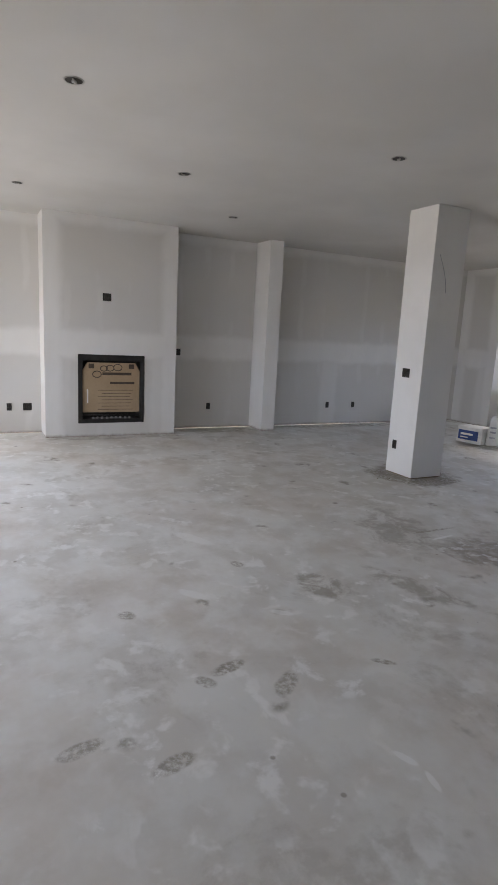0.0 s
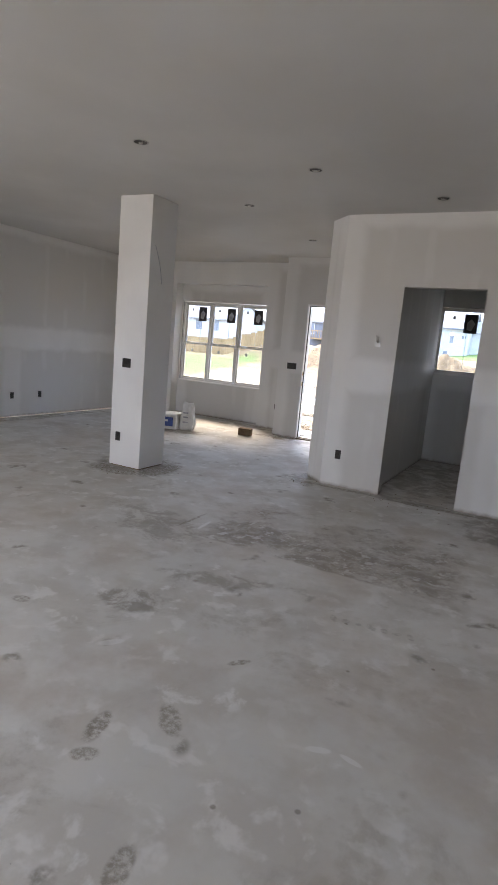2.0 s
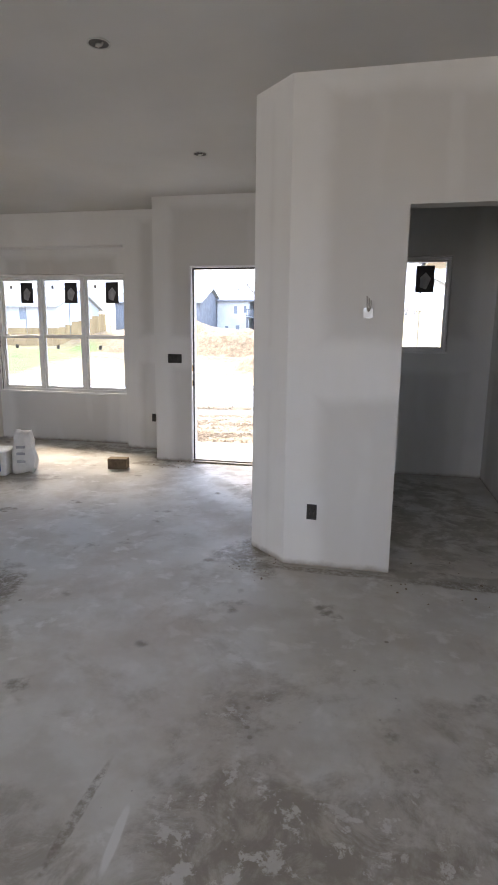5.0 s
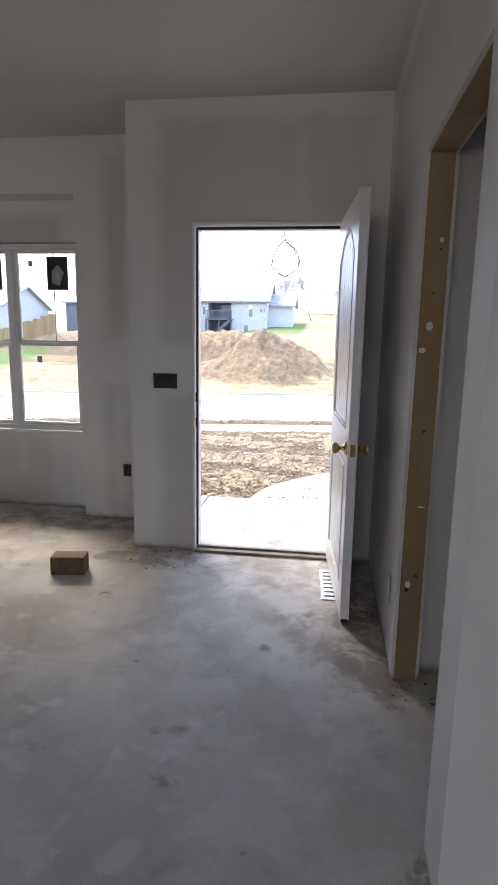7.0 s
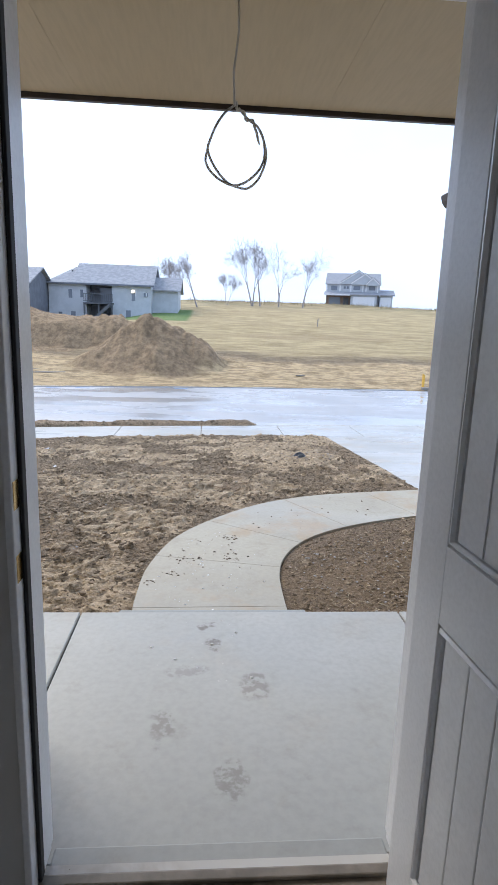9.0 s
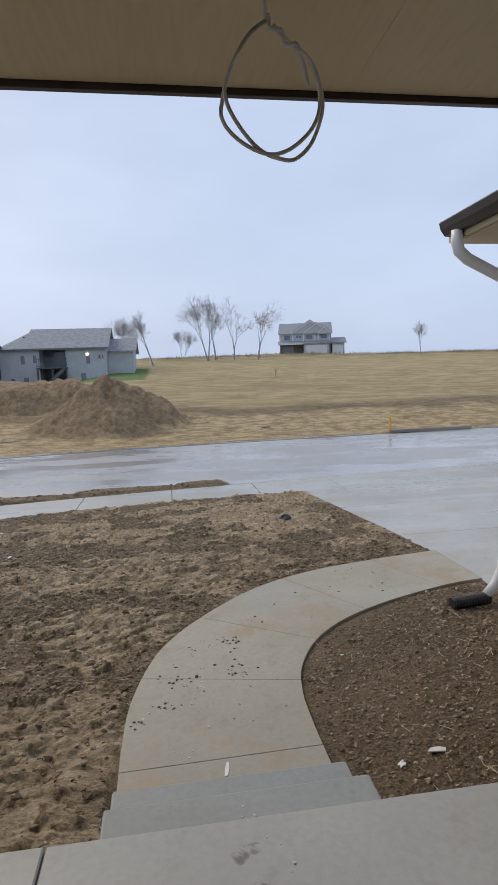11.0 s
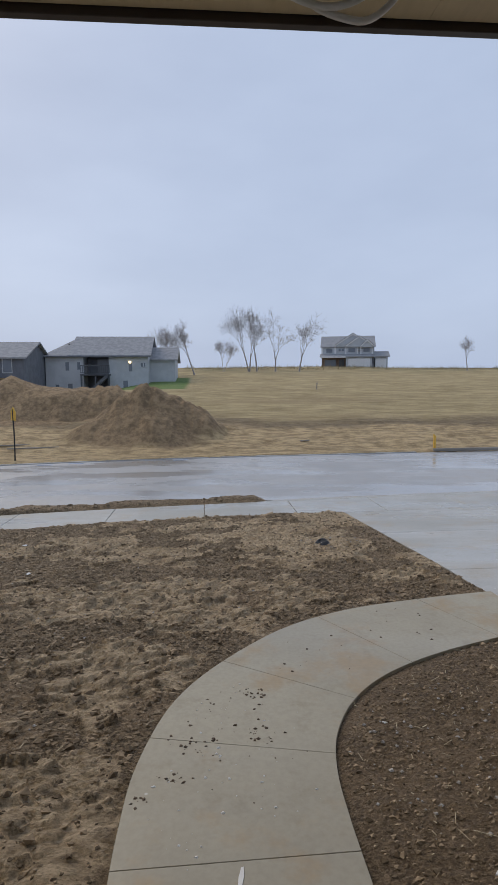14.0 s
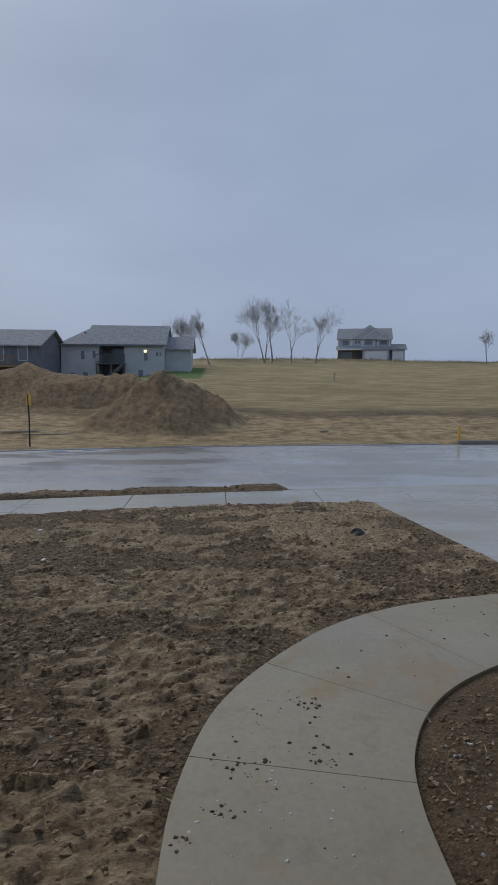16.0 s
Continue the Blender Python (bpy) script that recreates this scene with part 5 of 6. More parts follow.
    me.polygons.foreach_set("loop_start", np.arange(0, faces.size, 4, dtype=np.int32))
    me.polygons.foreach_set("use_smooth", np.ones(len(faces), bool))
    me.attributes.new("crumb", "FLOAT", "POINT").data.foreach_set("value", crumb.astype(np.float32).ravel())
    me.update(calc_edges=True)
    me.validate()
    me.materials.append(M_GROUND)
    tagged(new("ground", me), "bare tilled brown soil and a dormant tan field", "ground", kind="structure")
    return xs, ys, z, crumb


GX, GY, GZ, GCRUMB = ground_sheet()


def ground_at(x, y):
    i, j = min(max(np.searchsorted(GX, x) - 1, 0), len(GX) - 2), min(max(np.searchsorted(GY, y) - 1, 0), len(GY) - 2)
    fx, fy = (x - GX[i]) / (GX[i + 1] - GX[i]), (y - GY[j]) / (GY[j + 1] - GY[j])
    return float((GZ[j, i] * (1 - fx) + GZ[j, i + 1] * fx) * (1 - fy) + (GZ[j + 1, i] * (1 - fx) + GZ[j + 1, i + 1] * fx) * fy)


# ---- paving ----
def slab(name, near_edge, far_edge, top, thick, material, parent, chip=0.006):
    """A slab between two lines of points, with eased top edges. top(x, y) gives its height."""
    bm = bmesh.new()
    loop = list(near_edge) + list(far_edge)[::-1]
    cx, cy = sum(p[0] for p in loop) / len(loop), sum(p[1] for p in loop) / len(loop)
    n = len(near_edge)

    def ring(dz, inset):
        out = []
        for p in loop:
            d = Vector((cx - p[0], cy - p[1]))
            q = Vector((p[0], p[1])) + d.normalized() * inset
            out.append(bm.verts.new((q.x, q.y, top(q.x, q.y) + dz)))
        return out

    r0, r1, r2 = ring(-thick, 0), ring(-chip, 0), ring(0, chip)
    m = len(loop)
    for a, b in ((r0, r1), (r1, r2)):
        for k in range(m):
            bm.faces.new((a[k], a[(k + 1) % m], b[(k + 1) % m], b[k]))
    for k in range(n - 1):
        bm.faces.new((r2[k], r2[k + 1], r2[m - 2 - k], r2[m - 1 - k]))
    bmesh.ops.recalc_face_normals(bm, faces=bm.faces[:])
    return part(name, bm, material, parent)


stoop = thing("porch_stoop", "pale damp concrete porch slab with tooled joints", "porch", kind="structure")
SZ = -0.078
for x0, x1, yb in ((-3.2, -0.685, 0.95), (-0.677, 0.972, 0.172), (0.980, 2.66, 0.172)):
    slab("slab_panel", [(x0, yb), (x1, yb)], [(x0, 1.572), (x1, 1.572)], lambda x, y: SZ - 0.006 * y, 0.62, M_STOOP, stoop)
part("joint_filler", boxes((-0.7, 0.2, -0.60, 2.6, 1.55, -0.10)), M_PIPE, stoop, "dark joint filler")
part("door_ledge", boxes((-0.445, 0.064, -0.30, 0.456, 0.168, -0.016), bevel=0.006), M_STOOP, stoop, "dirty pale ledge in front of the threshold")

steps = thing("porch_steps", "wet grey concrete steps below the porch", "steps", kind="structure")
part("step", boxes((-0.545, 1.576, -0.72, 0.545, 1.925, -0.262), bevel=0.012), M_STEPC, steps)
part("step", boxes((-0.552, 1.928, -0.72, 0.552, 2.265, -0.446), bevel=0.012), M_STEPC, steps)

footpath = thing("garden_walk", "curved damp concrete front walk between soil beds", "path", kind="structure")


def walk_top(x, y):
    return WALK_Z - 0.035 * min(max((y - 4.0) / 2.0, 0.0), 1.0)


slab("slab_panel", [(-0.56, 2.268), (0.552, 2.268)], [(WL[4].x, WL[4].y - 0.003), (WR[4].x, WR[4].y - 0.003)], walk_top, 0.12, M_WALKWAY, footpath, 0.0025)
cuts = [4, 19, 32, 44, 55, 64]
for a, b in zip(cuts, cuts[1:]):
    ne, fe = [tuple(p) for p in WL[a : b + 1]], [tuple(p) for p in WR[a : b + 1]]
    shrink = lambda e: [tuple(Vector(e[0]).lerp(Vector(e[1]), 0.02))] + e[1:-1] + [tuple(Vector(e[-1]).lerp(Vector(e[-2]), 0.02))]
    slab("slab_panel", shrink(ne), shrink(fe), walk_top, 0.12, M_WALKWAY, footpath, 0.0025)
part("joint_bed", prism(bmesh.new(), [tuple(p) for p in smooth_line(L_EDGE, 24)] + [tuple(p) for p in smooth_line(R_EDGE, 24)][::-1], -0.76, -0.685), M_MUDDARK, footpath, "dark joint bed")

drive = thing("driveway", "broad rain-wet concrete driveway", "driveway", kind="structure")


def drive_top(x, y):
    e = lot_edge(x)
    k = min(max((y - 5.5) / (e - 5.5), 0.0), 1.0)
    return -0.655 + (SIDE_Z + 0.655) * k


DX = [2.806, 5.2, 8.3, 11.6]
for x0, x1 in zip(DX, DX[1:]):
    rows = [4.35, 6.9, 9.6, None]
    for y0, y1 in zip(rows, rows[1:]):
        xs_ = [x0 + 0.005 + (x1 - x0 - 0.01) * k / 5 for k in range(6)]
        slab("slab_panel", [(x, y0 + 0.005) for x in xs_], [(x, (lot_edge(x) if y1 is None else y1) - 0.005) for x in xs_], drive_top, 0.15, M_DRIVE, drive)
    xs_ = [x0 + 0.005 + (x1 - x0 - 0.01) * k / 5 for k in range(6)]
    slab("apron_panel", [(x, lot_edge(x) + 1.62) for x in xs_], [(x, lot_edge(x) + 2.62) for x in xs_], lambda x, y: SIDE_Z - 0.02 - 0.15 * min(max((y - lot_edge(x) - 1.62) / 1.0, 0), 1), 0.15, M_DRIVE, drive)
xs_ = [1.05 + (2.80 - 1.05) * k / 6 for k in range(7)]
slab("apron_panel", [(x, lot_edge(x) + 1.62) for x in xs_], [(x, lot_edge(x) + 1.66 + 0.96 * (k / 6) ** 0.6) for k, x in enumerate(xs_)], lambda x, y: SIDE_Z - 0.02 - 0.15 * min(max((y - lot_edge(x) - 1.62) / 1.0, 0), 1), 0.15, M_DRIVE, drive)

sidewalk = thing("pavement", "wet grey concrete sidewalk in square panels", "sidewalk", kind="structure")
SX = [-22.2 + 2.0 * k for k in range(18)]
for x0, x1 in zip(SX, SX[1:]):
    xs_ = [x0 + 0.006 + (x1 - x0 - 0.012) * k / 4 for k in range(5)]
    slab("sidewalk_panel", [(x, lot_edge(x) + 0.004) for x in xs_], [(x, lot_edge(x) + 1.612) for x in xs_], lambda x, y: SIDE_Z - 0.012 * (y - lot_edge(x)), 0.14, M_DRIVE, sidewalk)

road = thing("road", "wide rain-wet pale concrete street with reflections", "street", kind="structure")
RX = [-60, -36, -20, -8.5, 5.5, 19, 36, 60, 90]
for x0, x1 in zip(RX, RX[1:]):
    for o0, o1 in ((2.56, 7.3), (7.3005, 12.0)):
        xs_ = [x0 + 0.0005 + (x1 - x0 - 0.001) * k / 14 for k in range(15)]
        slab("road_panel", [(x, lot_edge(x) + o0) for x in xs_], [(x, lot_edge(x) + o1) for x in xs_], lambda x, y: STREET_Z + 0.03 * math.sin(math.pi * (y - lot_edge(x) - 2.56) / 9.5), 0.16, M_STREET, road, 0.0015)


for x in (-6.3, -5.2, -1.2):
    y = lot_edge(x) + 11.6
    bm = bmesh.new()
    box(bm, x - 0.28, y - 0.09, STREET_Z - 0.01, x + 0.28, y + 0.09, STREET_Z + 0.0125)
    part("survey_paint", bm, M_SURVEY, road, "faded blue survey paint")


def kerb(name, label, x0, x1, off, h, n):
    base = thing(name, label, "kerb", kind="structure")
    for k in range(n):
        a, b = x0 + (x1 - x0) * k / n + 0.004, x0 + (x1 - x0) * (k + 1) / n - 0.004
        xs_ = [a + (b - a) * i / 5 for i in range(6)]
        slab("kerb_stone", [(x, lot_edge(x) + off) for x in xs_], [(x, lot_edge(x) + off + 0.16) for x in xs_], lambda x, y: STREET_Z + h, 0.25, M_STREET, base, 0.02)


kerb("kerb", "low wet concrete kerb along the planting strip", -40, 0.9, 2.40, 0.10, 14)
kerb("kerb", "low wet concrete kerb across the street", -40, 9.2, 12.0, 0.035, 16)
kerb("kerb", "low wet concrete kerb across the street", 14.6, 60, 12.0, 0.035, 12)


# ---- clods, crumbs and litter outside ----
def clods():
    rnd = np.random.RandomState(7)
    verts, faces = [], []
    base = [Vector(v) for v in ((1, 0, 0), (-1, 0, 0), (0, 1, 0), (0, -1, 0), (0, 0, 1), (0, 0, -1))]
    tris = ((4, 0, 2), (4, 2, 1), (4, 1, 3), (4, 3, 0), (5, 2, 0), (5, 1, 2), (5, 3, 1), (5, 0, 3))
    count = 0
    edges = np.array([tuple(p) for p in WL + WR])
    while count < 24000:
        x, y = rnd.uniform(-4.6, 2.8), 1.7 + 10.6 * rnd.rand() ** 1.35
        if y > lot_edge(x) - 0.05 or (x > 2.75 and y > 4.2) or x > 2.5 and y < 4.2:
            continue
        if x < -2.6 and y < 4.5 or rnd.rand() > 0.25 + 0.75 * GCRUMB[np.searchsorted(GY, y), np.searchsorted(GX, x)]:
            continue
        z = ground_at(x, y)
        if z < -0.69 - 0.05 * min(max((y - 3.6) / 2.8, 0), 1) - 0.09 * max(y - 6, 0) - 0.03:
            continue
        if y < 6.2 and np.hypot(edges[:, 0] - x, edges[:, 1] - y).min() < 0.06:
            continue
        fine = x > 0.6 and y < 4.6
        s = min(rnd.gamma(2.0, 0.0052), 0.026) * (0.6 if fine else 1.0) + 0.004
        k = len(verts)
        rot = Euler((rnd.uniform(0, 6), rnd.uniform(0, 6), rnd.uniform(0, 6))).to_matrix()
        for v in base:
            w = rot @ (v * (s * rnd.uniform(0.6, 1.3)))
            verts.append((x + w.x * 1.25 + w.y * 0.2, y + w.y, z + w.z * 0.75 + s * 0.1))
        faces += [tuple(k + i for i in t) for t in tris]
        count += 1
    me = bpy.data.meshes.new("soil_clods")
    me.from_pydata(verts, [], faces)
    me.materials.append(M_CLOD)
    tagged(new("soil_clods", me), "loose brown clods scattered over the tilled soil", "soil", kind="stuff")


clods()
crumbs("dug_lumps", "large brown lumps of dug earth round the drain pipe", [(2.15, 4.02, lambda x, y: ground_at(x, y) - 0.004, 0.30, 70), (2.45, 3.6, lambda x, y: ground_at(x, y) - 0.004, 0.4, 70)], M_CLOD, 0.04, 15)
crumbs("verge_lumps", "brown lumps of earth on the planting strip", [(-9.0 + 0.5 * k, lot_edge(-9.0 + 0.5 * k) + 2.0, lambda x, y: ground_at(x, y) - 0.006, 0.34, 34) for k in range(20)], M_CLOD, 0.05, 16)
crumbs("walk_mud", "dark crumbs of mud tracked onto the walk", [(-0.33, 3.22, walk_top, 0.05, 14), (-0.20, 3.5, walk_top, 0.12, 22), (0.16, 4.02, walk_top, 0.09, 22), (0.17, 3.55, walk_top, 0.10, 24), (0.1, 3.8, walk_top, 0.3, 20), (0.7, 4.6, walk_top, 0.4, 16), (0.0, 3.4, walk_top, 0.45, 22), (-0.49, 3.05, walk_top, 0.05, 8), (1.6, 5.1, walk_top, 0.4, 14)], M_MUDDARK, 0.012, 11)
crumbs("walk_grit", "small pale plaster specks on the walk and steps", [(0.0, 3.0, walk_top, 0.45, 45), (0.1, 3.8, walk_top, 0.4, 22), (-0.43, 3.157, walk_top, 0.012, 5), (0.0, 1.75, -0.262, 0.15, 12), (0.2, 2.1, -0.446, 0.14, 12), (0.0, 1.2, -0.0855, 0.3, 20)], M_MUD, 0.010, 12)
crumbs("bed_stones", "pale pebbles in the planting bed", [(1.5, 3.2, lambda x, y: ground_at(x, y) + 0.004, 0.85, 260), (-2.0, 6.0, lambda x, y: ground_at(x, y) + 0.004, 2.6, 160), (1.78, 8.7, lambda x, y: ground_at(x, y) + 0.006, 0.5, 170)], plain("pale_gravel", (0.34, 0.31, 0.27), (0.48, 0.45, 0.41), 20, 0.8, 0.2), 0.014, 13)


def straw():
    rnd = random.Random(21)
    verts, faces = [], []
    for _ in range(420):
        if rnd.random() < 0.5:
            px, py = rnd.uniform(0.7, 2.5), rnd.uniform(1.75, 4.3)
        else:
            px, py = rnd.uniform(-3.5, 2.5), rnd.uniform(1.8, 11.0)
        pz = ground_at(px, py)
        if pz < float(lot_z(np.array(px), np.array(py))) - 0.06:
            continue
        a, ln, w = rnd.uniform(0, math.pi), 0.006 + 0.05 * rnd.random() ** 3, rnd.uniform(0.001, 0.003)
        dx, dy = math.cos(a) * ln, math.sin(a) * ln
        nx, ny = -math.sin(a) * w, math.cos(a) * w
        k, up = len(verts), rnd.uniform(0.006, 0.022)
        for sx, sy, h in ((-1, -1, 0.008), (1, -1, up), (1, 1, up), (-1, 1, 0.008)):
            verts.append((px + sx * dx + sy * nx, py + sx * dy + sy * ny, pz + h))
        verts += [(v[0], v[1], v[2] + 0.003) for v in verts[k : k + 4]]
        faces += [(k + 4, k + 5, k + 6, k + 7)] + [(k + j, k + (j + 1) % 4, k + 4 + (j + 1) % 4, k + 4 + j) for j in range(4)]
    me = bpy.data.meshes.new("straw_bits")
    me.from_pydata(verts, [], faces)
    me.materials.append(plain("dry_straw", (0.42, 0.34, 0.22), (0.55, 0.46, 0.32), 30, 0.85, 0))
    tagged(new("straw_bits", me), "bits of dry straw and wood chips on the soil", "debris", kind="stuff")


straw()


def scrap(m, seed, size):
    rnd = random.Random(seed)
    bm = bmesh.new()
    pts = [(math.cos(k / 9 * math.tau) * size * rnd.uniform(0.4, 1.1), math.sin(k / 9 * math.tau) * size * 0.5 * rnd.uniform(0.4, 1.1)) for k in range(9)]
    prism(bm, pts, 0.0, 0.006)
    for v in bm.verts:
        v.co.z += 0.35 * size * abs(noise.noise(v.co * 20)) + 0.0
    ob = tagged(mesh_object("plastic_scrap", bm, M_PAPER_W), "torn scrap of white wrapping on the soil", "litter", group="white scraps")
    ob.matrix_basis = m


for k, (x, y, s) in enumerate(((1.13, 2.49, 0.055), (0.90, 2.41, 0.045), (-2.3, 7.2, 0.05), (0.95, 3.6, 0.02), (-2.9, 9.0, 0.06))):
    scrap(pose(x, y, ground_at(x, y) + 0.004, 0, 0, 50 * k), k, s)
bm = bmesh.new()
prism(bm, [(-0.010, -0.055), (0.006, -0.05), (0.012, 0.01), (0.007, 0.055), (-0.004, 0.05), (-0.011, 0.0)], 0, 0.004)
tagged(mesh_object("wood_shim", bm, M_PAPER_W), "pale wooden shim lying on the walk", "litter").matrix_basis = pose(0.0, 2.56, WALK_Z, 0, 0, -8)

# a stone pile and post hole in the lawn's corner
bm = bmesh.new()
lathe(bm, [(0.115, 0.0), (0.09, 0.03), (0.075, 0.03), (0.065, 0.004), (0.001, 0.002)], 14)
for v in bm.verts:
    v.co += noise.noise_vector(v.co * 11) * 0.03
tagged(mesh_object("water_shutoff", bm, M_PIPE), "dark open utility riser set in the soil", "utility box").matrix_basis = pose(1.59, 8.6, ground_at(1.59, 8.6))


# ---- porch roof and garage wing ----
porch_roof = thing("porch_roof", "tan panelled porch ceiling with dark brown fascia", "porch roof", kind="structure")
for k in range(5):
    x0 = -3.15 + 1.22 * k
    part("soffit_panel", boxes((x0 + 0.0004, 0.16 if x0 > -0.75 else 1.12, 2.455, x0 + 1.2196, 1.985, 2.47)), M_SOFFIT, porch_roof)
part("fascia", boxes((-3.3, 1.99, 2.432, 2.95, 2.02, 2.62), bevel=0.003), M_FASCIA, porch_roof, "dark brown metal fascia")
part("roof_deck", boxes((-3.3, 1.12, 2.475, 2.95, 1.985, 2.60), (-0.69, 0.16, 2.475, 2.95, 1.118, 2.60)), M_ROOF, porch_roof)

garage = thing("garage_wing", "white-sided garage wing with dark gutter and shingle roof", "garage", kind="structure")
GW, GF = 2.70, 4.30
part("wall", boxes((GW, 1.60, -0.72, GW + 0.16, GF, 2.45)), M_SIDING_W, garage)
part("wall", boxes((GW + 0.17, GF - 0.16, -0.72, 9.6, GF, 2.45)), M_SIDING_W, garage)
for k in range(15):
    z = -0.62 + k * 0.198
    part("siding_course", boxes((GW - 0.010, 1.61, z, GW - 0.001, GF + 0.008, z + 0.188), bevel=0.002), M_SIDING_W, garage)
part("corner_board", boxes((GW - 0.022, GF - 0.10, -0.66, GW - 0.011, GF + 0.012, 2.45), bevel=0.002), M_TRIM, garage)
EAVE = 0.095
part("soffit", boxes((2.21, 1.60, 2.365 + EAVE, GW + 0.1, GF + 0.10, 2.385 + EAVE)), M_SOFFIT, garage, "tan soffit")
part("fascia_board", boxes((2.18, 1.60, 2.37 + EAVE, 2.205, GF + 0.10, 2.51 + EAVE)), M_SOFFIT, garage, "tan fascia board")
bm = bmesh.new()
prism(bm, [(x, z + EAVE) for x, z in ((2.178, 2.41), (2.125, 2.415), (2.09, 2.46), (2.075, 2.515), (2.087, 2.515), (2.10, 2.47), (2.132, 2.428), (2.170, 2.424), (2.170, 2.515), (2.178, 2.515))], 1.6, GF + 0.06, "y")
part("gutter", bm, M_FASCIA, garage, "dark brown gutter")
part("gutter_end", prism(bmesh.new(), [(x, z + EAVE) for x, z in ((2.178, 2.41), (2.125, 2.415), (2.09, 2.46), (2.075, 2.515), (2.178, 2.515))], GF + 0.061, GF + 0.066, "y"), M_FASCIA, garage)
bm = bmesh.new()
prism(bm, [(x, z + EAVE) for x, z in ((2.14, 2.52), (6.2, 4.56), (6.2, 4.585), (2.115, 2.535))], 1.2, GF + 0.14, "y")
part("roof", bm, M_ROOF, garage, "grey asphalt shingles")
for k in range(30):
    x = 2.125 + 0.14 * k
    z = 2.535 + EAVE + (x - 2.115) * 0.5018
    part("shingle_course", prism(bmesh.new(), [(x - 0.01, z - 0.003), (x + 0.15, z + 0.077), (x + 0.15, z + 0.081), (x - 0.01, z + 0.004)], 1.2, GF + 0.15, "y"), M_ROOF, garage)


def downspout():
    base = thing("downspout", "white aluminium downspout with a black drain pipe", "downspout")
    bm = bmesh.new()
    path = [(2.135, 4.18, 2.42 + EAVE), (2.135, 4.18, 2.33 + EAVE), (2.16, 4.19, 2.26 + EAVE), (2.24, 4.20, 2.20 + EAVE), (2.51, 4.24, 2.09 + EAVE), (2.60, 4.25, 2.04 + EAVE), (2.635, 4.25, 1.95), (2.635, 4.25, -0.20), (2.62, 4.25, -0.34), (2.56, 4.25, -0.47), (2.48, 4.25, -0.56)]
    tube(bm, path, 0.047, 10)
    part("pipe", bm, M_GUTTER_W, base, smooth=True)
    for z in (0.2, 1.4):
        part("strap", boxes((2.588, 4.2, z, 2.69, 4.3, z + 0.02)), M_GUTTER_W, base)
    bm = bmesh.new()
    n = 26
    pts = [(2.50 - 0.36 * k / n, 4.25 - 0.02 * k / n, -0.585 - 0.015 * k / n) for k in range(n + 1)]
    tube(bm, pts, [0.05 + 0.006 * (k % 2) for k in range(n + 1)], 12)
    part("drain_pipe", bm, M_PIPE, base, "black corrugated drain pipe")


downspout()


# ---- the loop of cable that hangs from the porch ceiling ----
def cable_loop():
    base = thing("hanging_cable", "looped grey electrical cable hanging from the porch ceiling", "cable", pose(0.02, 1.025, 0))
    bm = bmesh.new()
    tube(bm, [(0.0, 0, 2.456), (0.004, 0, 2.35), (-0.010, 0, 2.22), (-0.004, 0, 2.12)], 0.0042, 7)
    part("drop", bm, M_CABLE, base, smooth=True)
    # two turns of the cable that part at the sides and cross at the bottom
    start = [(-0.004, 0, 2.120), (-0.036, 0.004, 2.098), (-0.066, 0.006, 2.056), (-0.088, 0.006, 2.005)]
    end = [(0.100, -0.004, 2.015), (0.078, -0.004, 2.055), (0.045, 0, 2.078), (0.010, 0, 2.112)]
    outer = [(-0.098, 0.008, 1.966), (-0.101, 0.006, 1.938), (-0.086, 0.004, 1.908), (-0.052, 0, 1.879), (-0.010, -0.005, 1.861), (0.025, -0.006, 1.865), (0.060, -0.006, 1.886), (0.091, -0.004, 1.920), (0.106, 0, 1.962)]
    inner = [(-0.094, -0.006, 1.975), (-0.082, -0.006, 1.939), (-0.052, -0.004, 1.896), (-0.018, 0.002, 1.868), (0.018, 0.005, 1.856), (0.052, 0.006, 1.856), (0.086, 0.006, 1.886), (0.107, 0.004, 1.932), (0.112, 0, 1.970)]
    for turn in (outer, inner):
        ring = start + turn + end
        bm = bmesh.new()
        tube(bm, smooth_line(ring, 80), 0.0042, 7)
        part("coil", bm, M_CABLE, base, smooth=True)
    # the free end is wound round the turns, with its cut tip loose
    core = smooth_line([(-0.004, 0, 2.128), (0.020, 0, 2.100), (0.045, 0, 2.078), (0.070, 0, 2.062)], 48)
    bm = bmesh.new()
    pts = []
    for i, c in enumerate(core):
        a = i / 48 * math.tau * 2.4
        pts.append(c + Vector((0.6 * math.cos(a), math.sin(a), 0.8 * math.cos(a))) * 0.0065)
    tube(bm, pts + [(0.076, 0.008, 2.04), (0.082, 0.012, 2.018), (0.088, 0.012, 2.002)], [0.0046] * 50 + [0.0042, 0.002], 7)
    part("twist", bm, M_CABLE, base, smooth=True)


cable_loop()


# ---- far things across the street ----
def marker_stake():
    base = thing("marker_stake", "yellow-topped wooden marker stake beside the street", "stake", pose(10.15, 25.15, ground_at(10.15, 25.15)))
    part("post", boxes((-0.05, -0.05, -0.1, 0.05, 0.05, 0.62), bevel=0.01), M_STAKE, base)
    part("cap", prism(bmesh.new(), [(-0.05, 0.621), (0.05, 0.621), (0.05, 0.64), (-0.05, 0.74)], -0.05, 0.05, "y"), M_STAKE, base, "slanting sawn top")


marker_stake()


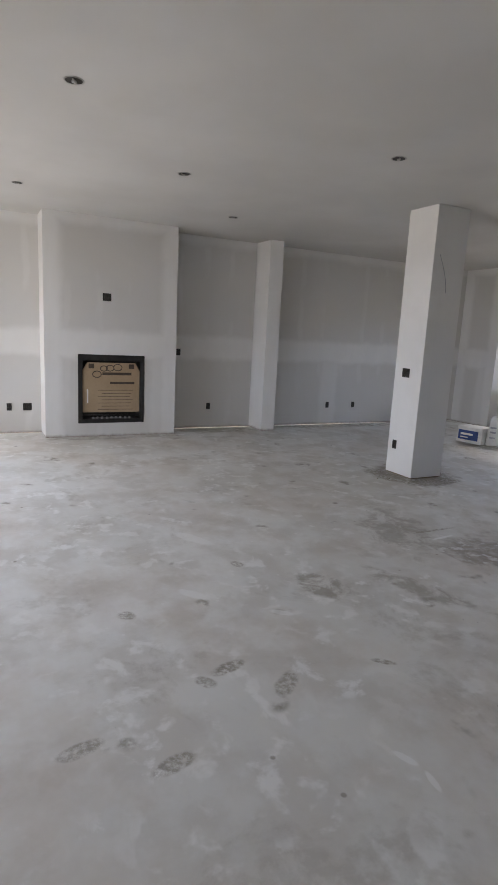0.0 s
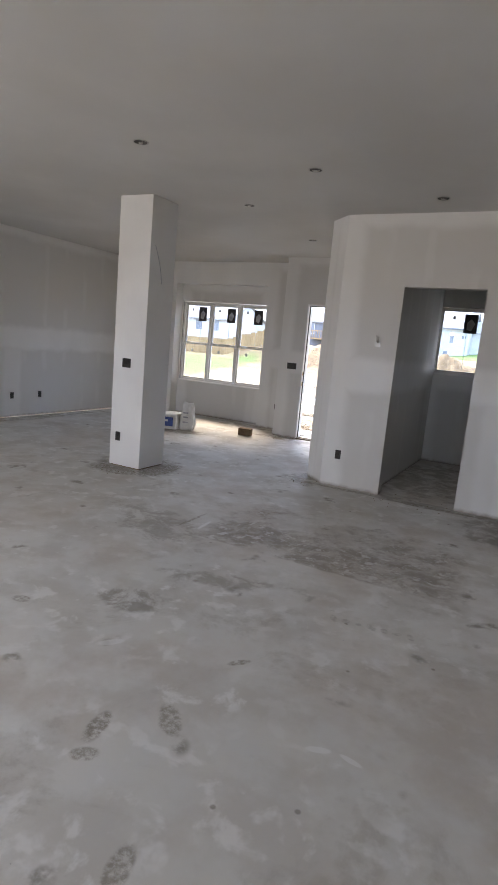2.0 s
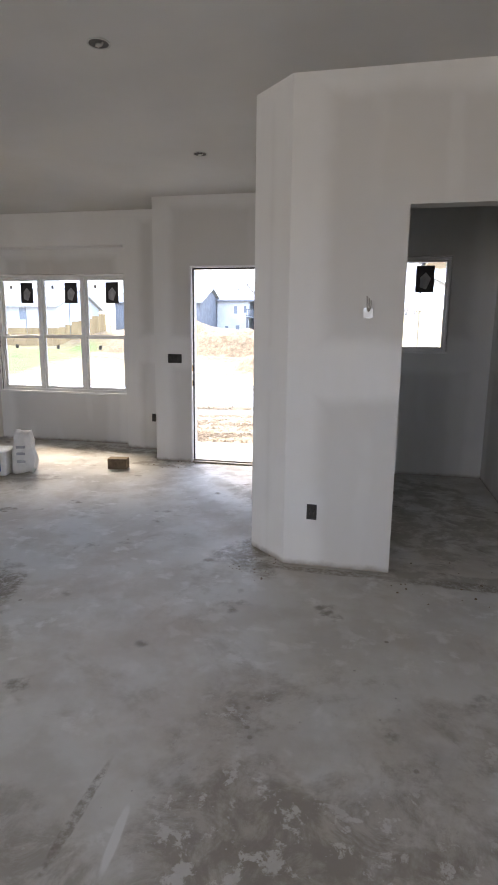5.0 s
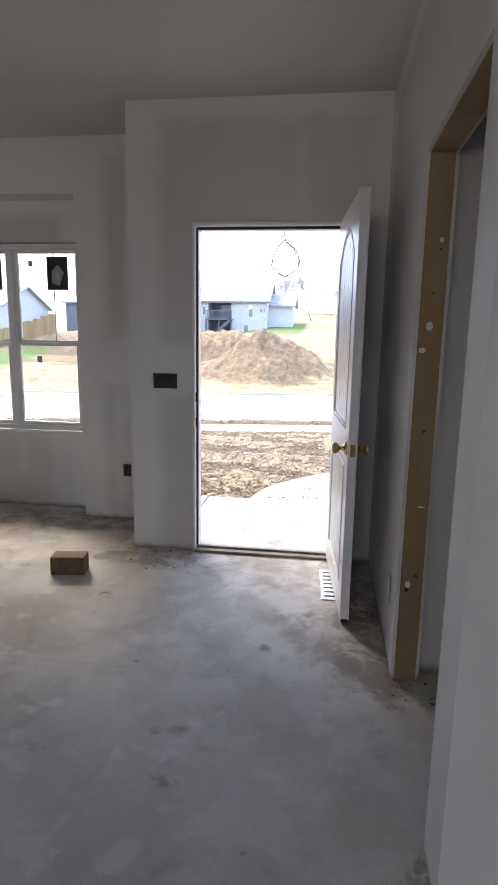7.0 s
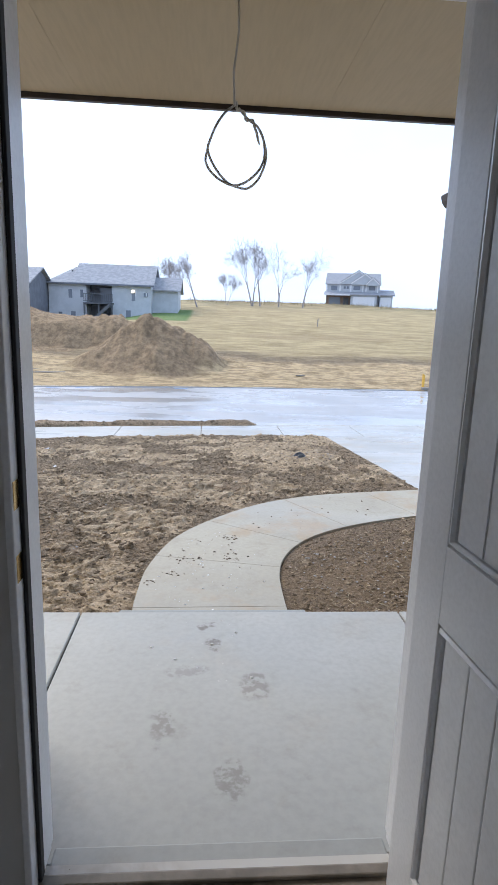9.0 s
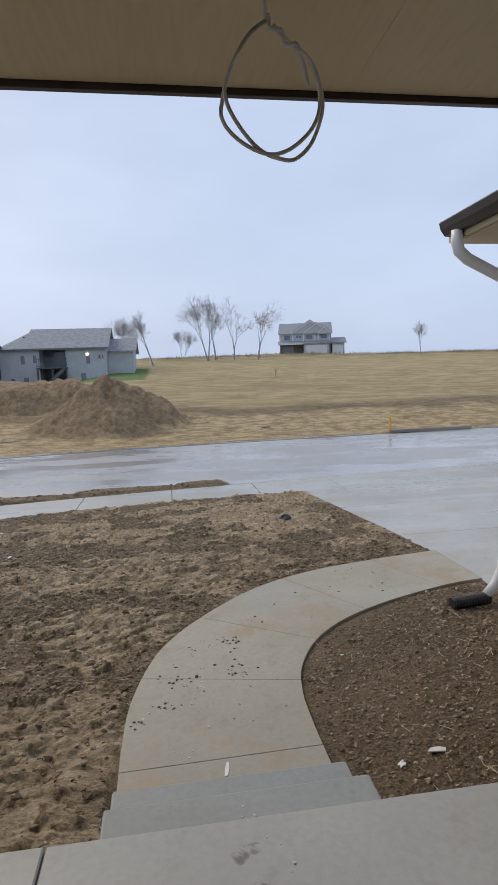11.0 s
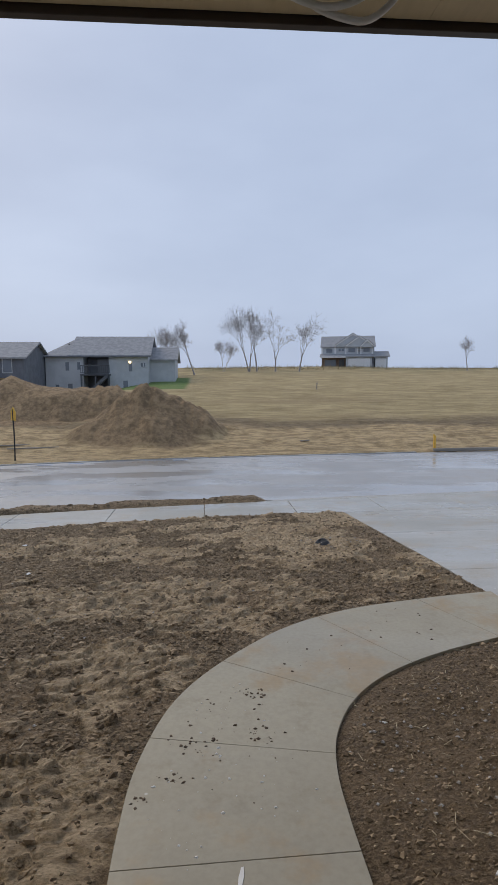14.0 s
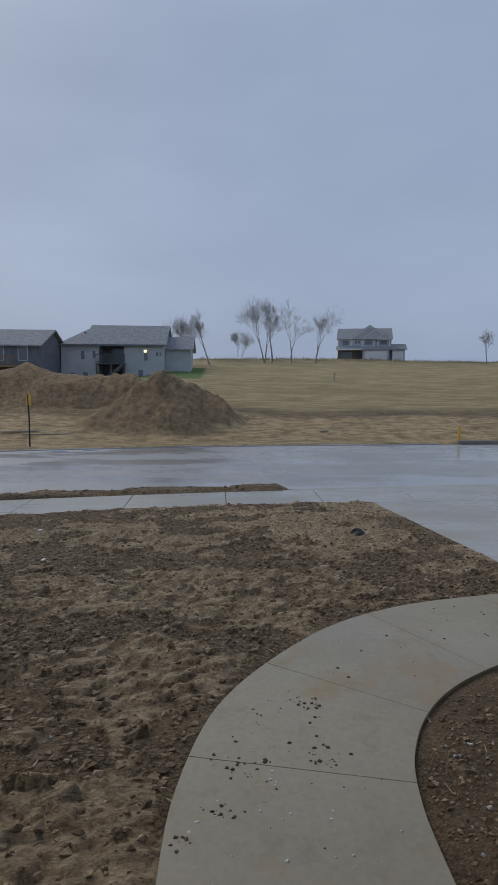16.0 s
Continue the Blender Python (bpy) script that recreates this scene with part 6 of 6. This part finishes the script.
def hydrant_flag():
    base = thing("marker_pole", "thin dark pole with an orange flag marker", "marker pole", pose(-7.75, 23.35, ground_at(-7.75, 24.5)))
    bm = bmesh.new()
    tube(bm, [(0, 0, -0.1), (0.01, 0, 1.0), (-0.02, 0, 2.05)], 0.03, 8)
    part("pole", bm, M_PIPE, base)
    part("flag", prism(bmesh.new(), [(-0.08, 1.62), (0.09, 1.60), (0.10, 1.95), (0.0, 2.16), (-0.09, 1.97)], -0.02, 0.02, "y"), M_STAKE, base, "orange plastic flag")


hydrant_flag()
bm = bmesh.new()
box(bm, -2.1, -0.09, 0, 2.1, 0.09, 0.14, bevel=0.02)
tagged(mesh_object("timber_plank", bm, M_TIMBER), "grey weathered timber lying along the kerb", "plank").matrix_basis = pose(12.1, 25.0, STREET_Z + 0.03, 0, 0, 3)
for k, (x, y, a, l) in enumerate(((-9.5, 27.2, 20, 1.6), (-8.0, 26.6, 14, 1.1), (4.6, 27.4, 30, 0.25))):
    bm = bmesh.new()
    box(bm, -l, -0.07, 0, l, 0.07, 0.05, bevel=0.01)
    tagged(mesh_object("scrap_board", bm, M_TIMBER), "pale scrap board lying on churned mud", "board", group="scrap boards").matrix_basis = pose(x, y, ground_at(x, y) + 0.02, 0, 0, a)


def shrub():
    base = thing("sapling", "small dark bare sapling in the tan field", "shrub", pose(9.9, 51.5, ground_at(9.9, 51.5)))
    rnd = random.Random(9)
    bm = bmesh.new()
    tube(bm, [(0, 0, -0.1), (0, 0, 0.4), (0.03, 0, 0.75)], [0.04, 0.03, 0.01], 5)
    part("trunk", bm, M_BARK, base)
    bm = bmesh.new()
    for _ in range(26):
        z = rnd.uniform(0.15, 0.65)
        a = rnd.uniform(0, math.tau)
        tube(bm, [(0, 0, z), (0.14 * math.cos(a), 0.14 * math.sin(a), z + rnd.uniform(0.05, 0.2))], [0.012, 0.004], 3)
    part("crown", bm, M_BARK, base)


shrub()


def ridge_weeds():
    """Dry weeds that stand along the crest of the field."""
    rnd = random.Random(33)
    verts, faces = [], []
    for _ in range(5200):
        x, y = rnd.uniform(-4, 62), rnd.uniform(90, 104)
        if noise.noise(Vector((x * 0.25, y * 0.2, 0))) < rnd.uniform(-0.5, 0.4):
            continue
        z, h = ground_at(x, y), 0.12 + 0.5 * rnd.random() ** 3
        dx, w, k = rnd.uniform(-0.15, 0.15), rnd.uniform(0.02, 0.06), len(verts)
        verts += [(x - w, y, z - 0.05), (x + w, y, z - 0.05), (x, y + w, z - 0.05), (x + dx, y, z + h)]
        faces += [(k, k + 1, k + 3), (k + 1, k + 2, k + 3), (k + 2, k, k + 3)]
    me = bpy.data.meshes.new("ridge_weeds")
    me.from_pydata(verts, [], faces)
    me.materials.append(plain("dry_weed", (0.20, 0.16, 0.09), (0.30, 0.24, 0.13), 2, 0.9, 0))
    tagged(new("ridge_weeds", me), "dry brown weeds along the crest of the field", "weeds", kind="stuff")


ridge_weeds()


# ---- bare trees ----
def bare_tree(seed, height, lean, wide, fork, stems, m, label):
    """A bare tree whose limbs rise and fork again and again into a vase-shaped crown of fine twigs."""
    base = thing("bare_tree", label, "tree", m, group="bare trees on the rise")
    rnd = random.Random(seed)
    trunk, crown = [], []

    def limb(store, p, d, length, r, level):
        n = 4 if level < 2 else 3 if level < 4 else 2
        pts, rad, q, e = [p], [r], p, d
        for k in range(n):
            e = (e + Vector((rnd.uniform(-1, 1), rnd.uniform(-1, 1), rnd.uniform(-0.3, 0.6))) * (0.08 if level < 2 else 0.14)).normalized()
            q = q + e * (length / n)
            pts.append(q)
            rad.append(r * (1 - 0.4 * (k + 1) / n))
        store.append((pts, rad))
        if level == 6:
            return
        turn = rnd.uniform(0, math.tau)
        kids = 3 if level < 1 or rnd.random() < 0.45 else 2
        for k in range(kids):
            a = turn + k * math.tau / kids + rnd.uniform(-0.5, 0.5)
            tilt = math.radians(rnd.uniform(10, 22) if level < 1 else rnd.uniform(12, 30) if level < 4 else rnd.uniform(20, 55))
            side = (Matrix.Rotation(a, 3, e) @ e.orthogonal().normalized()).normalized()
            nd = (e * math.cos(tilt) + side * math.sin(tilt) + Vector((0, 0, 0.10 if level < 2 else 0.0))).normalized()
            limb(crown, pts[-1] if k < 2 else pts[-2], nd, length * rnd.uniform(0.68, 0.95) if level else 0.20 * height * rnd.uniform(0.85, 1.15), rad[-1] * rnd.uniform(0.58, 0.74), level + 1)
        if level > 1:
            for q in pts[1:-1]:
                w = Vector((rnd.uniform(-1, 1), rnd.uniform(-1, 1), rnd.uniform(-0.1, 0.9))).normalized() * rnd.uniform(0.05, 0.10) * height
                store.append(([q, q + w * 0.5 + Vector((0, 0, 0.05)), q + w], [0.011, 0.010, 0.009]))

    for s in range(stems):
        splay = (s - (stems - 1) / 2) / max(stems - 1, 1) * 0.5
        limb(trunk, Vector((0.12 * s, 0, -0.3)), Vector((lean + splay, 0.1 * splay, 1)).normalized(), 0.85 * fork * height * rnd.uniform(0.9, 1.1), 0.016 * height / stems ** 0.4, 0)
    every = [p for pts, rad in crown for p in pts]
    spread = sorted(p.x - lean * p.z for p in every)
    top, span = max(p.z for p in every), spread[int(0.98 * len(spread))] - spread[int(0.02 * len(spread))]
    fit = min(max(wide / span, 0.75 * height / top), 1.2 * height / top)
    for name, store in (("trunk", trunk), ("crown", crown)):
        bm = bmesh.new()
        for pts, rad in store:
            tube(bm, [Vector(((p.x - lean * p.z) * fit + lean * p.z * height / top, p.y * fit, p.z * height / top)) for p in pts], [max(r, 0.0095) for r in rad], 6 if rad[0] > 0.06 else 3)
        part(name, bm, M_BARK, base)
    return base


for k, (x, y, h, lean, wide, fork, stems) in enumerate(((-4.3, 75, 6.6, -0.15, 3.0, 0.35, 1), (-1.6, 75, 7.4, -0.32, 2.6, 0.5, 1), (2.45, 85, 4.9, 0.15, 1.8, 0.5, 2), (6.25, 85, 9.9, -0.10, 5.6, 0.42, 2),
                                                        (10.2, 85, 9.6, -0.02, 4.8, 0.28, 1), (13.8, 85, 8.9, 0.03, 3.5, 0.40, 1), (7.5, 86, 9.2, 0.0, 2.0, 0.5, 1), (40.3, 86, 5.6, -0.05, 1.7, 0.5, 1),
                                                        (-5.6, 77, 6.4, -0.1, 3.2, 0.3, 2), (-31.5, 92, 7.0, 0.0, 4.0, 0.3, 1))):
    bare_tree(20 + k, h, lean, wide, fork, stems, pose(x, y, ground_at(x, y), 0, 0, 0), "leafless grey tree with fine branches on the rise" if h > 8 else "slender leaning leafless tree beside the field")


# ---- houses across the street ----
def house_window(parent, x0, z0, x1, z1, y, face=-1):
    fr = part("window", boxes((x0 - 0.07, y - 0.05, z0 - 0.07, x1 + 0.07, y - 0.005, z0), (x0 - 0.07, y - 0.05, z1, x1 + 0.07, y - 0.005, z1 + 0.07), (x0 - 0.07, y - 0.05, z0, x0, y - 0.005, z1), (x1, y - 0.05, z0, x1 + 0.07, y - 0.005, z1)), M_TRIM_G, parent)
    part("pane", boxes((x0, y - 0.03, z0, x1, y - 0.006, z1)), M_WINDARK, fr)


def far_pane():
    g = Graph("far_window_glass")
    return g.done(g.mix(g.noise(0.5), (0.10, 0.12, 0.15), (0.20, 0.23, 0.27)), 0.15, spec=0.6)


M_WINDARK = far_pane()


def gable_roof(bm, x0, x1, y0, y1, ze, zr, along="x", over=0.35, t=0.14):
    if along == "x":
        ym = (y0 + y1) / 2
        s = (zr - ze) / (ym - y0)
        prism(bm, [(y0 - over, ze - over * s), (ym, zr), (y1 + over, ze - over * s), (y1 + over, ze - over * s + t), (ym, zr + t), (y0 - over, ze - over * s + t)], x0 - over, x1 + over, "x")
    else:
        xm = (x0 + x1) / 2
        s = (zr - ze) / (xm - x0)
        prism(bm, [(x0 - over, ze - over * s), (xm, zr), (x1 + over, ze - over * s), (x1 + over, ze - over * s + t), (xm, zr + t), (x0 - over, ze - over * s + t)], y0 - over, y1 + over, "y")
    return bm


def siding(parent, x0, x1, y, z0, z1, material, step=0.2):
    """Lap courses on a wall that faces the street, joined into one mesh."""
    bm = bmesh.new()
    n = int((z1 - z0) / step)
    for k in range(n):
        z = z0 + k * step
        prism(bm, [(y - 0.018, z), (y - 0.008, z + step), (y, z + step), (y, z)], x0, x1, "x")
    part("lap_siding", bm, material, parent)


def ranch_house():
    y, zb = 63.0, 1.0
    base = thing("house", "pale grey ranch house with rear deck and slate roof", "house", kind="")
    ze = 5.25
    part("wall", boxes((-17.3, y, zb - 0.8, -13.3, y + 9, ze), (-13.3, y + 2.2, zb - 0.8, -10.6, y + 9, ze), (-10.6, y, zb - 0.8, -6.4, y + 9, ze)), M_SIDING, base)
    bm = bmesh.new()
    prism(bm, [(y + 0.002, ze), (y + 8.998, ze), (y + 4.5, 7.46)], -6.6, -6.401, "x")
    part("gable", bm, M_SIDING, base)
    bm = bmesh.new()
    gable_roof(bm, -14.6, -6.4, y, y + 9, ze, 7.5)
    part("roof", bm, M_ROOF, base)
    bm = bmesh.new()
    vs = [bm.verts.new(v) for v in ((-17.7, y - 0.35, ze - 0.14), (-14.2, y - 0.35, ze - 0.14), (-14.2, y + 4.5, 7.25), (-15.3, y + 4.5, 7.2), (-17.7, y + 9.35, ze - 0.14), (-14.2, y + 9.35, ze - 0.14))]
    for f in ((0, 1, 2, 3), (0, 3, 4), (4, 3, 2, 5), (0, 4, 5, 1)):
        bm.faces.new([vs[i] for i in f])
    bmesh.ops.recalc_face_normals(bm, faces=bm.faces[:])
    part("roof", bm, M_ROOF, base)
    part("fascia", boxes((-17.6, y - 0.42, ze - 0.24, -6.1, y - 0.36, ze - 0.08)), M_SIDING_D, base, "dark gutter line")
    wing = part("wing", boxes((-6.39, y + 2.0, zb, -3.6, y + 8, 4.9)), M_SIDING, base)
    bm = bmesh.new()
    gable_roof(bm, -6.3, -3.6, y + 2.0, y + 8, 4.9, 6.3)
    part("wing_roof", bm, M_ROOF, base)
    bm = bmesh.new()
    prism(bm, [(y + 2.01, 4.9), (y + 7.99, 4.9), (y + 5.0, 6.2)], -3.8, -3.601, "x")
    part("gable", bm, M_SIDING, base)
    # darker sheet over the back wall puts the recess's shade into colour
    part("porch_recess", boxes((-13.28, y + 2.15, zb - 0.5, -10.62, y + 2.19, ze - 0.02)), M_SIDING_D, base, "dark sheet standing for shade in the recess")
    deck = part("deck", boxes((-13.5, y - 0.9, 3.05, -10.4, y + 2.1, 3.2)), M_DARK, base, "dark timber deck")
    for x in (-13.4, -11.9, -10.5):
        part("post", boxes((x - 0.08, y - 0.85, zb - 0.8, x + 0.08, y - 0.7, 3.05)), M_DARK, deck)
    part("railing", boxes((-13.5, y - 0.9, 4.05, -10.4, y - 0.82, 4.13), (-13.5, y - 0.9, 3.3, -10.4, y - 0.82, 3.36), *[(-13.45 + 0.2 * k, y - 0.88, 3.36, -13.40 + 0.2 * k, y - 0.84, 4.05) for k in range(16)]), M_DARK, deck)
    part("stair", prism(bmesh.new(), [(-10.6, 3.15), (-13.1, 0.9), (-13.1, 0.55), (-10.6, 2.75)], y - 1.7, y - 0.95, "y"), M_DARK, deck)
    part("patio_door", boxes((-12.2, y + 2.10, 3.22, -10.9, y + 2.14, 4.9)), M_WINDARK, base)
    for x0, z0, x1, z1 in ((-15.2, 3.6, -14.8, 4.5), (-13.95, 3.7, -13.65, 4.5), (-16.3, 1.5, -15.9, 2.1), (-15.0, 1.5, -14.5, 2.2), (-9.1, 1.6, -8.6, 2.5), (-8.5, 3.5, -8.1, 4.5), (-7.2, 4.0, -6.9, 4.4), (-6.9, 4.0, -6.7, 4.4)):
        house_window(base, x0, z0, x1, z1, y)
    lamp = part("porch_light", boxes((-8.48, y - 0.16, 4.36, -8.2, y - 0.06, 4.62), bevel=0.03), M_LAMP, base, "lit yellow porch lamp")
    siding(base, -17.3, -13.3, y, zb - 0.6, ze - 0.1, M_SIDING)
    siding(base, -10.6, -6.4, y, zb - 0.6, ze - 0.1, M_SIDING)
    part("vent_pipe", boxes((-15.5, y + 3.0, 6.0, -15.35, y + 3.15, 6.7)), M_PIPE, base)


ranch_house()


def two_storey_house():
    y, ze = 111.0, 9.8
    turned = pose(27.7, y, 0, 0, 0, -14) @ pose(-27.7, -y, 0)
    base = thing("house", "grey-blue two-storey house with white trim and gables", "house", turned)
    part("wall", boxes((22.6, y, 3.5, 32.8, y + 9, ze)), M_SIDING, base)
    bm = bmesh.new()
    gable_roof(bm, 22.6, 32.8, y, y + 9, ze, 12.1, over=0.25)
    part("roof", bm, M_ROOF, base)
    # three nested front gables, each a face with white barge boards and a roof running back
    for xa, xb, za, zr, out in ((25.2, 32.1, 10.1, 12.35, 0.30), (27.3, 32.5, 10.0, 11.8, 0.75), (30.1, 32.7, 9.85, 11.05, 1.2)):
        xm = (xa + xb) / 2
        part("gable_face", prism(bmesh.new(), [(xa + 0.1, za - 0.3), (xb - 0.1, za - 0.3), (xb - 0.1, za), (xm, zr - 0.1), (xa + 0.1, za)], y - out, y - out + 0.4, "y"), M_SIDING, base)
        for xe in (xa, xb):
            part("barge_board", prism(bmesh.new(), [(xm, zr - 0.28), (xm, zr), (xe, za), (xe, za - 0.26)], y - out - 0.10, y - out - 0.005, "y"), M_TRIM, base)
            part("gable_roof", prism(bmesh.new(), [(xm, zr), (xm, zr + 0.10), (xe, za + 0.10), (xe, za)], y - out - 0.14, y + 4.0 - out, "y"), M_ROOF, base)
    part("garage", boxes((32.9, y - 1, 3.5, 35.3, y + 7, 7.7)), M_SIDING, base)
    part("garage_roof", prism(bmesh.new(), [(y - 1.4, 7.65), (y - 1.4, 7.85), (y + 3, 9.0), (y + 3, 8.8)], 32.4, 35.7, "x"), M_ROOF, base)
    part("porch_roof", prism(bmesh.new(), [(y - 2.0, 7.6), (y - 2.0, 7.8), (y - 0.08, 8.4), (y - 0.08, 8.2)], 22.3, 27.35, "x"), M_ROOF, base)
    part("porch_fascia", boxes((22.3, y - 2.06, 7.56, 27.3, y - 2.005, 7.78), bevel=0.01), M_TRIM, base)
    for x0, x1, yd in ((27.8, 31.9, y - 1.96), (32.98, 35.0, y - 1.06)):
        door = part("garage_door", boxes((x0, yd, 5.2, x1, yd + 0.05, 7.35)), M_TRIM, base, "white garage door")
        part("door_panel", boxes(*[(x0 + 0.1, yd - 0.04, 5.3 + 0.52 * k, x1 - 0.1, yd - 0.004, 5.75 + 0.52 * k) for k in range(4)], bevel=0.01), M_TRIM, door)
    part("front_wall", boxes((27.4, y - 1.9, 4.5, 32.3, y - 0.005, 7.58)), M_SIDING, base)
    part("garage_roof", prism(bmesh.new(), [(y - 2.2, 7.6), (y - 2.2, 7.8), (y - 0.08, 8.4), (y - 0.08, 8.2)], 27.36, 32.38, "x"), M_ROOF, base)
    part("stone_front", boxes((22.7, y - 0.12, 4.5, 27.3, y - 0.055, 7.6)), M_BRICKW, base, "brown stone veneer")
    part("porch_window", boxes((23.2, y - 0.18, 5.6, 25.4, y - 0.125, 7.3)), M_WINDARK, base)
    part("front_door", boxes((26.0, y - 0.18, 5.2, 27.0, y - 0.125, 7.3)), M_DARK, base)
    for x0, z0, x1, z1 in ((23.5, 8.65, 24.7, 9.45), (25.9, 8.95, 26.3, 9.4), (26.5, 8.95, 26.9, 9.4)):
        house_window(base, x0, z0, x1, z1, y)
    for x0, x1, out in ((27.8, 29.1, 0.30), (30.7, 31.9, 0.30)):
        part("bay", boxes((x0 - 0.6, y - out, 8.3, x1 + 0.6, y - 0.004, 9.69)), M_SIDING, base)
        house_window(base, x0, 8.7, x1, 9.5, y - out)
        for xc in (x0 - 0.62, x1 + 0.38):
            part("corner_board", boxes((xc, y - out - 0.05, 8.3, xc + 0.24, y - out - 0.003, 9.68)), M_TRIM, base)
    for xc in (22.55, 25.1):
        part("corner_board", boxes((xc, y - 0.06, 8.3, xc + 0.26, y - 0.005, 9.7)), M_TRIM, base)


two_storey_house()


def neighbour_house(x0, x1, y, zb, ze, zr, material, label, deck=True):
    base = thing("house", label, "house")
    part("wall", boxes((x0, y, zb - 1, x1, y + 9, ze)), material, base)
    bm = bmesh.new()
    gable_roof(bm, x0, x1, y, y + 9, ze, zr)
    part("roof", bm, M_ROOF, base)
    bm = bmesh.new()
    prism(bm, [(y + 0.01, ze), (y + 8.99, ze), (y + 4.5, zr - 0.05)], x1 - 0.2, x1 - 0.001, "x")
    part("gable", bm, material, base)
    w = (x1 - x0)
    for k in range(4):
        xx = x0 + w * (0.15 + 0.22 * k)
        house_window(base, xx, zb + 1.6, xx + 0.8, zb + 2.9, y)
    if deck:
        d = part("deck", boxes((x0 + w * 0.45, y - 2.0, zb + 0.9, x0 + w * 0.85, y, zb + 1.05)), M_STUD, base, "new tan timber deck")
        part("railing", boxes((x0 + w * 0.45, y - 2.0, zb + 1.8, x0 + w * 0.85, y - 1.92, zb + 1.9), *[(x0 + w * 0.45 + 0.3 * k, y - 2.0, zb + 1.05, x0 + w * 0.45 + 0.3 * k + 0.06, y - 1.94, zb + 1.8) for k in range(int(w * 0.4 / 0.3))]), M_STUD, d)
    siding(base, x0, x1, y, zb - 0.6, ze - 0.1, material)


neighbour_house(-27.5, -17.4, 56, 1.6, 4.6, 6.3, M_SIDING_D, "slate grey house with a tan deck behind earth heaps")
neighbour_house(-39.0, -29.0, 46, 0.8, 3.7, 5.6, M_SIDING, "pale grey house with a slate roof beyond the lawn", deck=False)


def fence():
    base = thing("fence", "long brown timber privacy fence beyond the lawn", "fence", kind="structure")
    for k in range(44):
        x = -47.5 + 0.62 * k
        part("board", boxes((x, 38.6, ground_at(x, 38.6) - 0.2, x + 0.6, 38.66, ground_at(x, 38.6) + 1.5)), M_STUD, base)


fence()
